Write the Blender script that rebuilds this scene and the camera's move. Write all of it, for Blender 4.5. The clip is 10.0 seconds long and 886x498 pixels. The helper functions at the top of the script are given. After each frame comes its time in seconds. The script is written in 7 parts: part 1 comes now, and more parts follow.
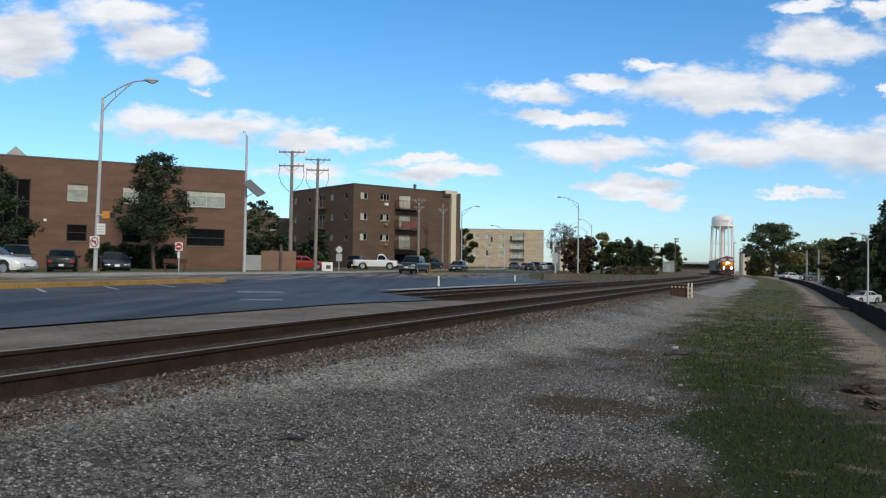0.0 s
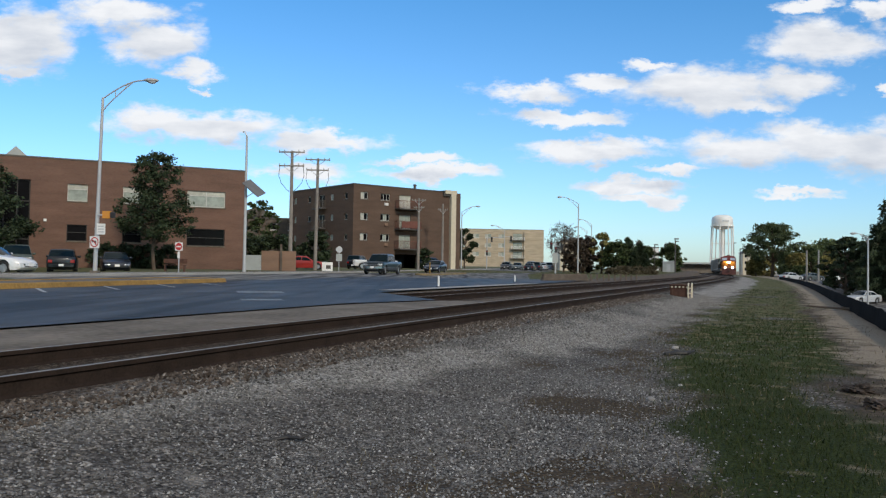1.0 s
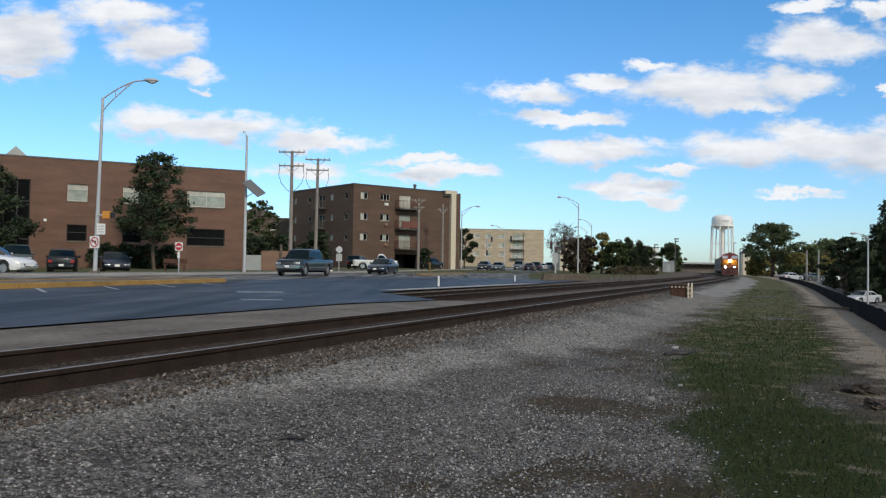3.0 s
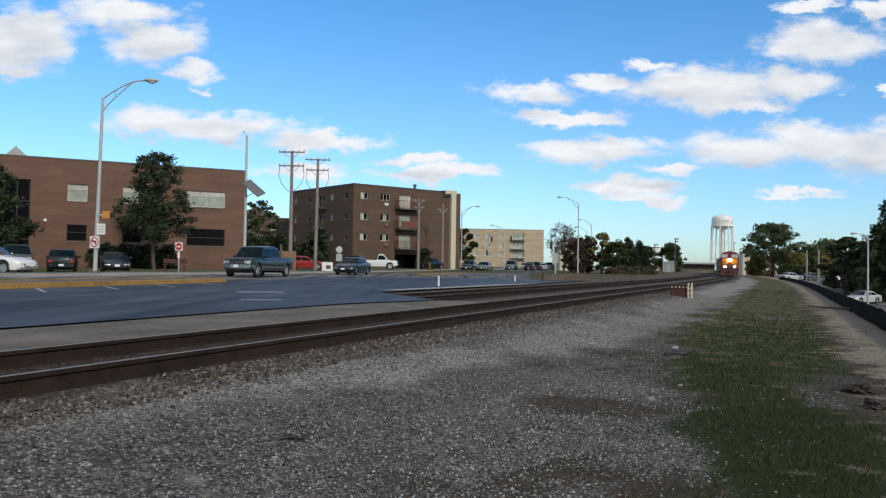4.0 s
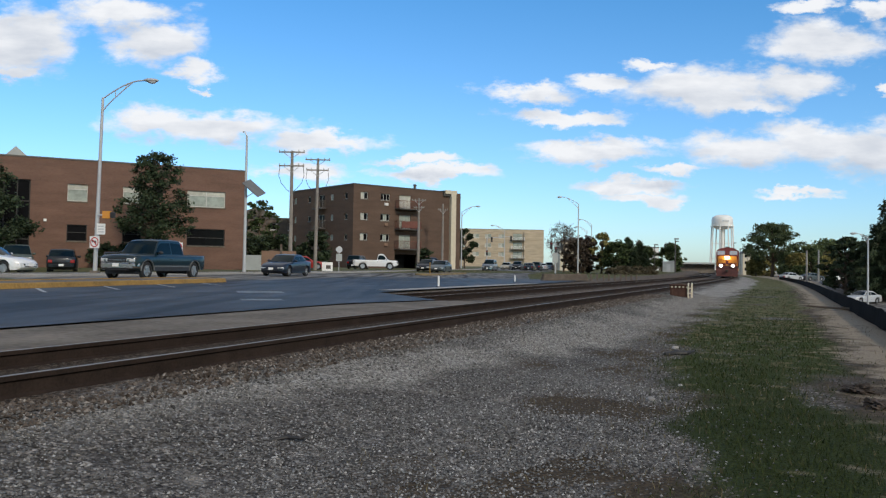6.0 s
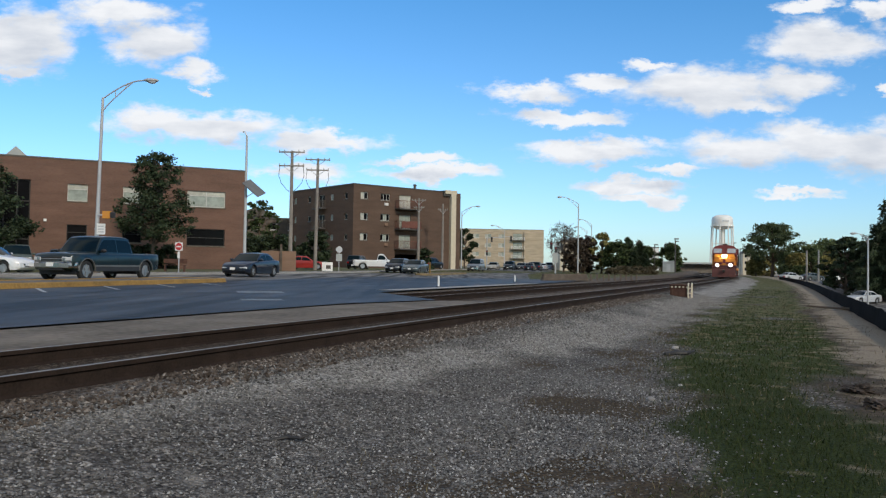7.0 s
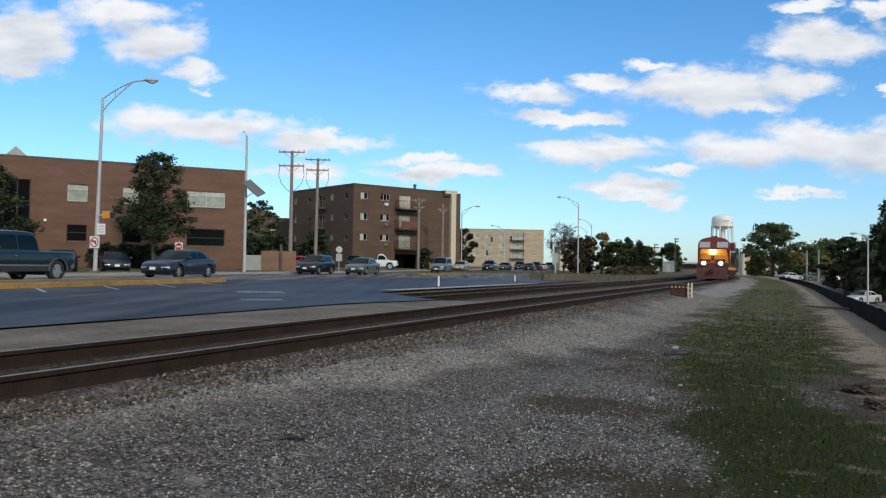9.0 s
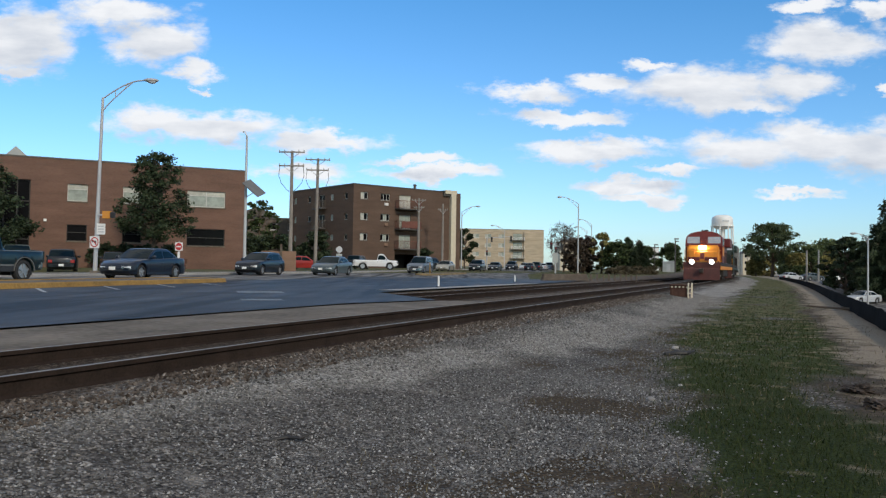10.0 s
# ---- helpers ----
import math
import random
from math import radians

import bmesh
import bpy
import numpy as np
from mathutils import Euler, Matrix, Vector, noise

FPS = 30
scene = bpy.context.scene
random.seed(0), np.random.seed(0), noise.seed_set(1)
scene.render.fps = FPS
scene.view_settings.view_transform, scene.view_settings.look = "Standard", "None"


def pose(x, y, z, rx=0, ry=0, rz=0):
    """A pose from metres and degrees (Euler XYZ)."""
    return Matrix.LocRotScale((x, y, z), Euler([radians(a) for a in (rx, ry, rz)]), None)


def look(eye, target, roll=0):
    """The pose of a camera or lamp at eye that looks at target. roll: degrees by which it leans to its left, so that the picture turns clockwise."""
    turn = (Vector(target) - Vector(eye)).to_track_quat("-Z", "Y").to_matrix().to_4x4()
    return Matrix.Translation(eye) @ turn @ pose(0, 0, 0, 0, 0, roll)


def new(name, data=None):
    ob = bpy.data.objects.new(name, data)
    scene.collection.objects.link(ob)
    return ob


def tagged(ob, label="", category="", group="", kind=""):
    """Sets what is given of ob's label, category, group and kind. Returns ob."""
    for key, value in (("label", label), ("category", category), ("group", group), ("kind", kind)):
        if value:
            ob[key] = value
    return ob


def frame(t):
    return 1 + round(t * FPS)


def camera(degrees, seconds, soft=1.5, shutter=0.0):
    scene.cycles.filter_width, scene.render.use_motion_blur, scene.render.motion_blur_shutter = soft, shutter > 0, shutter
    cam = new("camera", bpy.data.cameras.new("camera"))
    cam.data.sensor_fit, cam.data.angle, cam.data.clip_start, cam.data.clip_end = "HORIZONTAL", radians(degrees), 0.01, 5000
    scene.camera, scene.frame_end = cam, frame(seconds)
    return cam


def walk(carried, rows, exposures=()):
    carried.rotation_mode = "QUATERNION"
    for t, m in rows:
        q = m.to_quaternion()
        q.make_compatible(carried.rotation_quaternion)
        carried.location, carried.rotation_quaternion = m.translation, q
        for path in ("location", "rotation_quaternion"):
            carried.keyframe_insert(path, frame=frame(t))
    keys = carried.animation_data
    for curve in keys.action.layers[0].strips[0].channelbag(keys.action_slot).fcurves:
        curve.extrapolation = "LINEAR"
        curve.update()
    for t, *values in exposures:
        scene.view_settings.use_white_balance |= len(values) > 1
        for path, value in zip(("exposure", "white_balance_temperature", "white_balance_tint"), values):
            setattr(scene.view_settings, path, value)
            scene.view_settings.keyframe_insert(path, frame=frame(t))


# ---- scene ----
cam = camera(58.5, 10.0, soft=1.25)
EYE = (0.0, 0.0, 0.9)
view = look(EYE, (0.0, 100.0, 0.9 + 100.0 * math.tan(radians(1.27))), roll=0.9)
walk(cam, [(0.0, view), (10.0, view)], exposures=[(0.0, 0.0), (10.0, 0.0)])

# ---- light ----
SUN_EL, SUN_AZ = radians(31), radians(148)      # azimuth from +Y towards +X
sun_way = Vector((math.sin(SUN_AZ) * math.cos(SUN_EL), math.cos(SUN_AZ) * math.cos(SUN_EL), math.sin(SUN_EL)))
sun = new("sun", bpy.data.lights.new("sun", "SUN"))
sun.data.energy, sun.data.angle, sun.data.color = 1.9, radians(7), (1.0, 0.86, 0.68)
sun.matrix_world = look(sun_way * 50, (0, 0, 0))

world = bpy.data.worlds.new("sky")
scene.world = world
world.use_nodes = True
CLOUDS = [(30, 72, 98, 62), (22, 126, 40, 16), (200, 18, 105, 28), (262, 72, 94, 38), (330, 124, 46, 24), (357, 158, 24, 8),
          (262, 220, 92, 31), (385, 228, 150, 27), (560, 250, 112, 19), (530, 302, 88, 15), (735, 283, 82, 10), (775, 305, 108, 13),
          (930, 164, 82, 20), (1000, 206, 122, 14), (1065, 142, 62, 18), (1150, 113, 42, 12), (1240, 158, 138, 42),
          (1400, 145, 88, 32), (1290, 182, 110, 17), (1050, 264, 126, 22), (1190, 300, 52, 10), (1105, 330, 125, 15), (1150, 352, 85, 12),
          (1330, 265, 116, 34), (1440, 254, 122, 36), (1545, 268, 92, 52), (1460, 70, 116, 40), (1430, 8, 62, 12),
          (1548, 15, 34, 15), (1395, 342, 70, 8), (1562, 152, 18, 9)]


def build_sky(nt):
    n, l = nt.nodes, nt.links
    n.clear()

    def math_node(op, a, b=None, clamp=False):
        m = n.new("ShaderNodeMath")
        m.operation, m.use_clamp = op, clamp
        for i, v in enumerate((a, b)):
            if v is None:
                continue
            if isinstance(v, (int, float)):
                m.inputs[i].default_value = v
            else:
                l.new(v, m.inputs[i])
        return m.outputs[0]

    co = n.new("ShaderNodeTexCoord")
    sep = n.new("ShaderNodeSeparateXYZ")
    l.new(co.outputs["Generated"], sep.inputs[0])
    fwd = math_node("MAXIMUM", sep.outputs[1], 0.05)
    a = math_node("DIVIDE", sep.outputs[0], fwd)
    e = math_node("DIVIDE", sep.outputs[2], fwd)
    flat = n.new("ShaderNodeCombineXYZ")
    l.new(a, flat.inputs[0]), l.new(e, flat.inputs[1])

    def field(point):
        """Cloud density at a point of the sky."""
        wide_ = n.new("ShaderNodeVectorMath")
        wide_.operation = "MULTIPLY"
        l.new(point, wide_.inputs[0])
        wide_.inputs[1].default_value = (1.0, 2.0, 1.0)
        warp = n.new("ShaderNodeTexNoise")
        warp.inputs["Scale"].default_value, warp.inputs["Detail"].default_value = 15.0, 6.0
        warp.inputs["Roughness"].default_value = 0.66
        l.new(wide_.outputs[0], warp.inputs["Vector"])
        off = n.new("ShaderNodeVectorMath")
        off.operation = "MULTIPLY_ADD"
        l.new(warp.outputs["Color"], off.inputs[0])
        off.inputs[1].default_value, off.inputs[2].default_value = (0.095, 0.052, 0), (-0.0475, -0.026, 0)
        add = n.new("ShaderNodeVectorMath")
        l.new(point, add.inputs[0]), l.new(off.outputs[0], add.inputs[1])
        total = None
        for cx, cy, rx, ry in CLOUDS:
            c = ((cx - 784) / 1400, (472 + 0.0157 * (cx - 784) - cy) / 1400, 0)
            d = n.new("ShaderNodeVectorMath")
            d.operation = "SUBTRACT"
            l.new(add.outputs[0], d.inputs[0])
            d.inputs[1].default_value = c
            s = n.new("ShaderNodeVectorMath")
            s.operation = "MULTIPLY"
            l.new(d.outputs[0], s.inputs[0])
            s.inputs[1].default_value = (1400 / rx, 1400 / ry, 0)
            q = n.new("ShaderNodeVectorMath")
            q.operation = "LENGTH"
            l.new(s.outputs[0], q.inputs[0])
            v = math_node("SUBTRACT", 1.25, q.outputs["Value"])
            total = v if total is None else math_node("SMOOTH_MAX", total, v)
            if total is not v:
                total.node.inputs[2].default_value = 0.25
        fine = n.new("ShaderNodeTexNoise")
        fine.inputs["Scale"].default_value, fine.inputs["Detail"].default_value = 17.0, 6.0
        fine.inputs["Roughness"].default_value = 0.55
        l.new(wide_.outputs[0], fine.inputs["Vector"])
        return math_node("ADD", total, math_node("MULTIPLY", math_node("SUBTRACT", fine.outputs[0], 0.5), 1.55))

    here = field(flat.outputs[0])
    up = n.new("ShaderNodeVectorMath")
    l.new(flat.outputs[0], up.inputs[0])
    up.inputs[1].default_value = (0.012, 0.022, 0)
    above = field(up.outputs[0])
    cover = n.new("ShaderNodeMapRange")
    cover.interpolation_type = "SMOOTHSTEP"
    cover.inputs["From Min"].default_value, cover.inputs["From Max"].default_value = 0.0, 0.7
    l.new(here, cover.inputs["Value"])
    shade = n.new("ShaderNodeMapRange")
    shade.inputs["From Min"].default_value, shade.inputs["From Max"].default_value = -0.25, 1.0
    inner = n.new("ShaderNodeTexNoise")
    inner.inputs["Scale"].default_value, inner.inputs["Detail"].default_value = 13.0, 5.0
    stretch = n.new("ShaderNodeVectorMath")
    stretch.operation = "MULTIPLY"
    l.new(flat.outputs[0], stretch.inputs[0])
    stretch.inputs[1].default_value = (0.8, 3.2, 1.0)
    l.new(stretch.outputs[0], inner.inputs["Vector"])
    body = math_node("ADD", math_node("MULTIPLY", above, 0.55), math_node("MULTIPLY", math_node("SUBTRACT", inner.outputs[0], 0.5), 2.6))
    l.new(body, shade.inputs["Value"])
    tone = n.new("ShaderNodeMix")
    tone.data_type = "RGBA"
    tone.inputs["A"].default_value, tone.inputs["B"].default_value = (0.87, 0.89, 0.925, 1), (0.56, 0.61, 0.695, 1)
    l.new(shade.outputs[0], tone.inputs["Factor"])

    sky = n.new("ShaderNodeTexSky")
    sky.sky_type, sky.sun_disc = "NISHITA", False
    sky.sun_elevation, sky.sun_rotation = SUN_EL, SUN_AZ
    sky.air_density, sky.dust_density, sky.ozone_density = 1.0, 0.6, 2.2
    gain = n.new("ShaderNodeMix")
    gain.data_type, gain.blend_type = "RGBA", "MULTIPLY"
    gain.inputs["Factor"].default_value = 1.0
    l.new(sky.outputs[0], gain.inputs["A"])
    tint = n.new("ShaderNodeValToRGB")
    te = tint.color_ramp.elements
    te[0].position, te[0].color = 0.0, (0.106, 0.134, 0.168, 1)
    te[1].position, te[1].color = 0.36, (0.060, 0.126, 0.168, 1)
    l.new(e, tint.inputs[0])
    l.new(tint.outputs[0], gain.inputs["B"])
    mix = n.new("ShaderNodeMix")
    mix.data_type = "RGBA"
    l.new(cover.outputs[0], mix.inputs["Factor"])
    l.new(gain.outputs["Result"], mix.inputs["A"]), l.new(tone.outputs["Result"], mix.inputs["B"])
    # broken cloud goes on over the rest of the sky
    wide = n.new("ShaderNodeTexNoise")
    wide.inputs["Scale"].default_value, wide.inputs["Detail"].default_value = 2.4, 6.0
    l.new(co.outputs["Generated"], wide.inputs["Vector"])

    def ease(src, lo, hi):
        r = n.new("ShaderNodeMapRange")
        r.interpolation_type = "SMOOTHSTEP"
        r.inputs["From Min"].default_value, r.inputs["From Max"].default_value = lo, hi
        l.new(src, r.inputs["Value"])
        return r.outputs[0]

    seen = math_node("MULTIPLY", ease(sep.outputs[1], 0.3, 0.5), math_node("SUBTRACT", 1.0, ease(e, 0.38, 0.55)))
    rest = math_node("MULTIPLY", ease(wide.outputs[0], 0.40, 0.58), math_node("SUBTRACT", 1.0, seen))
    mix2 = n.new("ShaderNodeMix")
    mix2.data_type = "RGBA"
    l.new(rest, mix2.inputs["Factor"])
    l.new(mix.outputs["Result"], mix2.inputs["A"])
    mix2.inputs["B"].default_value = (0.54, 0.53, 0.515, 1)
    mix = mix2
    bg = n.new("ShaderNodeBackground")
    l.new(mix.outputs["Result"], bg.inputs[0])
    bg.inputs[1].default_value = 1.03
    out = n.new("ShaderNodeOutputWorld")
    l.new(bg.outputs[0], out.inputs[0])


build_sky(world.node_tree)


# ---- materials ----
def mat(name, color, rough=0.7, metal=0.0, vary=0.25, scale=2.0, fine=25.0, bump=0.15, dist=0.01, coat=0.0, emit=0.0, tint=None, rand=0.0, spec=0.5):
    """Paint or stone with broad stains, fine grain and relief."""
    m = bpy.data.materials.new(name)
    m.use_nodes = True
    n, l = m.node_tree.nodes, m.node_tree.links
    b = n["Principled BSDF"]
    co = n.new("ShaderNodeTexCoord")
    big = n.new("ShaderNodeTexNoise")
    big.inputs["Scale"].default_value, big.inputs["Detail"].default_value = scale, 5
    small = n.new("ShaderNodeTexNoise")
    small.inputs["Scale"].default_value, small.inputs["Detail"].default_value = fine, 4
    for t in (big, small):
        l.new(co.outputs["Object"], t.inputs["Vector"])
    mixn = n.new("ShaderNodeMix")
    l.new(big.outputs[0], mixn.inputs["A"]), l.new(small.outputs[0], mixn.inputs["B"])
    mixn.inputs["Factor"].default_value = 0.45
    r = n.new("ShaderNodeValToRGB")
    lo = [max(0.0, c * (1 - vary)) for c in color]
    hi = [min(1.0, c * (1 + vary)) for c in (tint or color)]
    r.color_ramp.elements[0].position, r.color_ramp.elements[1].position = 0.32, 0.68
    r.color_ramp.elements[0].color, r.color_ramp.elements[1].color = (*lo, 1), (*hi, 1)
    l.new(mixn.outputs["Result"], r.inputs[0])
    col = r.outputs[0]
    if rand:
        info = n.new("ShaderNodeObjectInfo")
        hsv = n.new("ShaderNodeHueSaturation")
        mr = n.new("ShaderNodeMapRange")
        mr.inputs["To Min"].default_value, mr.inputs["To Max"].default_value = 1 - rand, 1 + rand
        l.new(info.outputs["Random"], mr.inputs["Value"])
        l.new(mr.outputs[0], hsv.inputs["Value"]), l.new(col, hsv.inputs["Color"])
        col = hsv.outputs[0]
    l.new(col, b.inputs["Base Color"])
    b.inputs["Roughness"].default_value, b.inputs["Metallic"].default_value = rough, metal
    b.inputs["Specular IOR Level"].default_value = spec
    b.inputs["Coat Weight"].default_value = coat
    b.inputs["Coat Roughness"].default_value = 0.08
    if bump:
        bp = n.new("ShaderNodeBump")
        bp.inputs["Strength"].default_value, bp.inputs["Distance"].default_value = bump, dist
        l.new(small.outputs[0], bp.inputs["Height"]), l.new(bp.outputs[0], b.inputs["Normal"])
    if emit:
        b.inputs["Emission Color"].default_value, b.inputs["Emission Strength"].default_value = (*color, 1), emit
    return m


def brick_mat(name, c1, c2, mortar):
    """Stretcher-bond brick, 203 by 67 mm courses, for faces that stand upright."""
    m = mat(name, c1, 0.85, vary=0.18, scale=0.35, fine=6, bump=0)
    n, l = m.node_tree.nodes, m.node_tree.links
    b = n["Principled BSDF"]
    co = n.new("ShaderNodeTexCoord")
    sep = n.new("ShaderNodeSeparateXYZ")
    l.new(co.outputs["Object"], sep.inputs[0])
    s = n.new("ShaderNodeMath")
    l.new(sep.outputs[0], s.inputs[0]), l.new(sep.outputs[1], s.inputs[1])
    cb = n.new("ShaderNodeCombineXYZ")
    l.new(s.outputs[0], cb.inputs[0]), l.new(sep.outputs[2], cb.inputs[1])
    br = n.new("ShaderNodeTexBrick")
    l.new(cb.outputs[0], br.inputs["Vector"])
    br.inputs["Scale"].default_value = 1.0
    br.inputs["Brick Width"].default_value, br.inputs["Row Height"].default_value = 0.203, 0.067
    br.inputs["Mortar Size"].default_value = 0.006
    br.inputs["Color1"].default_value, br.inputs["Color2"].default_value, br.inputs["Mortar"].default_value = (*c1, 1), (*c2, 1), (*mortar, 1)
    mx = n.new("ShaderNodeMix")
    mx.data_type, mx.blend_type = "RGBA", "MIX"
    mx.inputs["Factor"].default_value = 0.45
    l.new(br.outputs[0], mx.inputs["A"])
    l.new(b.inputs["Base Color"].links[0].from_socket, mx.inputs["B"])
    streak = n.new("ShaderNodeTexNoise")
    mp = n.new("ShaderNodeMapping")
    mp.inputs["Scale"].default_value = (0.3, 0.3, 1.6)
    l.new(co.outputs["Object"], mp.inputs[0]), l.new(mp.outputs[0], streak.inputs["Vector"])
    streak.inputs["Scale"].default_value, streak.inputs["Detail"].default_value = 1.0, 4
    rr = n.new("ShaderNodeMapRange")
    rr.inputs["From Min"].default_value, rr.inputs["From Max"].default_value = 0.3, 0.7
    rr.inputs["To Min"].default_value, rr.inputs["To Max"].default_value = 0.8, 1.12
    l.new(streak.outputs[0], rr.inputs["Value"])
    hs = n.new("ShaderNodeHueSaturation")
    l.new(mx.outputs["Result"], hs.inputs["Color"]), l.new(rr.outputs[0], hs.inputs["Value"])
    l.new(hs.outputs[0], b.inputs["Base Color"])
    bp = n.new("ShaderNodeBump")
    bp.inputs["Strength"].default_value, bp.inputs["Distance"].default_value = 0.5, 0.006
    l.new(br.outputs["Fac"], bp.inputs["Height"])
    bp.invert = True
    l.new(bp.outputs[0], b.inputs["Normal"])
    return m


def glass_mat(name, color, rough=0.06, spec=0.3):
    m = mat(name, color, rough, vary=0.3, scale=0.6, fine=3, bump=0.02, dist=0.02)
    m.node_tree.nodes["Principled BSDF"].inputs["Specular IOR Level"].default_value = spec
    return m


def leaf_mat(name, c1, c2):
    m = bpy.data.materials.new(name)
    m.use_nodes = True
    n, l = m.node_tree.nodes, m.node_tree.links
    b = n["Principled BSDF"]
    g = n.new("ShaderNodeNewGeometry")
    r = n.new("ShaderNodeValToRGB")
    r.color_ramp.elements[0].color, r.color_ramp.elements[1].color = (*c1, 1), (*c2, 1)
    l.new(g.outputs["Random Per Island"], r.inputs[0])
    co = n.new("ShaderNodeTexCoord")
    t = n.new("ShaderNodeTexNoise")
    t.inputs["Scale"].default_value = 0.7
    l.new(co.outputs["Object"], t.inputs["Vector"])
    hs = n.new("ShaderNodeHueSaturation")
    mr = n.new("ShaderNodeMapRange")
    mr.inputs["From Min"].default_value, mr.inputs["From Max"].default_value = 0.3, 0.7
    mr.inputs["To Min"].default_value, mr.inputs["To Max"].default_value = 0.65, 1.35
    l.new(t.outputs[0], mr.inputs["Value"]), l.new(mr.outputs[0], hs.inputs["Value"])
    l.new(r.outputs[0], hs.inputs["Color"]), l.new(hs.outputs[0], b.inputs["Base Color"])
    b.inputs["Roughness"].default_value, b.inputs["Specular IOR Level"].default_value = 0.65, 0.25
    return m


def chip_mat(name, dark, mid, pale):
    """Loose pieces that differ from one to the next."""
    m = bpy.data.materials.new(name)
    m.use_nodes = True
    n, l = m.node_tree.nodes, m.node_tree.links
    b = n["Principled BSDF"]
    g = n.new("ShaderNodeNewGeometry")
    r = n.new("ShaderNodeValToRGB")
    e = r.color_ramp.elements
    e.new(0.5), e.new(0.85)
    for i, (p, c) in enumerate(((0.0, dark), (0.5, mid), (0.86, [1.35 * q for q in mid]), (1.0, pale))):
        e[i].position, e[i].color = p, (*c, 1)
    l.new(g.outputs["Random Per Island"], r.inputs[0])
    l.new(r.outputs[0], b.inputs["Base Color"])
    b.inputs["Roughness"].default_value, b.inputs["Specular IOR Level"].default_value = 0.9, 0.12
    return m


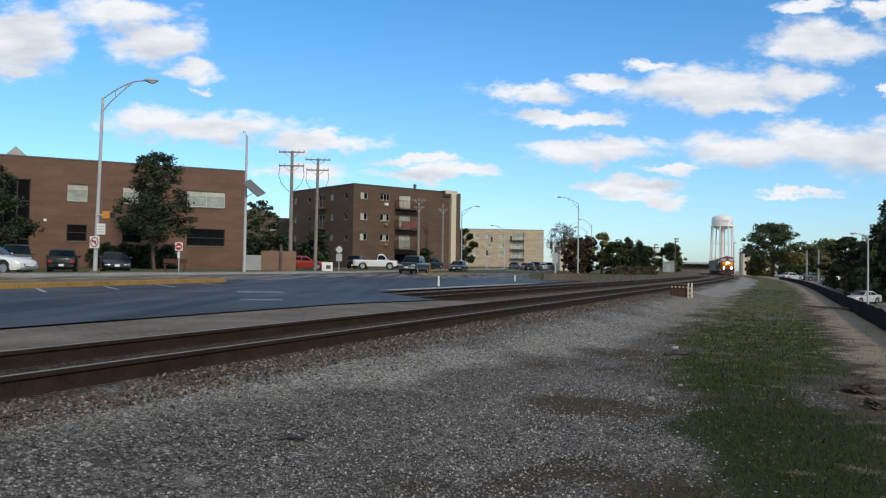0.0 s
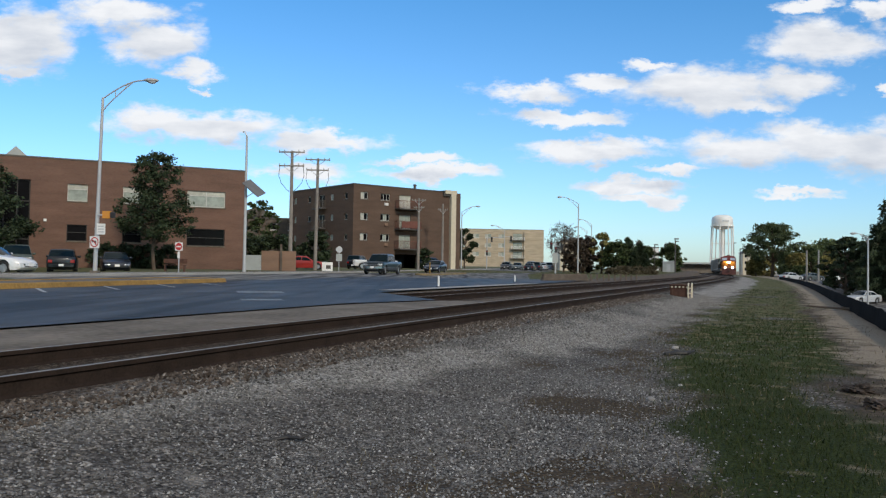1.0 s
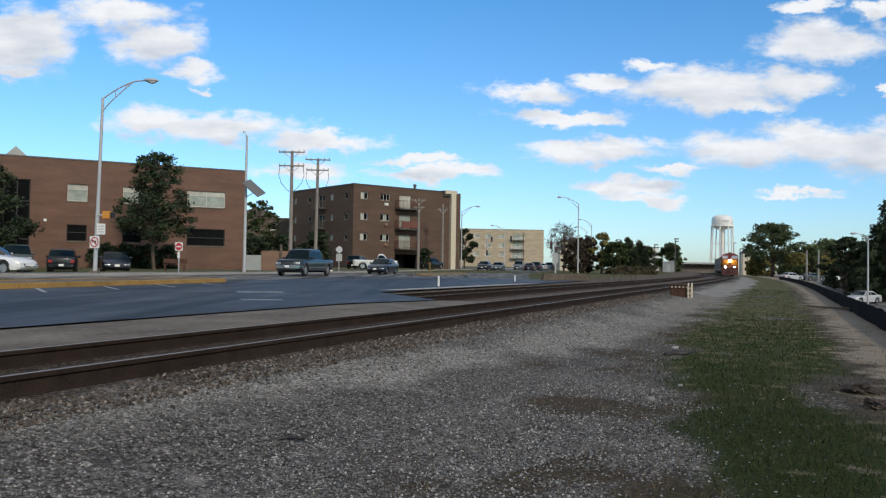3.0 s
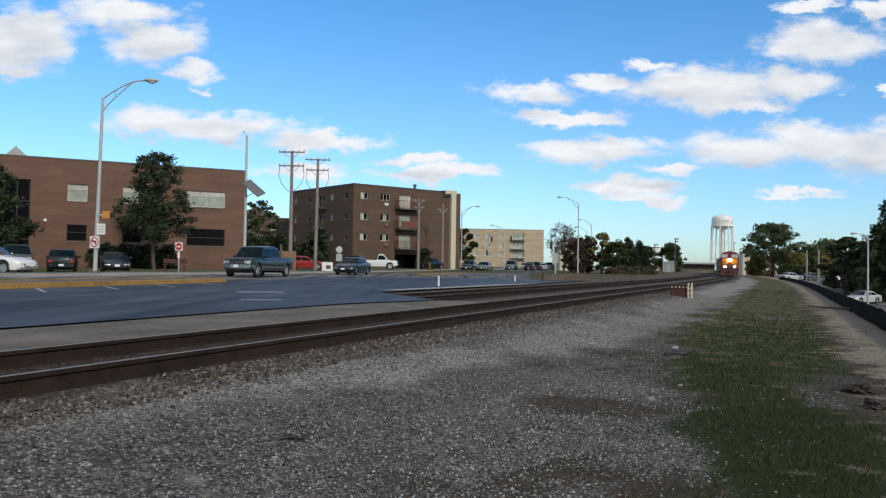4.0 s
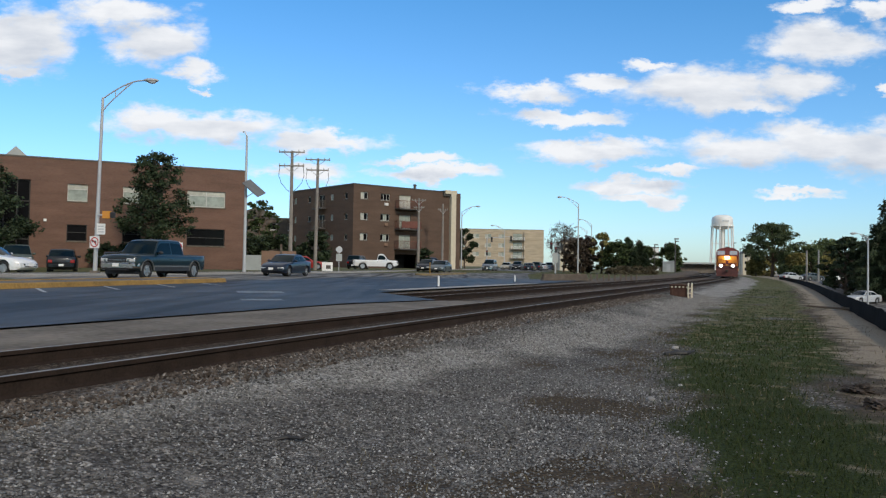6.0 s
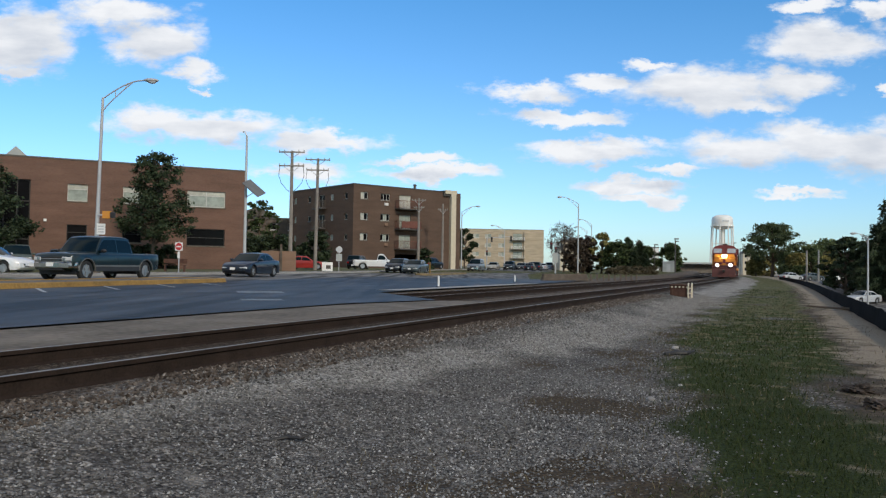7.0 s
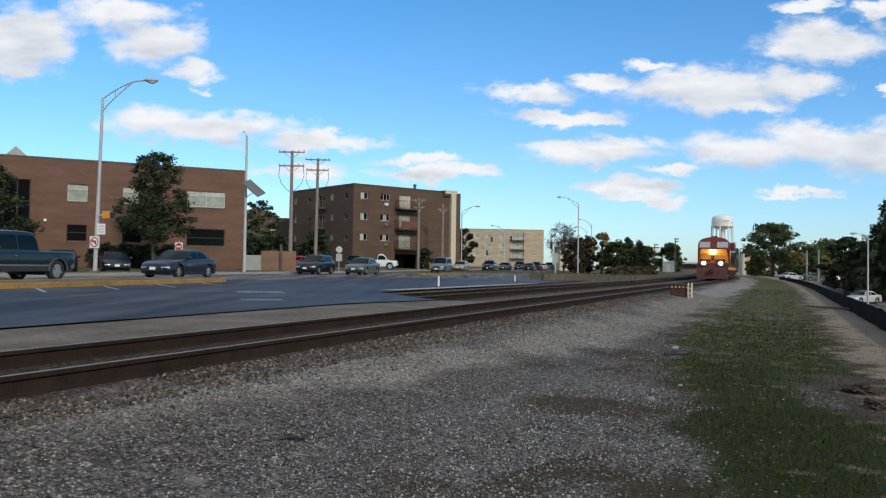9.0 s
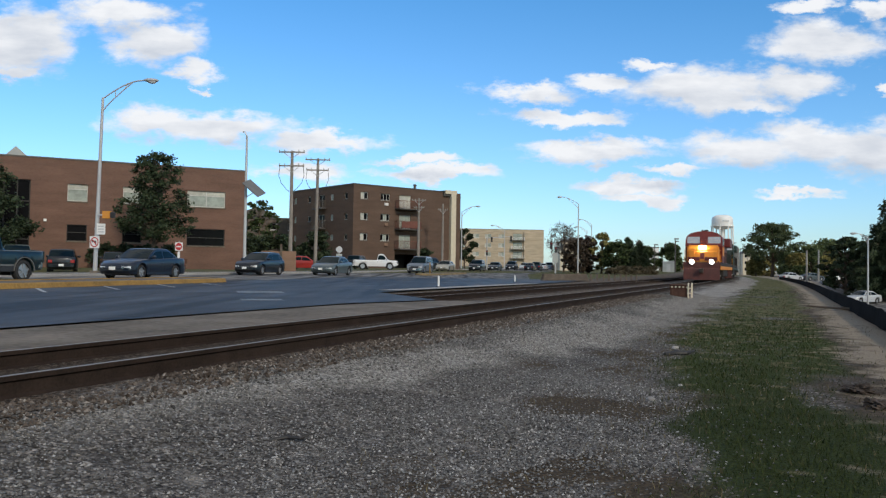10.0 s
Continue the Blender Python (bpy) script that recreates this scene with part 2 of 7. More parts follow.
M = {
    "chips": chip_mat("gravel_chips", (0.06, 0.06, 0.061), (0.145, 0.145, 0.146), (0.40, 0.40, 0.395)),
    "ballast_chips": chip_mat("ballast_chips", (0.035, 0.026, 0.02), (0.09, 0.074, 0.062), (0.30, 0.27, 0.24)),
    "shoulder": chip_mat("shoulder_chips", (0.05, 0.047, 0.044), (0.115, 0.11, 0.104), (0.32, 0.31, 0.295)),
    "coarse": chip_mat("coarse_pale_chips", (0.045, 0.045, 0.045), (0.145, 0.144, 0.142), (0.47, 0.465, 0.455)),
    "pale_chips": chip_mat("pale_dusty_chips", (0.10, 0.096, 0.09), (0.22, 0.21, 0.195), (0.46, 0.445, 0.42)),
    "blades": chip_mat("grass_blades", (0.015, 0.025, 0.008), (0.034, 0.048, 0.016), (0.075, 0.075, 0.034)),
    "straw": chip_mat("dry_grass_blades", (0.06, 0.048, 0.028), (0.12, 0.10, 0.058), (0.24, 0.205, 0.125)),
    "rail": mat("rail_steel_side", (0.03, 0.02, 0.015), 0.88, 0.0, 0.45, 3, 40, spec=0.15),
    "rail_top": mat("rail_steel_head", (0.24, 0.228, 0.215), 0.65, 0.25, 0.15, 3, 60, 0.05),
    "tie": mat("creosoted_wood", (0.06, 0.045, 0.035), 0.9, 0, 0.5, 3, 30, 0.6, 0.01, rand=0.3),
    "concrete": mat("concrete", (0.160, 0.138, 0.113), 0.9, 0, 0.5, 0.9, 9, 0.4, 0.006, spec=0.15),
    "kerb": mat("concrete_kerb", (0.34, 0.325, 0.30), 0.85, 0, 0.2, 0.6, 18, 0.3, 0.004),
    "yellow": mat("yellow_kerb_paint", (0.30, 0.175, 0.045), 0.75, 0, 0.4, 1.2, 15, 0.3, 0.004),
    "dusty_yellow": mat("dusty_worn_yellow_kerb", (0.20, 0.145, 0.07), 0.85, 0, 0.5, 0.8, 12, 0.3, 0.004),
    "line": mat("road_marking_paint", (0.40, 0.41, 0.415), 0.7, 0, 0.35, 2, 20, 0.2, 0.002),
    "faded": mat("faded_road_paint", (0.17, 0.19, 0.205), 0.7, 0, 0.6, 1.5, 9, 0.2, 0.002),
    "galv": mat("galvanised_steel", (0.50, 0.51, 0.52), 0.5, 0.3, 0.12, 1.5, 20, 0.05),
    "pole_wood": mat("weathered_pole_wood", (0.25, 0.225, 0.20), 0.9, 0, 0.3, 1.5, 18, 0.5, 0.01),
    "office": brick_mat("brown_red_brick", (0.182, 0.100, 0.071), (0.138, 0.073, 0.053), (0.168, 0.124, 0.10)),
    "apt": brick_mat("dark_brown_brick", (0.122, 0.074, 0.051), (0.094, 0.057, 0.04), (0.115, 0.088, 0.068)),
    "beige": brick_mat("beige_brick", (0.50, 0.41, 0.29), (0.44, 0.35, 0.25), (0.45, 0.39, 0.31)),
    "tanbrick": brick_mat("tan_wall_brick", (0.25, 0.15, 0.10), (0.22, 0.13, 0.09), (0.24, 0.18, 0.13)),
    "coping": mat("metal_coping", (0.10, 0.09, 0.08), 0.5, 0.4, 0.2),
    "roof": mat("roof_gravel", (0.22, 0.21, 0.2), 0.95),
    "glass": glass_mat("window_glass", (0.007, 0.007, 0.008), 0.06, 0.06),
    "blind": glass_mat("window_blind_glass", (0.33, 0.37, 0.33), 0.2),
    "blind_top": glass_mat("window_valance", (0.50, 0.50, 0.44), 0.25),
    "frame_dark": mat("dark_window_frame", (0.018, 0.016, 0.015), 0.5),
    "frame_light": mat("light_window_frame", (0.55, 0.55, 0.52), 0.5),
    "white": mat("white_paint", (0.84, 0.84, 0.82), 0.5, 0, 0.05, 1, 12, 0.05),
    "cream": mat("cream_paint", (0.62, 0.55, 0.42), 0.6, 0, 0.1),
    "black": mat("black_plastic", (0.02, 0.02, 0.022), 0.55, 0, 0.3),
    "rubber": mat("tyre_rubber", (0.025, 0.025, 0.026), 0.85, 0, 0.3),
    "alloy": mat("alloy_wheel", (0.50, 0.50, 0.51), 0.35, 0.8, 0.15),
    "chrome": mat("chrome", (0.46, 0.46, 0.47), 0.15, 1.0, 0.05, bump=0),
    "car_glass": glass_mat("car_glass", (0.004, 0.010, 0.014), 0.05, 0.2),
    "rocker": mat("dark_rocker_paint", (0.035, 0.035, 0.037), 0.5, 0.1, 0.2),
    "trim_grey": mat("grey_rocker_trim", (0.17, 0.17, 0.165), 0.5, 0.2, 0.15),
    "lens": mat("clear_lamp_lens", (0.65, 0.66, 0.68), 0.1, 0.2, 0.1, bump=0),
    "tail": mat("red_lamp_lens", (0.35, 0.02, 0.02), 0.15, 0, 0.1, bump=0),
    "amber": mat("amber_lens", (0.6, 0.25, 0.03), 0.2, 0, 0.1, bump=0),
    "bark": mat("bark", (0.10, 0.075, 0.055), 0.95, 0, 0.4, 3, 20, 0.8, 0.02),
    "leaf": leaf_mat("leaves_green", (0.024, 0.038, 0.014), (0.075, 0.10, 0.034)),
    "leaf_dark": leaf_mat("leaves_dark", (0.018, 0.030, 0.015), (0.05, 0.072, 0.034)),
    "leaf_yellow": leaf_mat("leaves_yellowing", (0.13, 0.12, 0.035), (0.26, 0.22, 0.08)),
    "leaf_brown": leaf_mat("leaves_reddish", (0.036, 0.027, 0.020), (0.085, 0.062, 0.042)),
    "leaf_far": leaf_mat("leaves_far", (0.040, 0.058, 0.026), (0.105, 0.13, 0.056)),
    "leaf_mid": leaf_mat("leaves_roadside", (0.058, 0.085, 0.034), (0.145, 0.18, 0.075)),
    "leaf_straw": leaf_mat("dry_brush", (0.055, 0.046, 0.028), (0.13, 0.11, 0.066)),
    "rust": mat("rusty_steel", (0.09, 0.042, 0.028), 0.85, 0.1, 0.5, 3, 25, 0.4),
    "stone_light": mat("pale_gravel_stone", (0.34, 0.325, 0.31), 0.9, 0, 0.3, 3, 30, 0.3, rand=0.3),
    "timber": mat("old_timber", (0.12, 0.095, 0.075), 0.9, 0, 0.4, 1.5, 15, 0.5),
    "fabric": mat("black_silt_fence_fabric", (0.012, 0.012, 0.013), 1.0, 0, 0.4, 3, 30, 0.3, spec=0.05),
    "grey_metal": mat("grey_painted_metal", (0.36, 0.38, 0.37), 0.55, 0.1, 0.12),
    "red_sign": mat("red_sign_sheet", (0.5, 0.03, 0.03), 0.4, 0, 0.1, bump=0),
    "terracotta": mat("reddish_railing", (0.16, 0.058, 0.042), 0.7),
}


M["car_glass"].node_tree.nodes["Principled BSDF"].inputs["Specular Tint"].default_value = (0.45, 0.8, 0.92, 1)


# ---- mesh tools ----
def part(name, bm, material, parent=None, label="", smooth=False):
    me = bpy.data.meshes.new(name)
    bmesh.ops.recalc_face_normals(bm, faces=bm.faces)
    bm.to_mesh(me)
    bm.free()
    for mm in (material if isinstance(material, (list, tuple)) else [material]):
        me.materials.append(mm)
    if smooth:
        me.polygons.foreach_set("use_smooth", [True] * len(me.polygons))
        if not isinstance(smooth, bool):
            me.set_sharp_from_angle(angle=radians(smooth))
    ob = new(name, me)
    if parent is not None:
        ob.parent = parent
    if label:
        ob["label"] = label
    return ob


def thing(name, m, label, category, group="", kind=""):
    e = new(name)
    e.empty_display_size = 0.3
    e.matrix_basis = m
    return tagged(e, label, category, group, kind)


def raw(name, verts, faces, material, parent=None, label="", index=None):
    me = bpy.data.meshes.new(name)
    me.from_pydata([tuple(v) for v in verts], [], faces)
    for mm in (material if isinstance(material, (list, tuple)) else [material]):
        me.materials.append(mm)
    if index is not None:
        me.polygons.foreach_set("material_index", index)
    me.update()
    ob = new(name, me)
    if parent is not None:
        ob.parent = parent
    if label:
        ob["label"] = label
    return ob


def box(bm, x0, x1, y0, y1, z0, z1, bevel=0.0):
    r = bmesh.ops.create_cube(bm, size=1)
    for v in r["verts"]:
        v.co = Vector(((x0 + x1) / 2 + v.co.x * (x1 - x0), (y0 + y1) / 2 + v.co.y * (y1 - y0), (z0 + z1) / 2 + v.co.z * (z1 - z0)))
    if bevel:
        es = list({e for v in r["verts"] for e in v.link_edges})
        bmesh.ops.bevel(bm, geom=es, offset=bevel, segments=2, affect="EDGES", profile=0.6)
    return bm


def tube(bm, p0, p1, r0, r1=None, seg=10):
    p0, p1 = Vector(p0), Vector(p1)
    d = p1 - p0
    r = bmesh.ops.create_cone(bm, cap_ends=True, segments=seg, radius1=r0, radius2=r0 if r1 is None else r1, depth=d.length)
    mm = Matrix.Translation((p0 + p1) / 2) @ d.to_track_quat("Z", "Y").to_matrix().to_4x4()
    bmesh.ops.transform(bm, matrix=mm, verts=r["verts"])
    return bm


def path_tube(bm, pts, radii, seg=8):
    for (a, ra), (b, rb) in zip(zip(pts, radii), list(zip(pts, radii))[1:]):
        tube(bm, a, b, ra, rb, seg)
    return bm


def prism(bm, poly, y0, y1):
    """A polygon of (x, z) pushed from y0 to y1."""
    a = [bm.verts.new((x, y0, z)) for x, z in poly]
    b = [bm.verts.new((x, y1, z)) for x, z in poly]
    bm.faces.new(a), bm.faces.new(b[::-1])
    for i in range(len(poly)):
        j = (i + 1) % len(poly)
        bm.faces.new((a[i], b[i], b[j], a[j]))
    return bm


def new_bm():
    return bmesh.new()


# ---- lie of the land ----
def xc(y):
    """Centre line of the near track."""
    if y < 55:
        return -6.84 + 0.43 * y
    q = min(y, 260.0)
    x = -6.84 + 0.43 * q - 0.00036 * (q - 55) ** 2
    return x + (y - q) * 0.2824


def lane_x(y, w):
    """Point of the street w metres beyond the middle of its inner lane."""
    return -23.4 - w / 0.972 + 0.2436 * y


def street_z(x, y):
    w = (-23.4 + 0.2436 * y - x) * 0.972
    z = float(np.interp(w, (-30, -6, 0, 4.4, 4.6, 8, 60, 3000), (0.0, 0.0, 0.08, 0.12, 0.26, 0.3, 0.4, 0.8)))
    if w > 7 and x < -20 and y < 62:        # driveway beside the office
        z -= 0.22 * min(1, (w - 7) / 3) * min(1, (-20 - x) / 3) * min(1, (62 - y) / 4)
    return z + 0.0045 * max(0.0, min(y, 260) - 80)


def low_z(x, y):
    """The road below the bank, which climbs as it goes on."""
    return float(np.interp(y, (88, 130, 200), (-2.9, -0.75, -0.55)))


def land_z(x, y):
    v = (x - xc(y)) * 0.919
    low = low_z(x, y)
    right = float(np.interp(v, (-2.2, 1.4, 1.9, 3.2, 5.0, 8.4, 9.2, 13, 60, 400, 3000), (-0.172, -0.172, -0.24, -0.46, -0.5, -0.5, -0.62, low, low, low, -0.3)))
    if v > -2.2:
        return right
    left = street_z(x, y) - 0.04
    if y > 21 and v > -6.0:
        return -0.2
    if y > 21 and v > -6.2:
        return -0.2 + (left + 0.2) * (-6.0 - v) / 0.2
    if v > -2.6:
        return right + (left - right) * (-2.2 - v) / 0.4
    return left


def patch(x, y, s=0.6, seed=0):
    """Patchiness of the yard's cover, about 0 to 1."""
    return 0.5 + 0.8 * noise.noise((x * s, y * s, 7.0 + seed)) + 0.35 * noise.noise((x * s * 4, y * s * 4, 2.0 + seed))


def turf_edge(y):
    """Where the grass begins, in metres across from the near track."""
    return float(np.interp(y, (2, 4.8, 8.8, 16, 32, 60), (6.0, 5.55, 4.9, 4.0, 3.6, 3.4)))


def path_at(x, y, v):
    """Pale dust driven and trodden along the foot of the ballast."""
    c = float(np.interp(y, (3, 7, 9, 13, 24, 60), (1.5, 1.75, 2.05, 2.6, 3.0, 2.8)))
    w = float(np.interp(y, (3, 9, 16, 30, 60), (0.35, 0.6, 0.95, 1.2, 1.2)))
    k = 1.25 - abs(v - c) / w + 1.1 * (patch(x, y * 0.7, 0.8, 11) - 0.5)
    return min(1.0, max(0.0, k)) * float(np.interp(y, (2, 6, 12), (0.25, 0.6, 1.0)))


def litter_at(x, y, v):
    """Brown leaf litter and earth, thickest along the edge of the grass."""
    d = v - turf_edge(y)
    k = float(np.interp(d, (-2.2, -1.2, -0.2, 0.9), (0.0, 0.45, 1.0, 0.7)))
    return min(1.0, max(0.0, (patch(x, y * 0.9, 0.75, 3) - 0.42) * 3.2) * k * float(np.interp(y, (4, 7), (0.9, 1.0))))


def turf_at(x, y, v):
    """How much grass grows."""
    d = v - turf_edge(y) + 0.7 * (patch(x, y, 0.9, 21) - 0.5)
    k = float(np.interp(d, (-0.35, 0.25, 0.8), (0.0, 0.5, 1.0)))
    far_side = 7.0 + 0.5 * (patch(x, y, 0.5, 31) - 0.5)
    k *= float(np.interp(v - far_side, (-0.5, 0.3, 1.4, 2.3), (1.0, 0.3, 0.12, 0.6)))
    return min(1.0, max(0.0, 0.3 + patch(x, y * 0.8, 0.5))) * k


def sheet(name, ys, edge_l, edge_r, n, zf, material, lift=0.0, parent=None):
    verts, faces = [], []
    for y in ys:
        a, b = edge_l(y), edge_r(y)
        for i in range(n + 1):
            x = a + (b - a) * i / n
            verts.append((x, y, zf(x, y) + lift))
    for j in range(len(ys) - 1):
        for i in range(n):
            k = j * (n + 1) + i
            faces.append((k, k + 1, k + n + 2, k + n + 1))
    return raw(name, verts, faces, material, parent)


def spaced(a, b, first, grow):
    out, s, y = [a], first, a
    while y < b:
        y += s
        s *= grow
        out.append(min(y, b))
    return out


# ---- ground ----
def ground_mat():
    m = bpy.data.materials.new("gravel_dirt_and_grass")
    m.use_nodes = True
    n, l = m.node_tree.nodes, m.node_tree.links
    b = n["Principled BSDF"]
    b.inputs["Roughness"].default_value, b.inputs["Specular IOR Level"].default_value = 0.95, 0.1
    co = n.new("ShaderNodeTexCoord")
    at = n.new("ShaderNodeAttribute")
    at.attribute_name = "across"

    def tex(kind, scale, detail=5):
        t = n.new(kind)
        t.inputs["Scale"].default_value = scale
        if kind == "ShaderNodeTexNoise":
            t.inputs["Detail"].default_value = detail
        l.new(co.outputs["Object"], t.inputs["Vector"])
        return t

    def ramp(src, stops):
        r = n.new("ShaderNodeValToRGB")
        e = r.color_ramp.elements
        while len(e) < len(stops):
            e.new(0.5)
        for i, (p, c) in enumerate(stops):
            e[i].position, e[i].color = p, (*c, 1)
        l.new(src, r.inputs[0])
        return r.outputs[0]

    def blend(f, a, bb, kind="MIX"):
        x = n.new("ShaderNodeMix")
        x.data_type, x.blend_type = "RGBA", kind
        if isinstance(f, float):
            x.inputs["Factor"].default_value = f
        else:
            l.new(f, x.inputs["Factor"])
        for s, c in (("A", a), ("B", bb)):
            if isinstance(c, tuple):
                x.inputs[s].default_value = (*c, 1)
            else:
                l.new(c, x.inputs[s])
        return x.outputs["Result"]

    def step(src, lo, hi):
        r = n.new("ShaderNodeMapRange")
        r.interpolation_type = "SMOOTHSTEP"
        r.inputs["From Min"].default_value, r.inputs["From Max"].default_value = lo, hi
        l.new(src, r.inputs["Value"])
        return r.outputs[0]

    def add(a, k, c):
        x = n.new("ShaderNodeMath")
        x.operation = "MULTIPLY_ADD"
        l.new(a, x.inputs[0])
        x.inputs[1].default_value = k
        if isinstance(c, float):
            x.inputs[2].default_value = c
        else:
            l.new(c, x.inputs[2])
        return x.outputs[0]

    stone = tex("ShaderNodeTexVoronoi", 34.0)
    stone2 = tex("ShaderNodeTexVoronoi", 75.0)
    broad, mid, fine = tex("ShaderNodeTexNoise", 0.55), tex("ShaderNodeTexNoise", 2.2), tex("ShaderNodeTexNoise", 28.0)
    sep = n.new("ShaderNodeSeparateColor")
    l.new(stone.outputs["Color"], sep.inputs[0])
    gravel = ramp(sep.outputs[0], [(0.0, (0.066, 0.064, 0.062)), (0.55, (0.175, 0.170, 0.164)), (0.9, (0.30, 0.292, 0.28)), (1.0, (0.56, 0.545, 0.52))])
    # stone colour darkens towards the gaps, standing in for the shade between stones
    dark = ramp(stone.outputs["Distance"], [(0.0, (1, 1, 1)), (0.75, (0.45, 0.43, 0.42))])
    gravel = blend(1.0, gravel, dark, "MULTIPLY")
    worn = ramp(fine.outputs[0], [(0.3, (0.20, 0.188, 0.174)), (0.7, (0.38, 0.36, 0.33))])
    gravel = blend(step(mid.outputs[0], 0.60, 0.80), gravel, worn)
    broad_tint = ramp(broad.outputs[0], [(0.3, (0.72, 0.71, 0.71)), (0.7, (1.12, 1.1, 1.08))])
    gravel = blend(1.0, gravel, broad_tint, "MULTIPLY")
    soil = ramp(fine.outputs[0], [(0.3, (0.034, 0.027, 0.02)), (0.7, (0.105, 0.083, 0.06))])
    green = ramp(fine.outputs[0], [(0.25, (0.023, 0.036, 0.011)), (0.75, (0.078, 0.100, 0.032))])
    dry = ramp(fine.outputs[0], [(0.25, (0.085, 0.08, 0.042)), (0.75, (0.20, 0.18, 0.10))])
    ballast = ramp(sep.outputs[1], [(0.0, (0.024, 0.018, 0.014)), (0.7, (0.066, 0.051, 0.04)), (1.0, (0.15, 0.125, 0.10))])
    edge = add(broad.outputs[0], 2.2, at.outputs["Fac"])
    edge = add(mid.outputs[0], 1.6, edge)
    edge = add(fine.outputs[0], 0.5, edge)           # across + about 2.1 on average
    # near grass is darkened in colour for shade; further grass turns drier
    turf_tone_at = n.new("ShaderNodeAttribute")
    turf_tone_at.attribute_name = "turf_tone"
    near_green = ramp(fine.outputs[0], [(0.25, (0.014, 0.022, 0.007)), (0.75, (0.048, 0.063, 0.020))])
    green = blend(step(turf_tone_at.outputs["Fac"], -0.09, 0.06), near_green, green)
    turf = blend(step(add(turf_tone_at.outputs["Fac"], 1.0, mid.outputs[0]), 0.52, 0.68), green, dry)

    def attribute(key, wobble):
        q = n.new("ShaderNodeAttribute")
        q.attribute_name = key
        return add(fine.outputs[0], wobble, q.outputs["Fac"])

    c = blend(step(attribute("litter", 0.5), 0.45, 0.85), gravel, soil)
    c = blend(step(edge, 8.6, 9.4), c, soil)
    c = blend(step(attribute("turf", 0.5), 0.5, 0.85), c, turf)
    sand = ramp(fine.outputs[0], [(0.25, (0.19, 0.155, 0.115)), (0.75, (0.38, 0.33, 0.26))])
    c = blend(step(edge, 9.2, 10.0), c, sand)
    pale = ramp(sep.outputs[2], [(0.0, (0.13, 0.123, 0.112)), (0.6, (0.265, 0.252, 0.232)), (1.0, (0.48, 0.465, 0.435))])
    c = blend(step(attribute("path", 0.5), 0.4, 0.95), c, pale)
    c = blend(step(edge, 3.75, 3.1), c, ballast)
    dirt = ramp(fine.outputs[0], [(0.3, (0.075, 0.06, 0.048)), (0.7, (0.17, 0.142, 0.118))])
    c = blend(step(add(mid.outputs[0], 0.8, at.outputs["Fac"]), -1.5, -2.1), c, dirt)
    far_grass = step(at.outputs["Fac"], -9.5, -11.0)
    c = blend(far_grass, c, turf)
    l.new(c, b.inputs["Base Color"])
    bp = n.new("ShaderNodeBump")
    bp.inputs["Strength"].default_value, bp.inputs["Distance"].default_value = 0.9, 0.02
    bp.invert = True
    bp2 = n.new("ShaderNodeBump")
    bp2.inputs["Strength"].default_value, bp2.inputs["Distance"].default_value = 0.5, 0.01
    bp2.invert = True
    l.new(stone.outputs["Distance"], bp.inputs["Height"]), l.new(stone2.outputs["Distance"], bp2.inputs["Height"])
    l.new(bp2.outputs[0], bp.inputs["Normal"]), l.new(bp.outputs[0], b.inputs["Normal"])
    return m


def asphalt_mat(name, dark, light, rough, gloss):
    m = mat(name, dark, rough, 0, 0.2, 0.35, 60, 0.25, 0.004, tint=light, spec=gloss)
    n, l = m.node_tree.nodes, m.node_tree.links
    b = n["Principled BSDF"]
    co = n.new("ShaderNodeTexCoord")
    mp = n.new("ShaderNodeMapping")
    mp.inputs["Rotation"].default_value, mp.inputs["Scale"].default_value = (0, 0, radians(13.7)), (1.0, 0.06, 1)
    l.new(co.outputs["Object"], mp.inputs[0])
    t = n.new("ShaderNodeTexNoise")
    t.inputs["Scale"].default_value, t.inputs["Detail"].default_value = 1.5, 6
    l.new(mp.outputs[0], t.inputs["Vector"])
    r = n.new("ShaderNodeMapRange")
    r.inputs["From Min"].default_value, r.inputs["From Max"].default_value = 0.35, 0.68
    r.inputs["To Min"].default_value, r.inputs["To Max"].default_value = rough - 0.06, rough + 0.12
    l.new(t.outputs[0], r.inputs["Value"]), l.new(r.outputs[0], b.inputs["Roughness"])
    r3 = n.new("ShaderNodeMapRange")
    r3.inputs["From Min"].default_value, r3.inputs["From Max"].default_value = 0.38, 0.66
    r3.inputs["To Min"].default_value, r3.inputs["To Max"].default_value = gloss * 0.35, gloss * 2.0
    l.new(t.outputs[0], r3.inputs["Value"]), l.new(r3.outputs[0], b.inputs["Specular IOR Level"])
    hs = n.new("ShaderNodeHueSaturation")
    r2 = n.new("ShaderNodeMapRange")
    r2.inputs["From Min"].default_value, r2.inputs["From Max"].default_value = 0.35, 0.65
    r2.inputs["To Min"].default_value, r2.inputs["To Max"].default_value = 0.4, 1.9
    l.new(t.outputs[0], r2.inputs["Value"]), l.new(r2.outputs[0], hs.inputs["Value"])
    l.new(b.inputs["Base Color"].links[0].from_socket, hs.inputs["Color"]), l.new(hs.outputs[0], b.inputs["Base Color"])
    return m


M["ground"] = ground_mat()
M["asphalt"] = asphalt_mat("street_asphalt", (0.095, 0.093, 0.091), (0.135, 0.132, 0.128), 0.75, 0.06)
M["lot"] = asphalt_mat("sealed_parking_asphalt", (0.009, 0.011, 0.015), (0.050, 0.056, 0.067), 0.5, 0.11)
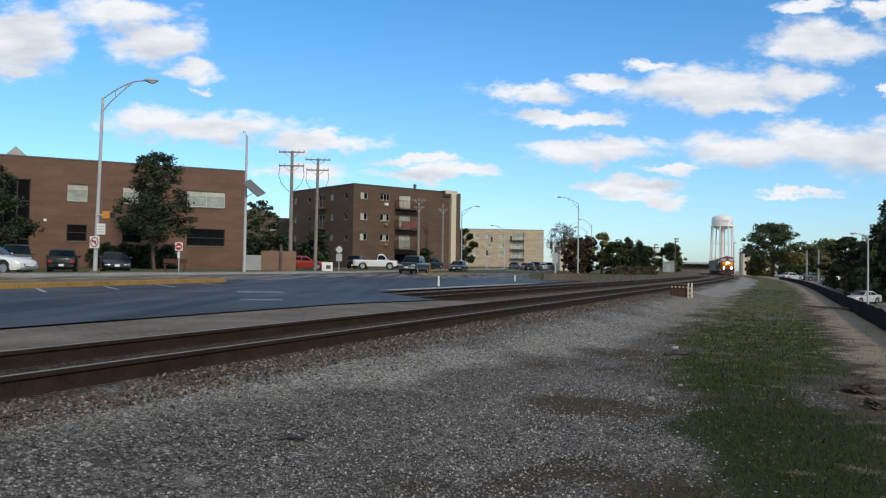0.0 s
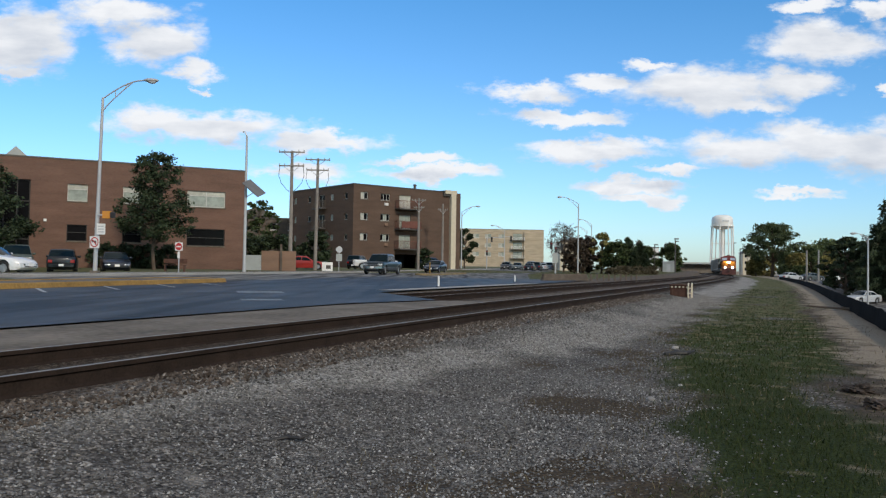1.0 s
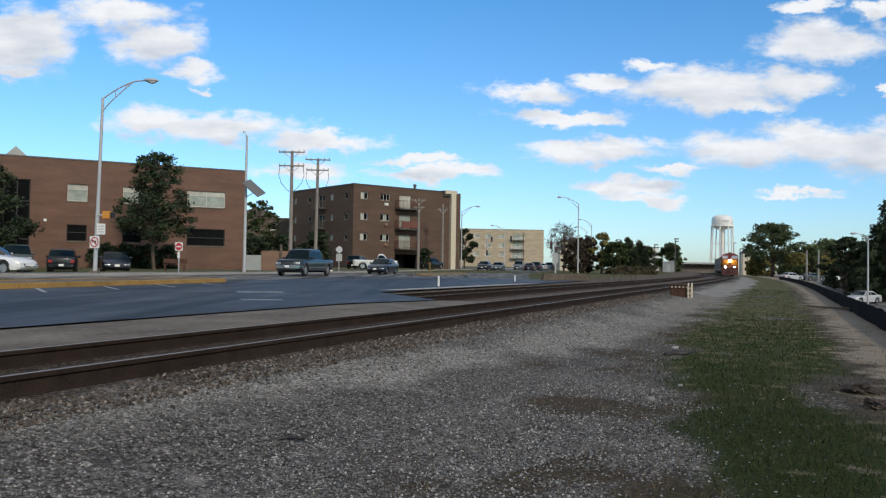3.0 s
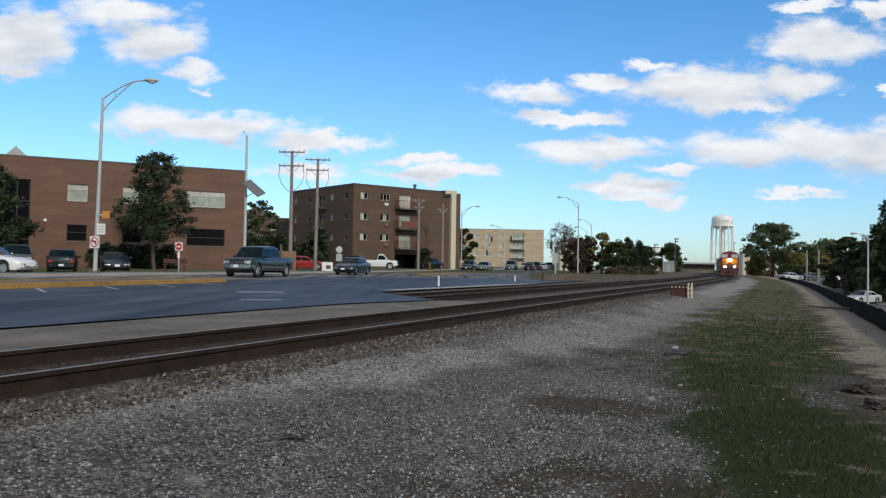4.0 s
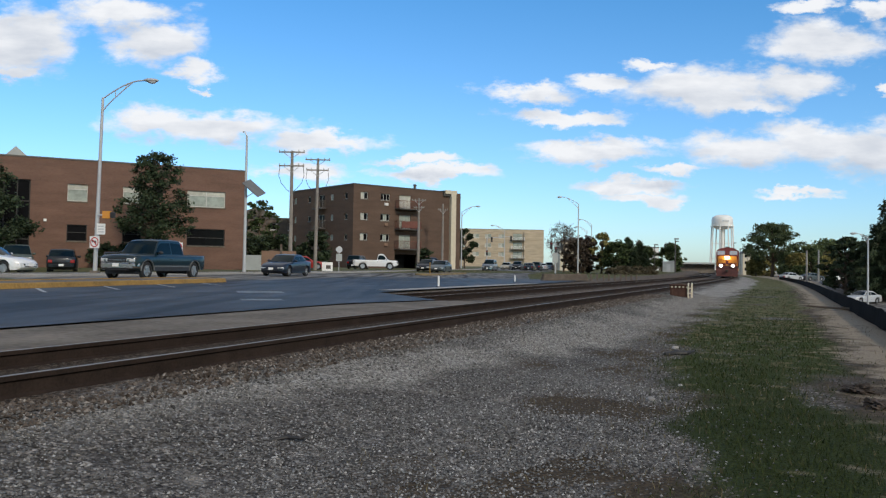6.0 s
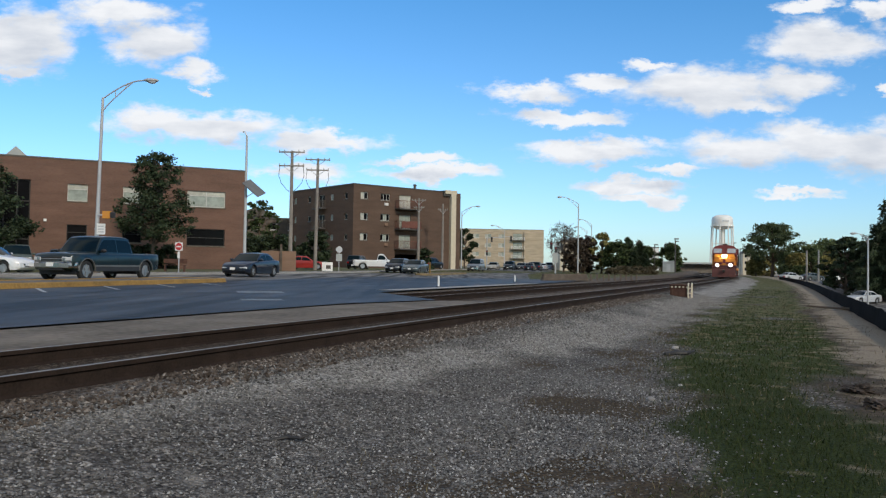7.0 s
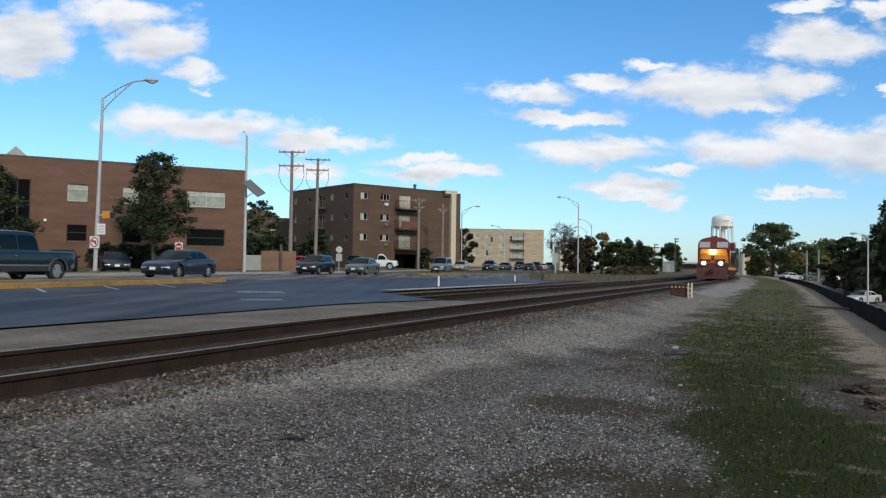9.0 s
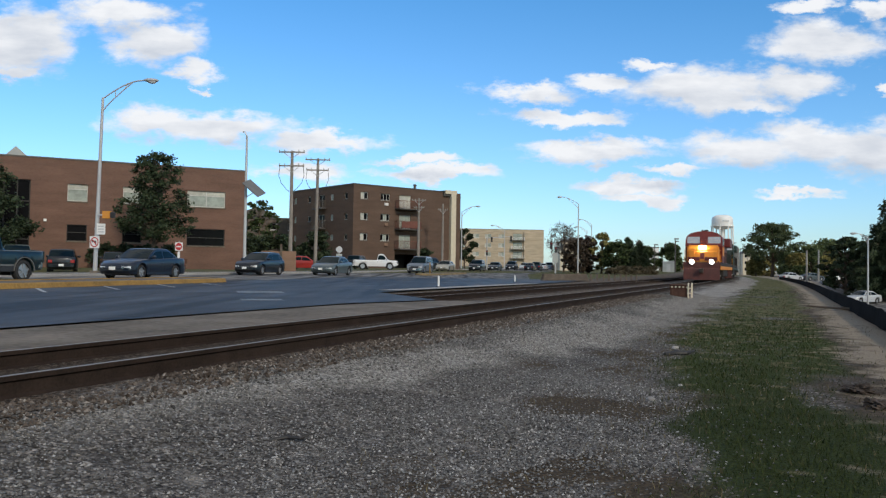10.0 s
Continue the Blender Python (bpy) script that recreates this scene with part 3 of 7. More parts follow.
M["lawn"] = mat("mown_lawn", (0.045, 0.065, 0.02), 0.95, 0, 0.5, 0.5, 12, 0.5, 0.03, tint=(0.10, 0.10, 0.04))


def build_ground():
    ys = [-300, -120, -40, -15, -6] + spaced(-2.0, 45.0, 0.3, 1.006) + spaced(46.5, 300, 1.6, 1.05)[1:] + [340, 420, 600, 1000, 2000, 4200]
    vs = [-3000, -900, -400, -200, -100, -60, -40, -25, -15, -11, -9, -8] + [round(-7.4 + 0.2 * i, 2) for i in range(26)] + [-2.2 + 0.2 * i for i in range(1, 70)] + [13, 16, 22, 40, 60, 100, 200, 400, 900, 3000]
    vs = sorted(set(vs))
    verts, faces, across, litter, turfs, paths, turf_tone = [], [], [], [], [], [], []
    for y in ys:
        c = xc(y)
        for v in vs:
            x = c + v / 0.919
            z = land_z(x, y)
            if 1.7 < v < 9 and -3 < y < 60:
                z += 0.028 * noise.noise((x * 0.8, y * 0.8, 0)) + 0.006 * noise.noise((x * 4, y * 4, 3))
            verts.append((x, y, z))
            across.append(v)
            close = -3 < y < 70 and 2.5 < v < 10
            litter.append(litter_at(x, y, v) if close else 0.0)
            turfs.append(turf_at(x, y, v) if close else float(np.interp(v, (3.2, 4.0, 7.4, 8.2), (0, 0.75, 0.75, 0.25))))
            # shade put into the grass colour by distance, plus drier grass further off
            turf_tone.append(float(np.interp(y, (5.5, 10, 22), (-0.12, -0.03, 0.11))))
            paths.append(path_at(x, y, v) if -3 < y < 200 and 0.5 < v < 6 else 0.0)
    w = len(vs)
    for j in range(len(ys) - 1):
        for i in range(w - 1):
            k = j * w + i
            faces.append((k, k + 1, k + w + 1, k + w))
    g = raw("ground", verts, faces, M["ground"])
    a = g.data.attributes.new("across", "FLOAT", "POINT")
    a.data.foreach_set("value", across)
    for key, values in (("litter", litter), ("turf", turfs), ("path", paths), ("turf_tone", turf_tone)):
        a = g.data.attributes.new(key, "FLOAT", "POINT")
        a.data.foreach_set("value", values)
    g.data.polygons.foreach_set("use_smooth", [True] * len(faces))
    return tagged(g, "grey gravel yard running into patchy green grass", "ground", kind="structure")


build_ground()

road = sheet("road", spaced(-40, 420, 2.0, 1.03), lambda y: lane_x(y, 4.4), lambda y: lane_x(y, -float(np.interp(y, (50, 60, 100, 140), (3.4, 15, 9.5, 7.5)))), 14, street_z, M["asphalt"], 0.005)
tagged(road, "worn grey asphalt street with two lanes", "road", kind="structure")


def lot_right(y):
    v = float(np.interp(y, (-40, 18.5, 21, 26.5, 40, 62), (3.05, 3.05, 2.15, 6.15, 6.25, 7.5)))
    return max(xc(y) - v / 0.919, lane_x(y, -3.0))


lot = sheet("parking_lot", spaced(-40, 21, 1.5, 1.0) + spaced(21.2, 62, 1.0, 1.02), lambda y: lane_x(y, -3.39), lot_right, 12, street_z, M["lot"], 0.012)
tagged(lot, "blue-grey sealed asphalt parking lot beside the tracks", "parking lot", kind="structure")

strip = sheet("pavement", spaced(-40, 21.2, 1.0, 1.0), lambda y: xc(y) - float(np.interp(y, (18.5, 21.2), (3.04, 2.1))) / 0.919, lambda y: xc(y) - 0.86 / 0.919, 6,
              lambda x, y: 0.0, M["concrete"], -0.012)
tagged(strip, "worn tan concrete crossing panel along the rail", "pavement", kind="structure")

lip = sheet("kerb_strip", spaced(28.0, 44.5, 1.0, 1.0), lambda y: xc(y) - 7.0 / 0.919, lambda y: xc(y) - 6.2 / 0.919, 2, street_z, M["kerb"], 0.03)
tagged(lip, "pale concrete edge strip between lot and track", "kerb", kind="structure")


def solid_strip(name, ys, wa, wb, h, material, chamfer=0.03, sink=0.1):
    """A kerb that follows the street from w = wa to wb and stands h above it."""
    bm = new_bm()
    rings = []
    for y in ys:
        xa, xb = lane_x(y, wa), lane_x(y, wb)
        z = street_z((xa + xb) / 2 if wa < 4 else lane_x(y, 4.3), y)
        rings.append([bm.verts.new(p) for p in ((xa, y, z - sink), (xa, y, z + h - chamfer), (xa + chamfer * 1, y, z + h), (xb - chamfer, y, z + h), (xb, y, z + h - chamfer), (xb, y, z - sink))])
    for a, b in zip(rings, rings[1:]):
        for i in range(5):
            bm.faces.new((a[i], a[i + 1], b[i + 1], b[i]))
    bm.faces.new(rings[0]), bm.faces.new(rings[-1][::-1])
    return part(name, bm, material)


# raised islands with a yellow face
def build_island(y0, y1, wa, wb, label):
    e = thing("traffic_island", pose(0, 0, 0), label, "traffic island", kind="structure")
    ys = spaced(y0, y1, 1.2, 1.0)
    mid, half = (wa + wb) / 2, (wa - wb) / 2
    solid_strip("island_top", ys, wa, wb, 0.17, M["concrete"]).parent = e
    nose = [(lane_x(y1 + 0.8 * math.sin(a), mid - half * math.cos(a)), y1 + 0.8 * math.sin(a)) for a in np.linspace(0.3, math.pi - 0.3, 9)]
    tail = [(lane_x(y0 - 0.8 * math.sin(a), mid + half * math.cos(a)), y0 - 0.8 * math.sin(a)) for a in np.linspace(0.3, math.pi - 0.3, 9)]
    outline = [(lane_x(y, wb - 0.01), y) for y in ys] + nose + [(lane_x(y, wa + 0.01), y) for y in ys[::-1]] + tail
    outline.append(outline[0])
    bm = new_bm()
    prev = None
    for i, (x, y) in enumerate(outline):
        a, b = outline[max(i - 1, 0)], outline[min(i + 1, len(outline) - 1)]
        t = Vector((b[0] - a[0], b[1] - a[1], 0)).normalized()
        o = Vector((t.y, -t.x, 0))
        z = street_z(x, y)
        p = Vector((x, y, 0))
        ring = [bm.verts.new(q) for q in (p + o * 0.05 + Vector((0, 0, z)), p + o * 0.02 + Vector((0, 0, z + 0.16)), p - o * 0.02 + Vector((0, 0, z + 0.185)), p - o * 0.16 + Vector((0, 0, z + 0.18)), p - o * 0.16 + Vector((0, 0, z)))]
        if prev:
            for k in range(4):
                bm.faces.new((prev[k], ring[k], ring[k + 1], prev[k + 1]))
        prev = ring
    part("kerb", bm, M["yellow"] if y0 < 20 else M["dusty_yellow"], e, "faded yellow painted kerb")
    for yy, pts, ends in ((y1, nose, (wb, wa)), (y0, tail, (wa, wb))):
        bm = new_bm()
        rim = [(lane_x(yy, ends[0]), yy)] + pts + [(lane_x(yy, ends[1]), yy)]
        bm.faces.new([bm.verts.new((x, y, street_z(x, y) + 0.166)) for x, y in rim])
        part("island_nose", bm, M["concrete"], e)


build_island(8, 36.0, -2.35, -4.55, "raised concrete traffic island with faded yellow painted kerb")
build_island(75, 90.0, -2.5, -4.0, "small raised island with worn yellow kerb up the street")
far_kerb = solid_strip("far_kerb", spaced(-40, 300, 3.0, 1.02), 4.62, 4.4, 0.14, M["kerb"])
tagged(far_kerb, "pale concrete kerb along the street", "kerb", kind="structure")
side = sheet("sidewalk", spaced(-40, 300, 3.0, 1.02), lambda y: lane_x(y, 6.3), lambda y: lane_x(y, 4.63), 2, lambda x, y: street_z(lane_x(y, 4.6), y), M["kerb"], 0.012)
tagged(side, "pale concrete sidewalk", "sidewalk", kind="structure")
lawn = sheet("lawn", spaced(-40, 240, 3.0, 1.02), lambda y: lane_x(y, 60), lambda y: lane_x(y, 6.31), 44, street_z, M["lawn"], 0.008)
tagged(lawn, "dull green mown lawn before the buildings", "lawn", kind="structure")
low = sheet("lower_road", spaced(-20, 260, 3.0, 1.02), lambda y: xc(y) + 13.6 / 0.919, lambda y: xc(y) + 34 / 0.919, 4, low_z, M["asphalt"], 0.012)
tagged(low, "grey asphalt road below the grass bank", "road", kind="structure")


def marking(points, width, lift=0.018, label="worn white parking line", zf=street_z):
    bm = new_bm()
    a, b = Vector((*points[0], 0)), Vector((*points[1], 0))
    n = max(1, int((b - a).length / 1.5))
    t = (b - a).normalized()
    o = Vector((t.y, -t.x, 0)) * width / 2
    prev = None
    for i in range(n + 1):
        p = a + (b - a) * i / n
        row = [bm.verts.new((q.x, q.y, zf(q.x, q.y) + lift)) for q in (p - o, p + o)]
        if prev:
            bm.faces.new((prev[0], prev[1], row[1], row[0]))
        prev = row
    return tagged(part("parking_line", bm, M["line"]), label, "road marking", "lot markings")


for k in range(7):
    y0 = 15.2 + k * 3.1
    marking(((lane_x(y0, -4.75), y0), (lane_x(y0 - 2.6, -6.9), y0 - 2.6)), 0.11)
marking(((-6.35, 24.5), (-5.0, 24.9)), 1.5, label="faded white patch of paint on the lot").data.materials[0] = M["faded"]
marking(((-4.9, 19.3), (-3.95, 19.6)), 0.75, label="faded white patch of paint on the lot").data.materials[0] = M["faded"]


M["tar"] = mat("black_tar", (0.022, 0.022, 0.023), 0.6, 0, 0.3, 2, 20, 0.1)
for a_, b_, w_ in (((-9.8, 15.8), (-4.2, 29.5), 0.26), ((-6.6, 9.4), (-2.9, 17.9), 0.1), ((-8.3, 12.6), (-3.4, 23.8), 0.1)):
    seam = marking((a_, b_), w_, 0.0165, "long black tar seam across the parking lot")
    seam.name, seam["category"] = "tar_seam", "pavement seam"
    seam.data.materials[0] = M["tar"]

# ---- tracks ----
def rail_run(y0, y1, off, centre, parent, step=1.0):
    prof = [(-0.07, -0.185), (-0.07, -0.172), (-0.012, -0.15), (-0.009, -0.055), (-0.036, -0.04), (-0.036, -0.006), (-0.03, 0.0)]
    prof = prof + [(-x, z) for x, z in prof[::-1]]
    bm = new_bm()
    rings, ys = [], spaced(y0, y1, step, 1.01)
    for y in ys:
        d = Vector((centre(y + 0.5) - centre(y - 0.5), 1.0)).normalized()
        c = Vector((centre(y), y)) + Vector((d.y, -d.x)) * off
        rings.append([bm.verts.new((c.x + d.y * px_, c.y - d.x * px_, z)) for px_, z in prof])
    k = len(prof)
    for a, b in zip(rings, rings[1:]):
        for i in range(k):
            f = bm.faces.new((a[i], a[(i + 1) % k], b[(i + 1) % k], b[i]))
            f.material_index = 1 if i == 6 else 0
    return part("rail", bm, [M["rail"], M["rail_top"]], parent)


def build_track(name, y0, y1, centre, tie_to, label):
    e = thing(name, pose(0, 0, 0), label, "railway track", kind="structure")
    for off in (-0.7535, 0.7535):
        rail_run(y0, y1, off, centre, e)
    bm = box(new_bm(), -1.28, 1.28, -0.11, 0.11, -0.345, -0.185, 0.012)
    first = part("tie", bm, M["tie"], e)
    y, i = y0 + 0.3, 0
    rng = random.Random(4)
    while y < tie_to:
        d = Vector((centre(y + 0.5) - centre(y - 0.5), 1.0)).normalized()
        ob = first if i == 0 else new("tie", first.data)
        ob.parent = e
        ob.matrix_basis = pose(centre(y) + rng.uniform(-0.04, 0.04), y, rng.uniform(-0.008, 0.008), 0, 0, -math.degrees(math.atan2(d.x, d.y)) + rng.uniform(-1, 1))
        y += 0.5 * d.y
        i += 1
    return e


def xc2(y):
    return xc(y) - 4.35 / 0.919


build_track("near_track", -30, 300, xc, 75, "rusty steel railway track on dark ties and dirty ballast")
build_track("second_track", 21.4, 300, xc2, 75, "brown rusty second railway track on dirt ballast")


# ---- buildings ----
def wall_mesh(x0, x1, z0, z1, holes, thick=0.3):
    """An upright wall in the plane y = 0 (outer face) to y = thick, with openings (xa, xb, za, zb) through it."""
    bm = new_bm()
    xs = sorted({x0, x1, *[h[0] for h in holes], *[h[1] for h in holes]})
    zs = sorted({z0, z1, *[h[2] for h in holes], *[h[3] for h in holes]})

    def is_open(i, j):
        if i < 0 or j < 0 or i >= len(xs) - 1 or j >= len(zs) - 1:
            return True
        mx, mz = (xs[i] + xs[i + 1]) / 2, (zs[j] + zs[j + 1]) / 2
        return any(a < mx < b and c < mz < d for a, b, c, d in holes)

    grid = {}

    def vert(i, j, s):
        if (i, j, s) not in grid:
            grid[i, j, s] = bm.verts.new((xs[i], thick * s, zs[j]))
        return grid[i, j, s]

    for i in range(len(xs) - 1):
        for j in range(len(zs) - 1):
            if is_open(i, j):
                continue
            bm.faces.new([vert(i, j, 0), vert(i + 1, j, 0), vert(i + 1, j + 1, 0), vert(i, j + 1, 0)])
            bm.faces.new([vert(i, j, 1), vert(i, j + 1, 1), vert(i + 1, j + 1, 1), vert(i + 1, j, 1)])
            for (di, dj), (p, q) in (((-1, 0), ((i, j), (i, j + 1))), ((1, 0), ((i + 1, j), (i + 1, j + 1))), ((0, -1), ((i, j), (i + 1, j))), ((0, 1), ((i, j + 1), (i + 1, j + 1)))):
                if is_open(i + di, j + dj):
                    bm.faces.new([vert(*p, 0), vert(*q, 0), vert(*q, 1), vert(*p, 1)])
    return bm


def window(parent, xa, xb, za, zb, glass, frame_m, depth=0.12, mullions=(), rails=(), fw=0.06, sill=None, m=None, glasses=None, alt=0):
    """Frame, panes and sill set into an opening; a part of its house with the panes below it."""
    bm = new_bm()
    for a, b, c, d in ((xa, xa + fw, za, zb), (xb - fw, xb, za, zb), (xa + fw, xb - fw, za, za + fw), (xa + fw, xb - fw, zb - fw, zb)):
        box(bm, a, b, depth, depth + 0.07, c, d)
    for x in mullions:
        box(bm, x - fw / 2, x + fw / 2, depth - 0.004, depth + 0.066, za + fw, zb - fw)
    for z in rails:
        box(bm, xa + fw, xb - fw, depth - 0.008, depth + 0.06, z - fw / 2, z + fw / 2)
    w = part("window", bm, frame_m, parent)
    if m:
        w.matrix_basis = m
    xs, zs = [xa + fw, *mullions, xb - fw], [za + fw, *rails, zb - fw]
    k = 0
    for i in range(len(xs) - 1):
        for j in range(len(zs) - 1):
            g = glasses[(j + i * alt) % len(glasses)] if glasses else glass
            part("pane", box(new_bm(), xs[i], xs[i + 1], depth + 0.03, depth + 0.042, zs[j], zs[j + 1]), g, w)
            k += 1
    if sill:
        part("sill", box(new_bm(), xa - 0.06, xb + 0.06, -0.05, depth, za - 0.1, za - 0.003, 0.01), sill, w)
    return w


def house_box(e, face_w, depth, h, wall_m, faces, t=0.3, coping=True, roof_m=None):
    """Four walls and a roof round the local space x -face_w..0, y 0..depth. faces: openings of the front and of the right-hand wall, or of the left."""
    part("wall", wall_mesh(-face_w, 0, -0.8, h, faces.get("front", []), t), wall_m, e)
    b = part("wall", wall_mesh(-face_w, 0, -0.8, h, [], t), wall_m, e)
    b.matrix_basis = pose(0, depth - t, 0)
    s = part("wall", wall_mesh(t, depth - t, -0.8, h, faces.get("right", []), t), wall_m, e)
    s.matrix_basis = pose(0, 0, 0, 0, 0, 90)
    s = part("wall", wall_mesh(t - depth, -t, -0.8, h, faces.get("left", []), t), wall_m, e)
    s.matrix_basis = pose(-face_w, 0, 0, 0, 0, -90)
    part("roof", box(new_bm(), -face_w + t, -t, t, depth - t, h - 0.6, h - 0.4), roof_m or M["roof"], e)
    if coping:
        bm = new_bm()
        o = 0.05
        for a, b_, c, d in ((-face_w - o, o, -o, t + o), (-face_w - o, o, depth - t - o, depth + o), (-face_w - o, -face_w + t + o, t + o, depth - t - o), (-t - o, o, t + o, depth - t - o)):
            box(bm, a, b_, c, d, h + 0.002, h + 0.12)
        part("coping", bm, M["coping"], e, "dark metal coping")


def build_office():
    e = thing("office_building", pose(-18.05, 72, 0.3, 0, 0, 26.7), "two-storey red-brown brick office block with flat roof", "office building")
    up = [(-14.68, -13.15), (-10.4, -8.87), (-5.12, -1.82), (-24.6, -23.0), (-29.5, -28.0), (-35, -33.4)]
    holes = []
    for a, b in up:
        holes += [(a, b, 5.55, 6.98), (a, b, 2.1 if b - a > 2 else 2.24, 3.6)]
    holes.append((-20.3, -17.4, 0.05, 7.15))
    house_box(e, 40, 22, 8.95, M["office"], {"front": holes})
    for a, b in up:
        mid = (a + b) / 2
        window(e, a, b, 5.55, 6.98, None, M["frame_light"], rails=(6.55,), mullions=(mid,) if b - a > 2 else (), sill=M["concrete"], glasses=[M["blind"], M["blind_top"]])
        z0 = 2.1 if b - a > 2 else 2.24
        window(e, a, b, z0, 3.6, M["glass"], M["frame_dark"], rails=(z0 + 0.72,), sill=M["concrete"])
    window(e, -20.3, -17.4, 0.05, 7.15, M["glass"], M["frame_dark"], depth=0.2, mullions=(-19.3, -18.35), rails=(2.3, 3.6, 5.4), fw=0.09)
    bm = new_bm()
    prism(bm, [(-19.9, 8.7), (-17.1, 8.7), (-18.6, 10.05)], 2.0, 5.0)
    part("skylight", bm, M["grey_metal"], e, "grey metal roof skylight")
    bm = box(new_bm(), -16.4, -16.18, -0.16, -0.003, 3.78, 4.0, 0.02)
    part("wall_lamp", bm, M["white"], e, "small white wall lamp")


build_office()


def balcony(e, x0, x1, z, m, rail_m, depth=1.3, cloth=None):
    bm = box(new_bm(), x0, x1, -depth, -0.003, z - 0.16, z, 0.01)
    b = part("balcony", bm, M["coping"], e, "dark slab balcony")
    b.matrix_basis = m
    bm = new_bm()
    h = 1.02
    for a in np.linspace(x0 + 0.04, x1 - 0.04, int((x1 - x0) / 0.13)):
        box(bm, a - 0.012, a + 0.012, -depth + 0.03, -depth + 0.055, z + 0.005, z + h)
    for y in np.linspace(-depth + 0.18, -0.1, 9):
        for x in (x0 + 0.03, x1 - 0.05):
            box(bm, x, x + 0.025, y, y + 0.025, z + 0.005, z + h)
    box(bm, x0, x1, -depth, -depth + 0.07, z + h + 0.002, z + h + 0.06)
    for x in (x0, x1 - 0.07):
        box(bm, x, x + 0.07, -depth + 0.072, -0.01, z + h + 0.002, z + h + 0.06)
    part("railing", bm, rail_m, b)
    if cloth:
        part("cloth_panel", box(new_bm(), x0 + 0.3, x1 - 0.35, -depth - 0.03, -depth - 0.004, z + 0.12, z + 0.98), cloth, b, "reddish cloth on the railing")
    return b


def build_apartments():
    e = thing("apartment_building", pose(-13.44, 117.6, 0.34, 0, 0, 38.5) @ Matrix.Scale(1.12, 4), "four-storey dark brown brick apartment block with balconies", "apartment building")
    floors = (1.2, 3.87, 6.62, 9.42)
    right, left = [], []
    for z in floors[1:]:
        right += [(1.12, 2.3, z, z + 0.92), (4.35, 5.87, z, z + 0.92)]
        right.append((7.47, 9.45, z - 0.95, z + 0.9))
        left += [(-5.9, -5.1, z, z + 0.8), (-2.25, -1.45, z, z + 0.8), (-9.1, -7.4, z - 0.9, z + 0.9), (-12.2, -11.3, z, z + 0.85), (-16.3, -15.5, z, z + 0.85)]
    garage = (6.8, 10.6, -0.4, 2.1)
    T = 0.3
    ml = pose(0, 0, 0, 0, 0, -89.4)
    part("wall", wall_mesh(0.0, 18.5, -1.0, 11.28, right + [garage], T), M["apt"], e)
    w = part("wall", wall_mesh(-17.0, -T, -1.0, 11.28, left, T), M["apt"], e)
    w.matrix_basis = ml
    w = part("wall", wall_mesh(T, 17.0 - T, -1.0, 11.2, [], T), M["apt"], e)
    w.matrix_basis = pose(18.5, 0, 0, 0, 0, 90)
    w = part("wall", wall_mesh(0.2, 18.5, -1.0, 11.2, [], T), M["apt"], e)
    w.matrix_basis = pose(0, 16.7, 0)
    part("roof", box(new_bm(), 0.4, 18.2, 0.35, 16.6, 10.7, 10.9), M["roof"], e)
    bm = new_bm()
    box(bm, -0.06, 15.0, -0.06, 0.36, 11.283, 11.42)
    part("coping", bm, M["coping"], e)
    bm = box(new_bm(), -17.0, -0.31, -0.06, 0.36, 11.283, 11.42)
    c = part("coping", bm, M["coping"], e)
    c.matrix_basis = ml
    for z in floors[1:]:
        window(e, 1.12, 2.3, z, z + 0.92, None, M["frame_light"], mullions=(1.71,), sill=M["concrete"], glasses=[M["blind_top"], M["glass"]], alt=1)
        window(e, 4.35, 5.87, z, z + 0.92, None, M["frame_light"], mullions=(4.86, 5.36), sill=M["concrete"], glasses=[M["glass"], M["blind"] if z < 9 else M["glass"]], alt=1)
        window(e, 7.47, 9.45, z - 0.95, z + 0.9, M["blind_top"] if z > 9 else M["blind"], M["frame_light"], mullions=(8.4,))
        balcony(e, 6.7, 10.5, z - 1.0, Matrix.Identity(4), M["terracotta"], cloth=M["terracotta"] if 6 < z < 7 else None)
        part("air_conditioner", box(new_bm(), 4.95, 5.5, -0.2, -0.003, z - 0.68, z - 0.32, 0.02), M["white"] if z > 9 else M["tanbrick"], e, "window air conditioner")
        for a, b in ((-5.9, -5.1), (-2.25, -1.45), (-12.2, -11.3), (-16.3, -15.5)):
            window(e, a, b, z, z + (0.8 if a > -10 else 0.85), M["blind"] if a in (-5.9, -16.3) else M["glass"], M["frame_light"], sill=M["concrete"], m=ml)
        window(e, -9.1, -7.4, z - 0.9, z + 0.9, M["glass"], M["frame_light"], mullions=(-8.2,), m=ml)
        balcony(e, -9.6, -7.0, z - 1.0, ml, M["timber"], 0.9)
    # black panel set inside the open garage in place of its shade
    g = part("garage_recess", box(new_bm(), 6.8, 10.6, 3.0, 3.1, -0.39, 2.1), M["black"], e, "black panel standing in for the shade inside the garage opening")
    bm = new_bm()
    box(bm, 16.4, 17.3, -0.5, -0.003, -0.4, 11.05, 0.02)
    part("pilaster", bm, M["cream"], e, "cream vertical panel up the facade")
    part("penthouse", box(new_bm(), 15.1, 17.4, -0.3, 2.6, 10.7, 11.5, 0.03), M["coping"], e)
    part("penthouse_front", box(new_bm(), 15.3, 17.5, -0.42, -0.303, 11.06, 11.58, 0.02), M["cream"], e)
    bm = tube(new_bm(), (12.3, 3, 10.9), (12.3, 3, 12.2), 0.2, 0.2, 12)
    tube(bm, (12.3, 3, 12.2), (12.3, 3, 12.4), 0.3, 0.2, 12)
    part("roof_vent", bm, M["coping"], e)


build_apartments()


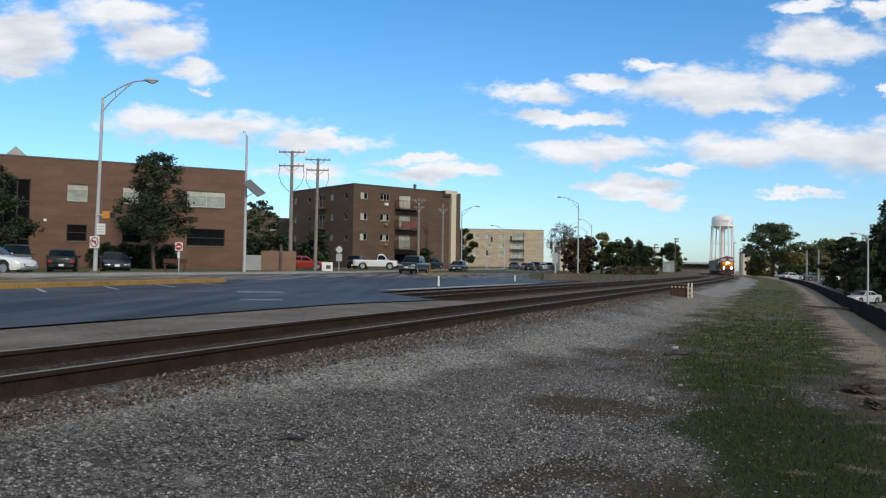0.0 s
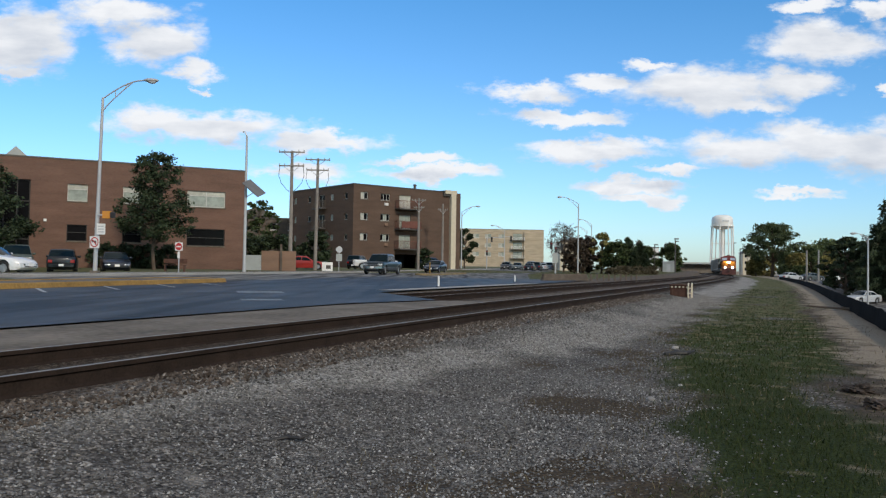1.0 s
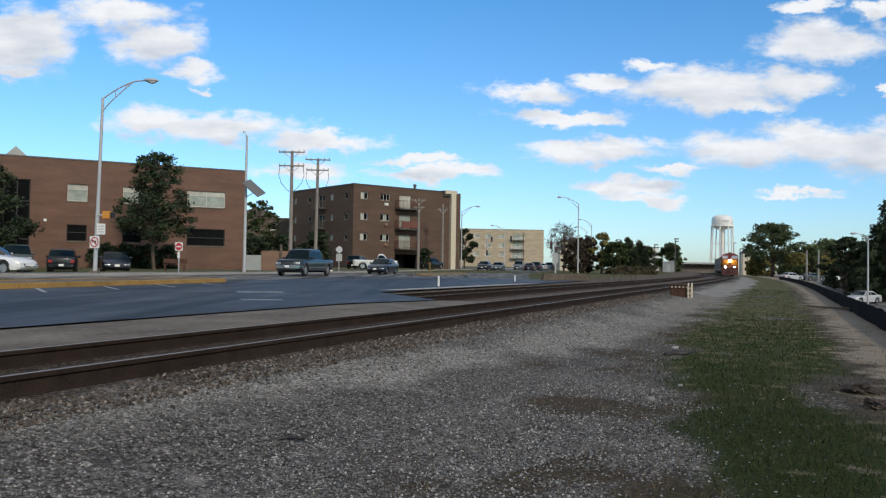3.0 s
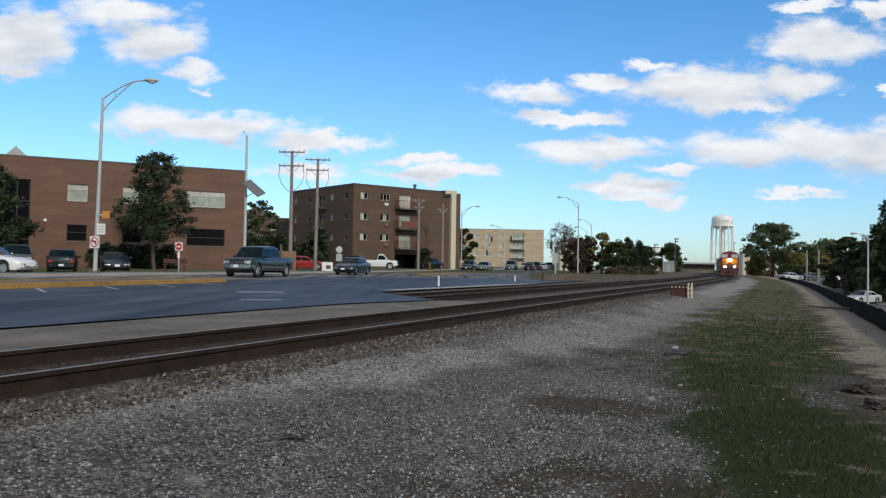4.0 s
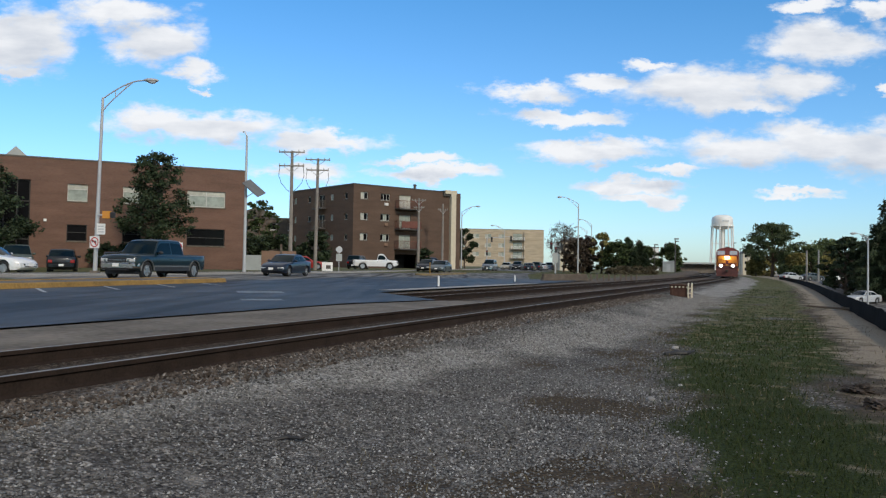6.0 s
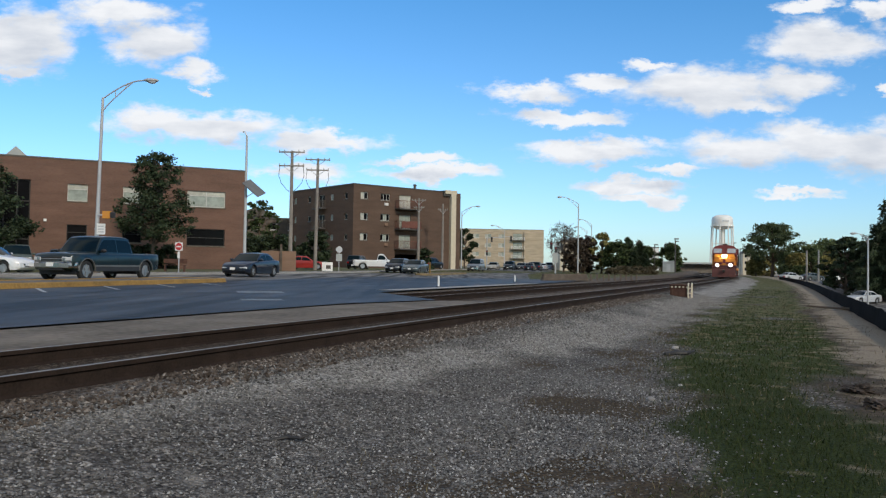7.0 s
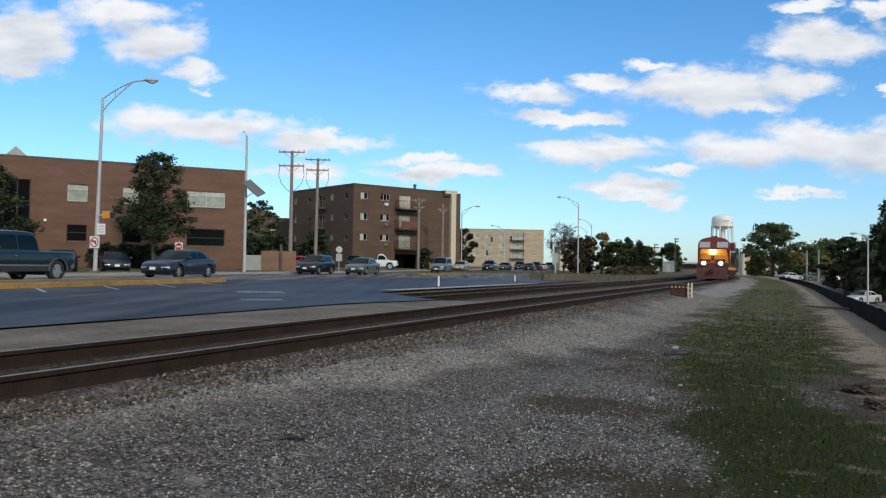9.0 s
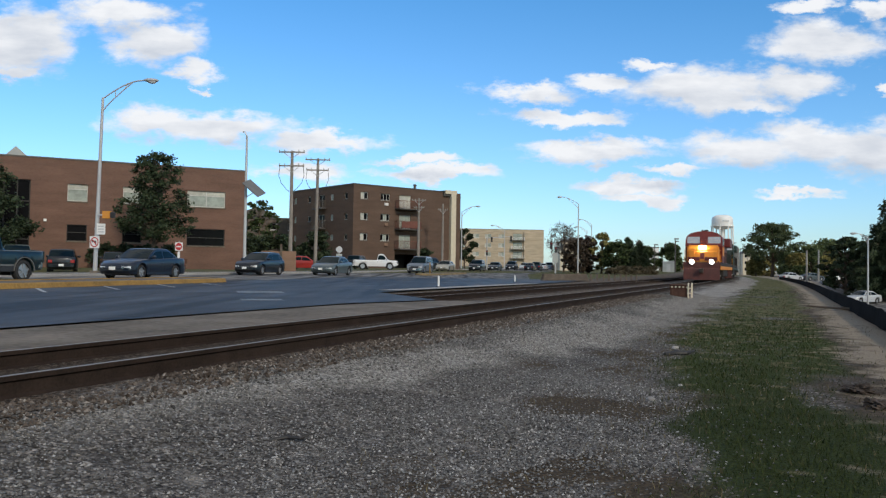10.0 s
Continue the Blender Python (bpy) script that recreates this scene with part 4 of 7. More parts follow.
def build_far_apartments():
    e = thing("apartment_building", pose(36.7, 289, 0.6, 0, 0, 2.0), "long four-storey beige brick apartment block far up the street", "apartment building")
    holes = []
    cols = [(-34, -32.4), (-30.4, -28.8), (-26, -23.6), (-21.5, -19.2), (-16.5, -14.2), (-5.6, -4.2), (-3.0, -1.6)]
    bays = ((-11.2, -7.8), (-38.6, -36.2))
    rows = (4.4, 7.7, 11.0)
    for z in rows:
        holes += [(a, b, z, z + 1.4) for a, b in cols]
        holes += [(a, b, z - 0.7, z + 1.7) for a, b in bays]
    house_box(e, 41, 18, 14.15, M["beige"], {"front": holes}, roof_m=M["roof"])
    for z in rows:
        for a, b in cols:
            window(e, a, b, z, z + 1.4, None, M["frame_light"], mullions=((a + b) / 2,), sill=M["white"], glasses=[M["blind_top"], M["blind"]], alt=1)
        for a, b in bays:
            window(e, a, b, z - 0.7, z + 1.7, M["blind"], M["frame_dark"], mullions=((a + b) / 2,))
            balcony(e, a - 0.7, b + 0.7, z - 0.75, Matrix.Identity(4), M["white"], 1.4)
    part("stair_tower", box(new_bm(), -7.2, -0.02, -0.6, -0.003, -0.8, 13.2, 0.05), M["beige"], e)


build_far_apartments()


def plain_house(name, m, w, d, h, wall_m, label, cols, rows, gable=0.0, roof_m=None):
    e = thing(name, m, label, "house")
    holes = []
    for i in range(cols):
        x = -w + w * (i + 0.5) / cols
        for j in range(rows):
            z = 0.9 + j * h / rows
            holes.append((x - 0.5, x + 0.5, z, z + 1.2))
    part("wall", wall_mesh(-w, 0, -0.8, h, holes, 0.25), wall_m, e)
    for hh in holes:
        window(e, *hh, M["glass"], M["frame_light"], sill=M["white"])
    for mm, a, b in ((pose(0, d - 0.25, 0), -w, 0), (pose(0, 0, 0, 0, 0, 90), 0.25, d - 0.25), (pose(-w, 0, 0, 0, 0, -90), 0.25 - d, -0.25)):
        part("wall", wall_mesh(a, b, -0.8, h, [], 0.25), wall_m, e).matrix_basis = mm
    if gable:
        bm = new_bm()
        prism(bm, [(-w - 0.4, h + 0.003), (0.4, h + 0.003), (-w / 2, h + gable)], -0.4, d + 0.4)
        part("roof", bm, roof_m or M["coping"], e)
    else:
        part("roof", box(new_bm(), -w - 0.1, 0.1, -0.1, d + 0.1, h + 0.003, h + 0.3), roof_m or M["coping"], e)
    return e


plain_house("house", pose(-25.5, 140, 0.5, 0, 0, 20), 9, 9, 8.2, M["timber"], "grey three-storey house with dark flat roof", 3, 3)
plain_house("house", pose(-31.5, 150, 0.5, 0, 0, 20), 8, 9, 9.4, M["timber"], "brown house with a low gable roof", 2, 3, 1.6)
plain_house("store_building", pose(71.5, 262, 0.6, 0, 0, -6), 5.5, 16, 7.6, M["white"], "white commercial building with flat roof", 2, 2)
plain_house("house", pose(36.5, 205, 0.8, 0, 0, 4), 5.5, 8, 7.0, M["cream"], "cream gabled building behind the street trees", 2, 2, 1.2)
plain_house("corner_store", pose(31.0, 176, 0.8, 0, 0, 4), 5.0, 6, 4.6, M["cream"], "small pale corner storefront building", 2, 1)
plain_house("house", pose(126.2, 320, 0.2, 0, 0, -10), 4.6, 8, 8.0, M["cream"], "pale tall house past the railway curve", 2, 3, 2.0)

# brick wall enclosure beside the office
e = thing("enclosure_wall", pose(-16.05, 70, 0.3, 0, 0, 8), "low tan brick enclosure wall with a grey gate", "wall")
part("wall", wall_mesh(0, 3.0, -0.4, 1.75, [], 0.3), M["tanbrick"], e)
part("gate", box(new_bm(), -1.5, -0.02, 0.05, 0.12, -0.1, 1.35, 0.01), M["grey_metal"], e)
part("post", box(new_bm(), 1.62, 1.8, -0.18, -0.003, -0.4, 2.35, 0.01), M["timber"], e)

# platform canopy far behind the train
e = thing("platform_canopy", pose(108, 335, 0, 0, 0, 8), "long low grey station platform with canopy", "platform")
part("back_wall", box(new_bm(), -16.8, 8.9, 2.6, 2.9, 1.203, 3.598, 0.02), M["timber"], e, "dark boarded back wall")
part("deck", box(new_bm(), -17, 9, 0, 4, -0.8, 1.2, 0.02), M["concrete"], e)
part("canopy_roof", box(new_bm(), -17.5, 9.5, -0.4, 4.4, 3.6, 4.4, 0.1), M["grey_metal"], e)
for x in np.linspace(-16, 8, 9):
    part("post", box(new_bm(), x - 0.12, x + 0.12, 1.9, 2.14, 1.203, 3.6), M["coping"], e)


# ---- water tower ----
def build_tower():
    e = thing("water_tower", pose(183.5, 520, 0.0), "white multi-legged elevated water tower", "water tower")
    bm = new_bm()
    prof = [(0.3, 28.2), (3.0, 28.3), (5.2, 29.0), (6.35, 30.2), (6.7, 31.4), (6.7, 34.6), (6.2, 36.2), (4.6, 37.2), (2.2, 37.7), (0.2, 37.8)]
    seg, rings = 32, []
    for r, z in prof:
        rings.append([bm.verts.new((r * math.cos(2 * math.pi * i / seg), r * math.sin(2 * math.pi * i / seg), z)) for i in range(seg)])
    for a, b in zip(rings, rings[1:]):
        for i in range(seg):
            bm.faces.new((a[i], a[(i + 1) % seg], b[(i + 1) % seg], b[i]))
    bm.faces.new(rings[-1]), bm.faces.new(rings[0][::-1])
    part("tank", bm, M["white"], e, smooth=True)
    bm = new_bm()
    bmesh.ops.create_cone(bm, cap_ends=True, segments=32, radius1=7.35, radius2=7.35, depth=0.5, matrix=Matrix.Translation((0, 0, 30.3)))
    part("walkway", bm, M["white"], e)
    part("riser", tube(new_bm(), (0, 0, -2), (0, 0, 28.4), 1.1, 1.1, 16), M["white"], e)
    for i in range(8):
        a = 2 * math.pi * (i + 0.3) / 8
        part("leg", tube(new_bm(), (7.9 * math.cos(a), 7.9 * math.sin(a), -2), (6.7 * math.cos(a), 6.7 * math.sin(a), 31), 0.42, 0.42, 10), M["white"], e)
    for z in (9, 19):
        for i in range(8):
            a, b = 2 * math.pi * (i + 0.3) / 8, 2 * math.pi * (i + 1.3) / 8
            r = 7.9 - 1.2 * (z + 2) / 33
            part("strut", tube(new_bm(), (r * math.cos(a), r * math.sin(a), z), (r * math.cos(b), r * math.sin(b), z), 0.14, 0.14, 6), M["white"], e)
    bm = new_bm()
    for i in range(7):
        box(bm, -2.2 + i * 0.62, -1.8 + i * 0.62, -6.78, -6.66, 33.0, 33.9)
    part("lettering_bar", bm, M["galv"], e, "faint grey lettering on the tank")


build_tower()


# ---- poles, lamps and signs ----
def street_lamp(x, y, z, h, reach, rise, label, way=1, lean=0.0):
    e = thing("street_lamp", pose(x, y, z, 0, lean), label, "street lamp", "street lamps")
    part("base", box(new_bm(), -0.2, 0.2, -0.2, 0.2, -0.3, 0.1, 0.02), M["concrete"], e)
    part("pole", tube(new_bm(), (0, 0, 0.1), (0, 0, h), 0.115, 0.07, 12), M["galv"], e)
    bm = new_bm()
    n = 8
    up = [(way * reach * t, 0, h - 0.05 + rise * math.sin(t * math.pi / 2)) for t in np.linspace(0, 1, n)]
    dn = [(way * reach * 0.72 * t, 0, h - 0.75 + (0.7 + rise * math.sin(0.72 * math.pi / 2)) * t ** 0.85) for t in np.linspace(0, 1, n)]
    path_tube(bm, up, [0.04] * n, 8), path_tube(bm, dn, [0.032] * n, 8)
    for k in (2, 4, 5):
        tube(bm, up[k], dn[min(k + 1, n - 1)], 0.022, 0.022, 6)
    part("arm", bm, M["galv"], e)
    bm = new_bm()
    bmesh.ops.create_uvsphere(bm, u_segments=14, v_segments=8, radius=1, matrix=Matrix.Translation((way * (reach + 0.32), 0, h + rise - 0.03)) @ Matrix.Diagonal((0.42, 0.17, 0.11, 1)))
    head = part("lamp_head", bm, M["galv"], e, smooth=True)
    bm = new_bm()
    bmesh.ops.create_uvsphere(bm, u_segments=12, v_segments=8, radius=1, matrix=Matrix.Translation((way * (reach + 0.38), 0, h + rise - 0.12)) @ Matrix.Diagonal((0.24, 0.12, 0.09, 1)))
    part("lens", bm, M["lens"], head, smooth=True)
    return e


lamp = street_lamp(-18.45, 42, 0.3, 9.32, 2.2, 1.05, "tall grey steel street lamp with a curved truss arm", 1, 1.2)
street_lamp(3.05, 131, 0.5, 9.5, 2.3, 1.0, "grey steel street lamp with a curved truss arm", 1)
street_lamp(20.15, 118, 0.2, 10.4, 2.5, 1.0, "grey steel street lamp between the trees", -1)
street_lamp(31.9, 170, 0.3, 10.2, 2.3, 1.0, "grey steel street lamp beyond the trees", -1)
street_lamp(36.0, 198, 0.4, 10.0, 2.3, 1.0, "grey steel street lamp beyond the trees", -1)
street_lamp(13.6, 175, 0.5, 8.7, 2.4, 1.0, "grey steel street lamp far up the street", -1)
street_lamp(47.3, 88, -2.9, 7.75, 1.3, 0.5, "grey steel street lamp beside the lower road", -1)


def plate(parent, name, w, h, x, y, z, m, t=0.02, label="", round_=False, sides=4):
    bm = new_bm()
    if round_:
        bmesh.ops.create_cone(bm, cap_ends=True, segments=sides, radius1=w / 2, radius2=w / 2, depth=t,
                              matrix=Matrix.Translation((x, y, z)) @ Matrix.Rotation(radians(90), 4, "X") @ Matrix.Rotation(math.pi / sides, 4, "Z"))
    else:
        box(bm, x - w / 2, x + w / 2, y - t / 2, y + t / 2, z - h / 2, z + h / 2, 0.004)
    return part(name, bm, m, parent, label)


# signs on the lamp post
e = thing("no_left_turn_sign", pose(-18.42, 41.8, 0.3, 0, 0, -18), "white no-left-turn sign strapped to the lamp post", "road sign")
plate(e, "plate", 0.62, 0.62, 0, 0, 1.6, M["white"])
ring = part("ring", new_bm(), M["red_sign"], e)
bm = new_bm()
for i in range(28):
    a, b = 2 * math.pi * i / 28, 2 * math.pi * (i + 1) / 28
    bm.faces.new([bm.verts.new((r * math.cos(q), -0.016, 1.6 + r * math.sin(q))) for r, q in ((0.21, a), (0.27, a), (0.27, b), (0.21, b))])
bm.to_mesh(ring.data)
bm.free()
bm = box(new_bm(), -0.25, 0.25, -0.022, -0.018, -0.025, 0.025)
bmesh.ops.transform(bm, matrix=Matrix.Translation((0, 0, 1.6)) @ Matrix.Rotation(radians(45), 4, "Y"), verts=bm.verts)
part("slash", bm, M["red_sign"], e)
bm = box(new_bm(), 0.05, 0.11, -0.0155, -0.012, 1.45, 1.68)
box(bm, -0.12, 0.05, -0.0155, -0.012, 1.62, 1.68)
prism(bm, [(-0.2, 1.65), (-0.11, 1.73), (-0.11, 1.57)], -0.0155, -0.012)
part("arrow", bm, M["black"], e)
e = thing("white_sign", pose(-18.1, 41.8, 0.3, 0, 0, -10), "plain white rectangular sign on the lamp post", "road sign")
plate(e, "plate", 0.5, 0.58, 0, 0, 2.3, M["white"])
bm = new_bm()
for k in range(3):
    box(bm, -0.17, 0.17, -0.016, -0.012, 2.12 + k * 0.15, 2.17 + k * 0.15)
part("lettering_bar", bm, M["galv"], e)
plate(e, "bracket", 0.4, 0.06, -0.2, 0.03, 2.3, M["galv"])
e = thing("pedestrian_signal", pose(-17.85, 41.9, 0.3), "yellow pedestrian signal box on the lamp post", "traffic signal")
part("housing", box(new_bm(), -0.2, 0.2, -0.12, 0.12, 2.86, 3.26, 0.02), M["amber"], e)
part("visor", box(new_bm(), 0.2, 0.42, -0.1, 0.1, 2.9, 3.2, 0.02), M["black"], e)
part("bracket", box(new_bm(), -0.55, -0.2, -0.02, 0.02, 3.02, 3.08), M["galv"], e)

e = thing("no_entry_sign", pose(-16.7, 50, 0.28, 0, 0, -12), "red and white no-entry sign with a small plate on a post", "road sign")
part("post", box(new_bm(), -0.03, 0.03, 0.015, 0.06, -0.3, 1.95), M["galv"], e)
plate(e, "plate", 0.52, 0.52, 0, 0, 1.62, M["white"])
plate(e, "disc", 0.46, 0.46, 0, -0.016, 1.62, M["red_sign"], 0.008, "", True, 28)
plate(e, "bar", 0.33, 0.085, 0, -0.023, 1.62, M["white"], 0.006)
plate(e, "small_plate", 0.16, 0.4, 0, 0, 1.08, M["white"])
e = thing("stop_sign", pose(-10.5, 80, 0.3, 0, 0, 10), "back of an octagonal stop sign over a small plate", "road sign")
part("post", box(new_bm(), -0.03, 0.03, 0.015, 0.06, -0.3, 2.5), M["galv"], e)
plate(e, "plate", 0.68, 0.68, 0, 0, 2.15, M["galv"], 0.02, "", True, 8)
plate(e, "small_plate", 0.6, 0.75, 0, 0, 1.35, M["grey_metal"])
e = thing("bench", pose(-17.6, 52, 0.28, 0, 0, 10), "dark wooden bench on the lawn", "bench")
part("seat", box(new_bm(), -0.75, 0.75, -0.2, 0.2, 0.42, 0.47, 0.01), M["rust"], e)
part("backrest", box(new_bm(), -0.75, 0.75, 0.2, 0.25, 0.55, 0.85, 0.01), M["rust"], e)
for x in (-0.6, 0.6):
    part("leg", box(new_bm(), x - 0.04, x + 0.04, -0.18, 0.24, 0.0, 0.42), M["rust"], e)


def utility_pole(x, y, z, h, arms, label, loops=True, lean=0.0):
    e = thing("utility_pole", pose(x, y, z, 0, lean), label, "utility pole", "utility poles")
    part("pole", tube(new_bm(), (0, 0, -0.5), (0, 0, h), 0.2, 0.13, 12), M["pole_wood"], e)
    for za, w in arms:
        a = part("crossarm", box(new_bm(), -w / 2, w / 2, -0.22, -0.12, za - 0.06, za + 0.06, 0.01), M["pole_wood"], e)
        for k in (-0.95, -0.55, 0.55, 0.95):
            part("insulator", tube(new_bm(), (k * w / 2, -0.17, za + 0.062), (k * w / 2, -0.17, za + 0.22), 0.05, 0.03, 8), M["grey_metal"], a)
        bm = tube(new_bm(), (-w * 0.3, -0.17, za - 0.06), (0, -0.16, za - 0.6), 0.025, 0.025, 6)
        tube(bm, (w * 0.3, -0.17, za - 0.06), (0, -0.16, za - 0.6), 0.025, 0.025, 6)
        part("brace", bm, M["galv"], a)
    if loops:
        za, w = arms[-1]
        for s in (-1, 1):
            bm = new_bm()
            pts = [(s * w * 0.46, -0.17, za), (s * w * 0.5, -0.17, za - 0.9), (s * w * 0.4, -0.17, za - 1.6), (s * w * 0.2, -0.17, za - 2.1), (s * 0.14, -0.17, za - 2.4)]
            path_tube(bm, pts, [0.022] * 5, 6)
            part("cable", bm, M["black"], e)
    return e


utility_pole(-13.9, 72, 0.25, 11.0, [(10.85, 2.35), (9.6, 2.3)], "weathered wooden utility pole with two crossarms")
utility_pole(-12.92, 80, 0.25, 11.4, [(11.25, 2.5), (10.2, 2.3)], "weathered wooden utility pole with two crossarms and looped cables", True, 0.6)
utility_pole(-0.1, 122, 0.4, 10.2, [(9.2, 1.4)], "short weathered wooden utility pole", False)
utility_pole(-3.4, 109, 0.35, 9.9, [(9.6, 1.9), (8.6, 1.4)], "weathered wooden utility pole before the apartments", False)

e = thing("solar_panel_pole", pose(-15.05, 60, 0.3), "grey steel pole carrying a tilted solar panel", "solar panel pole")
part("pole", tube(new_bm(), (0, 0, -0.2), (0, 0, 10.3), 0.13, 0.08, 12), M["galv"], e)
bm = tube(new_bm(), (0, 0, 10.3), (-0.18, 0, 10.62), 0.05, 0.04, 8)
tube(bm, (-0.18, 0, 10.62), (-0.32, 0, 10.6), 0.05, 0.05, 8)
part("antenna", bm, M["galv"], e)
bm = box(new_bm(), -0.8, 0.8, -0.6, 0.6, -0.03, 0.03, 0.01)
p = part("panel", bm, M["trim_grey"], e)
p.matrix_basis = pose(0.68, -0.3, 6.3, 0, 40, 0) @ pose(0, 0, 0, 26)
bm = new_bm()
for i in range(6):
    for j in range(6):
        box(bm, -0.77 + i * 0.26, -0.53 + i * 0.26, -0.57 + j * 0.19, -0.4 + j * 0.19, -0.036, -0.031)
part("solar_cell", bm, M["glass"], p)
part("bracket", tube(new_bm(), (0, 0, 5.6), (0.75, 0, 6.1), 0.035, 0.035, 8), M["galv"], e)


def signal_pole(x, y, z, h, reach, label):
    e = thing("traffic_signal", pose(x, y, z), label, "traffic signal")
    part("pole", tube(new_bm(), (0, 0, -0.2), (0, 0, h), 0.12, 0.09, 10), M["galv"], e)
    part("mast_arm", tube(new_bm(), (0, 0, h - 0.5), (reach, 0, h - 0.1), 0.08, 0.05, 8), M["galv"], e)
    for k, zz in ((0.0, 3.2), (0.9, h - 0.75), (reach, h - 0.55)):
        hd = part("signal_head", box(new_bm(), k - 0.18, k + 0.18, -0.4, -0.13, zz - 0.5, zz + 0.5, 0.03), M["black"], e)
        for j in range(3):
            part("lens", tube(new_bm(), (k, -0.4, zz + 0.32 - 0.32 * j), (k, -0.43, zz + 0.32 - 0.32 * j), 0.11, 0.11, 12), M["tail"] if j == 0 and k < 0.5 else M["black"], hd)


signal_pole(8.6, 155, 0.5, 6.6, 4.7, "grey traffic signal mast with black signal heads")
signal_pole(16.95, 119, 0.4, 4.4, -0.7, "grey traffic signal mast beside the street trees")
e = thing("road_sign", pose(16.75, 118, 0.35, 0, 0, 8), "back of a tall grey rectangular road sign", "road sign")
part("post", box(new_bm(), -0.04, 0.04, 0.02, 0.08, -0.3, 2.9), M["galv"], e)
plate(e, "plate", 0.85, 1.5, 0, 0, 2.15, M["grey_metal"])

# distant lamp posts near the railway
for x, y, h in ((44.6, 152, 6.6), (42.3, 158, 5.6), (50.0, 170, 6.8), (31.5, 128, 5.0), (92.0, 250, 9.5), (98.5, 262, 8.0), (104, 270, 8.5)):
    e = thing("lamp_post", pose(x, y, 0.2), "slim dark lamp post with a box head", "lamp post", "railway lamp posts")
    part("pole", tube(new_bm(), (0, 0, -0.6), (0, 0, h), 0.1, 0.08, 8), M["coping"], e)
    part("lamp_head", box(new_bm(), -0.15, 0.65, -0.18, 0.18, h, h + 0.22, 0.03), M["coping"], e)
for x, y, h, z in ((55.2, 120, 5.2, -1.0), (66.5, 140, 5.6, -0.7)):
    e = thing("wooden_post", pose(x, y, z), "plain pale weathered pole beside the lower road", "pole", "lower road poles")
    part("pole", tube(new_bm(), (0, 0, -0.5), (0, 0, h), 0.16, 0.12, 10), M["kerb"], e)

# delineators
for x, y, h in ((-0.17, 34.0, 0.48), (4.44, 48.58, 0.42)):
    e = thing("delineator_post", pose(x, y, street_z(x, y) + 0.02), "short white flexible delineator post", "post", "delineator posts")
    part("tube", tube(new_bm(), (0, 0, 0.03), (0, 0, h), 0.045, 0.04, 12), M["white"], e)
    part("base", tube(new_bm(), (0, 0, 0.0), (0, 0, 0.03), 0.12, 0.1, 12), M["black"], e)

x_, y_ = lane_x(77, -3.3), 77
e = thing("yellow_post", pose(x_, y_, street_z(x_, y_) + 0.17), "yellow marker post on the small traffic island", "post")
part("tube", tube(new_bm(), (0, 0, 0.0), (0, 0, 1.05), 0.06, 0.055, 12), M["yellow"], e)
part("cap", tube(new_bm(), (0, 0, 1.053), (0, 0, 1.09), 0.055, 0.03, 12), M["yellow"], e)

# timber planter wall
e = thing("timber_wall", pose(7.2, 56.8, -0.1, 0, 0, 41), "low dark stacked-timber retaining wall", "retaining wall")
for k in range(3):
    part("timber", box(new_bm(), 0.1 * k, 5.2 - 0.07 * k, 0.02 * k, 0.25 + 0.02 * k, 0.2 * k, 0.2 * k + 0.192, 0.015), M["timber"], e)
rng = random.Random(3)
for k in range(9):
    x, y = 11.4 + k * 0.62, 60.8 + k * 0.75
    e = thing("fence_stake", pose(x, y, -0.15, 0, rng.uniform(-3, 3)), "weathered short wooden fence stake", "stake", "fence stakes")
    part("stake", box(new_bm(), -0.06, 0.06, -0.05, 0.05, -0.2, 0.62 + rng.uniform(-0.05, 0.1), 0.01), M["timber"], e)

# relay hut and white utility boxes
e = thing("relay_hut", pose(53.8, 188, 0.2, 0, 0, -22), "pale grey metal railway relay hut", "equipment hut")
part("body", box(new_bm(), -1.4, 1.4, -1.0, 1.0, -0.4, 2.6, 0.03), M["grey_metal"], e)
part("roof", box(new_bm(), -1.5, 1.5, -1.1, 1.1, 2.603, 2.75, 0.02), M["galv"], e)
part("door", box(new_bm(), -0.5, 0.4, -1.03, -1.002, 0.0, 2.1, 0.01), M["galv"], e)
e = thing("utility_box", pose(-11.35, 78, 0.3, 0, 0, 8), "white utility cabinet with a dark panel", "utility box")
part("body", box(new_bm(), -0.55, 0.5, -0.3, 0.3, -0.1, 0.85, 0.03), M["white"], e)
part("panel", box(new_bm(), -0.15, 0.3, -0.32, -0.303, 0.2, 0.55, 0.01), M["coping"], e)

# rusty trackside box with pale pipe rails
e = thing("switch_box", pose(10.6, 35.2, -0.27, 0, 0, -20), "rusty brown trackside switch box with pale bent pipes", "switch machine")
part("body", box(new_bm(), -0.45, 0.36, -0.25, 0.3, 0.0, 0.5, 0.02), M["rust"], e)
part("lid", box(new_bm(), -0.48, 0.39, -0.28, 0.33, 0.503, 0.55, 0.015), M["rust"], e)
for x in (-0.36, -0.2, -0.04, 0.12, 0.28):
    part("rib", box(new_bm(), x - 0.025, x + 0.025, -0.275, -0.252, 0.05, 0.36, 0.006), M["rust"], e)
    part("hasp", box(new_bm(), x - 0.035, x + 0.035, -0.3, -0.28, 0.4, 0.46, 0.006), M["cream"], e, "pale flaking metal hasp")
part("lid_edge", box(new_bm(), -0.3, 0.2, -0.2, 0.1, 0.553, 0.575, 0.008), M["concrete"], e, "pale weathered patch on the lid")
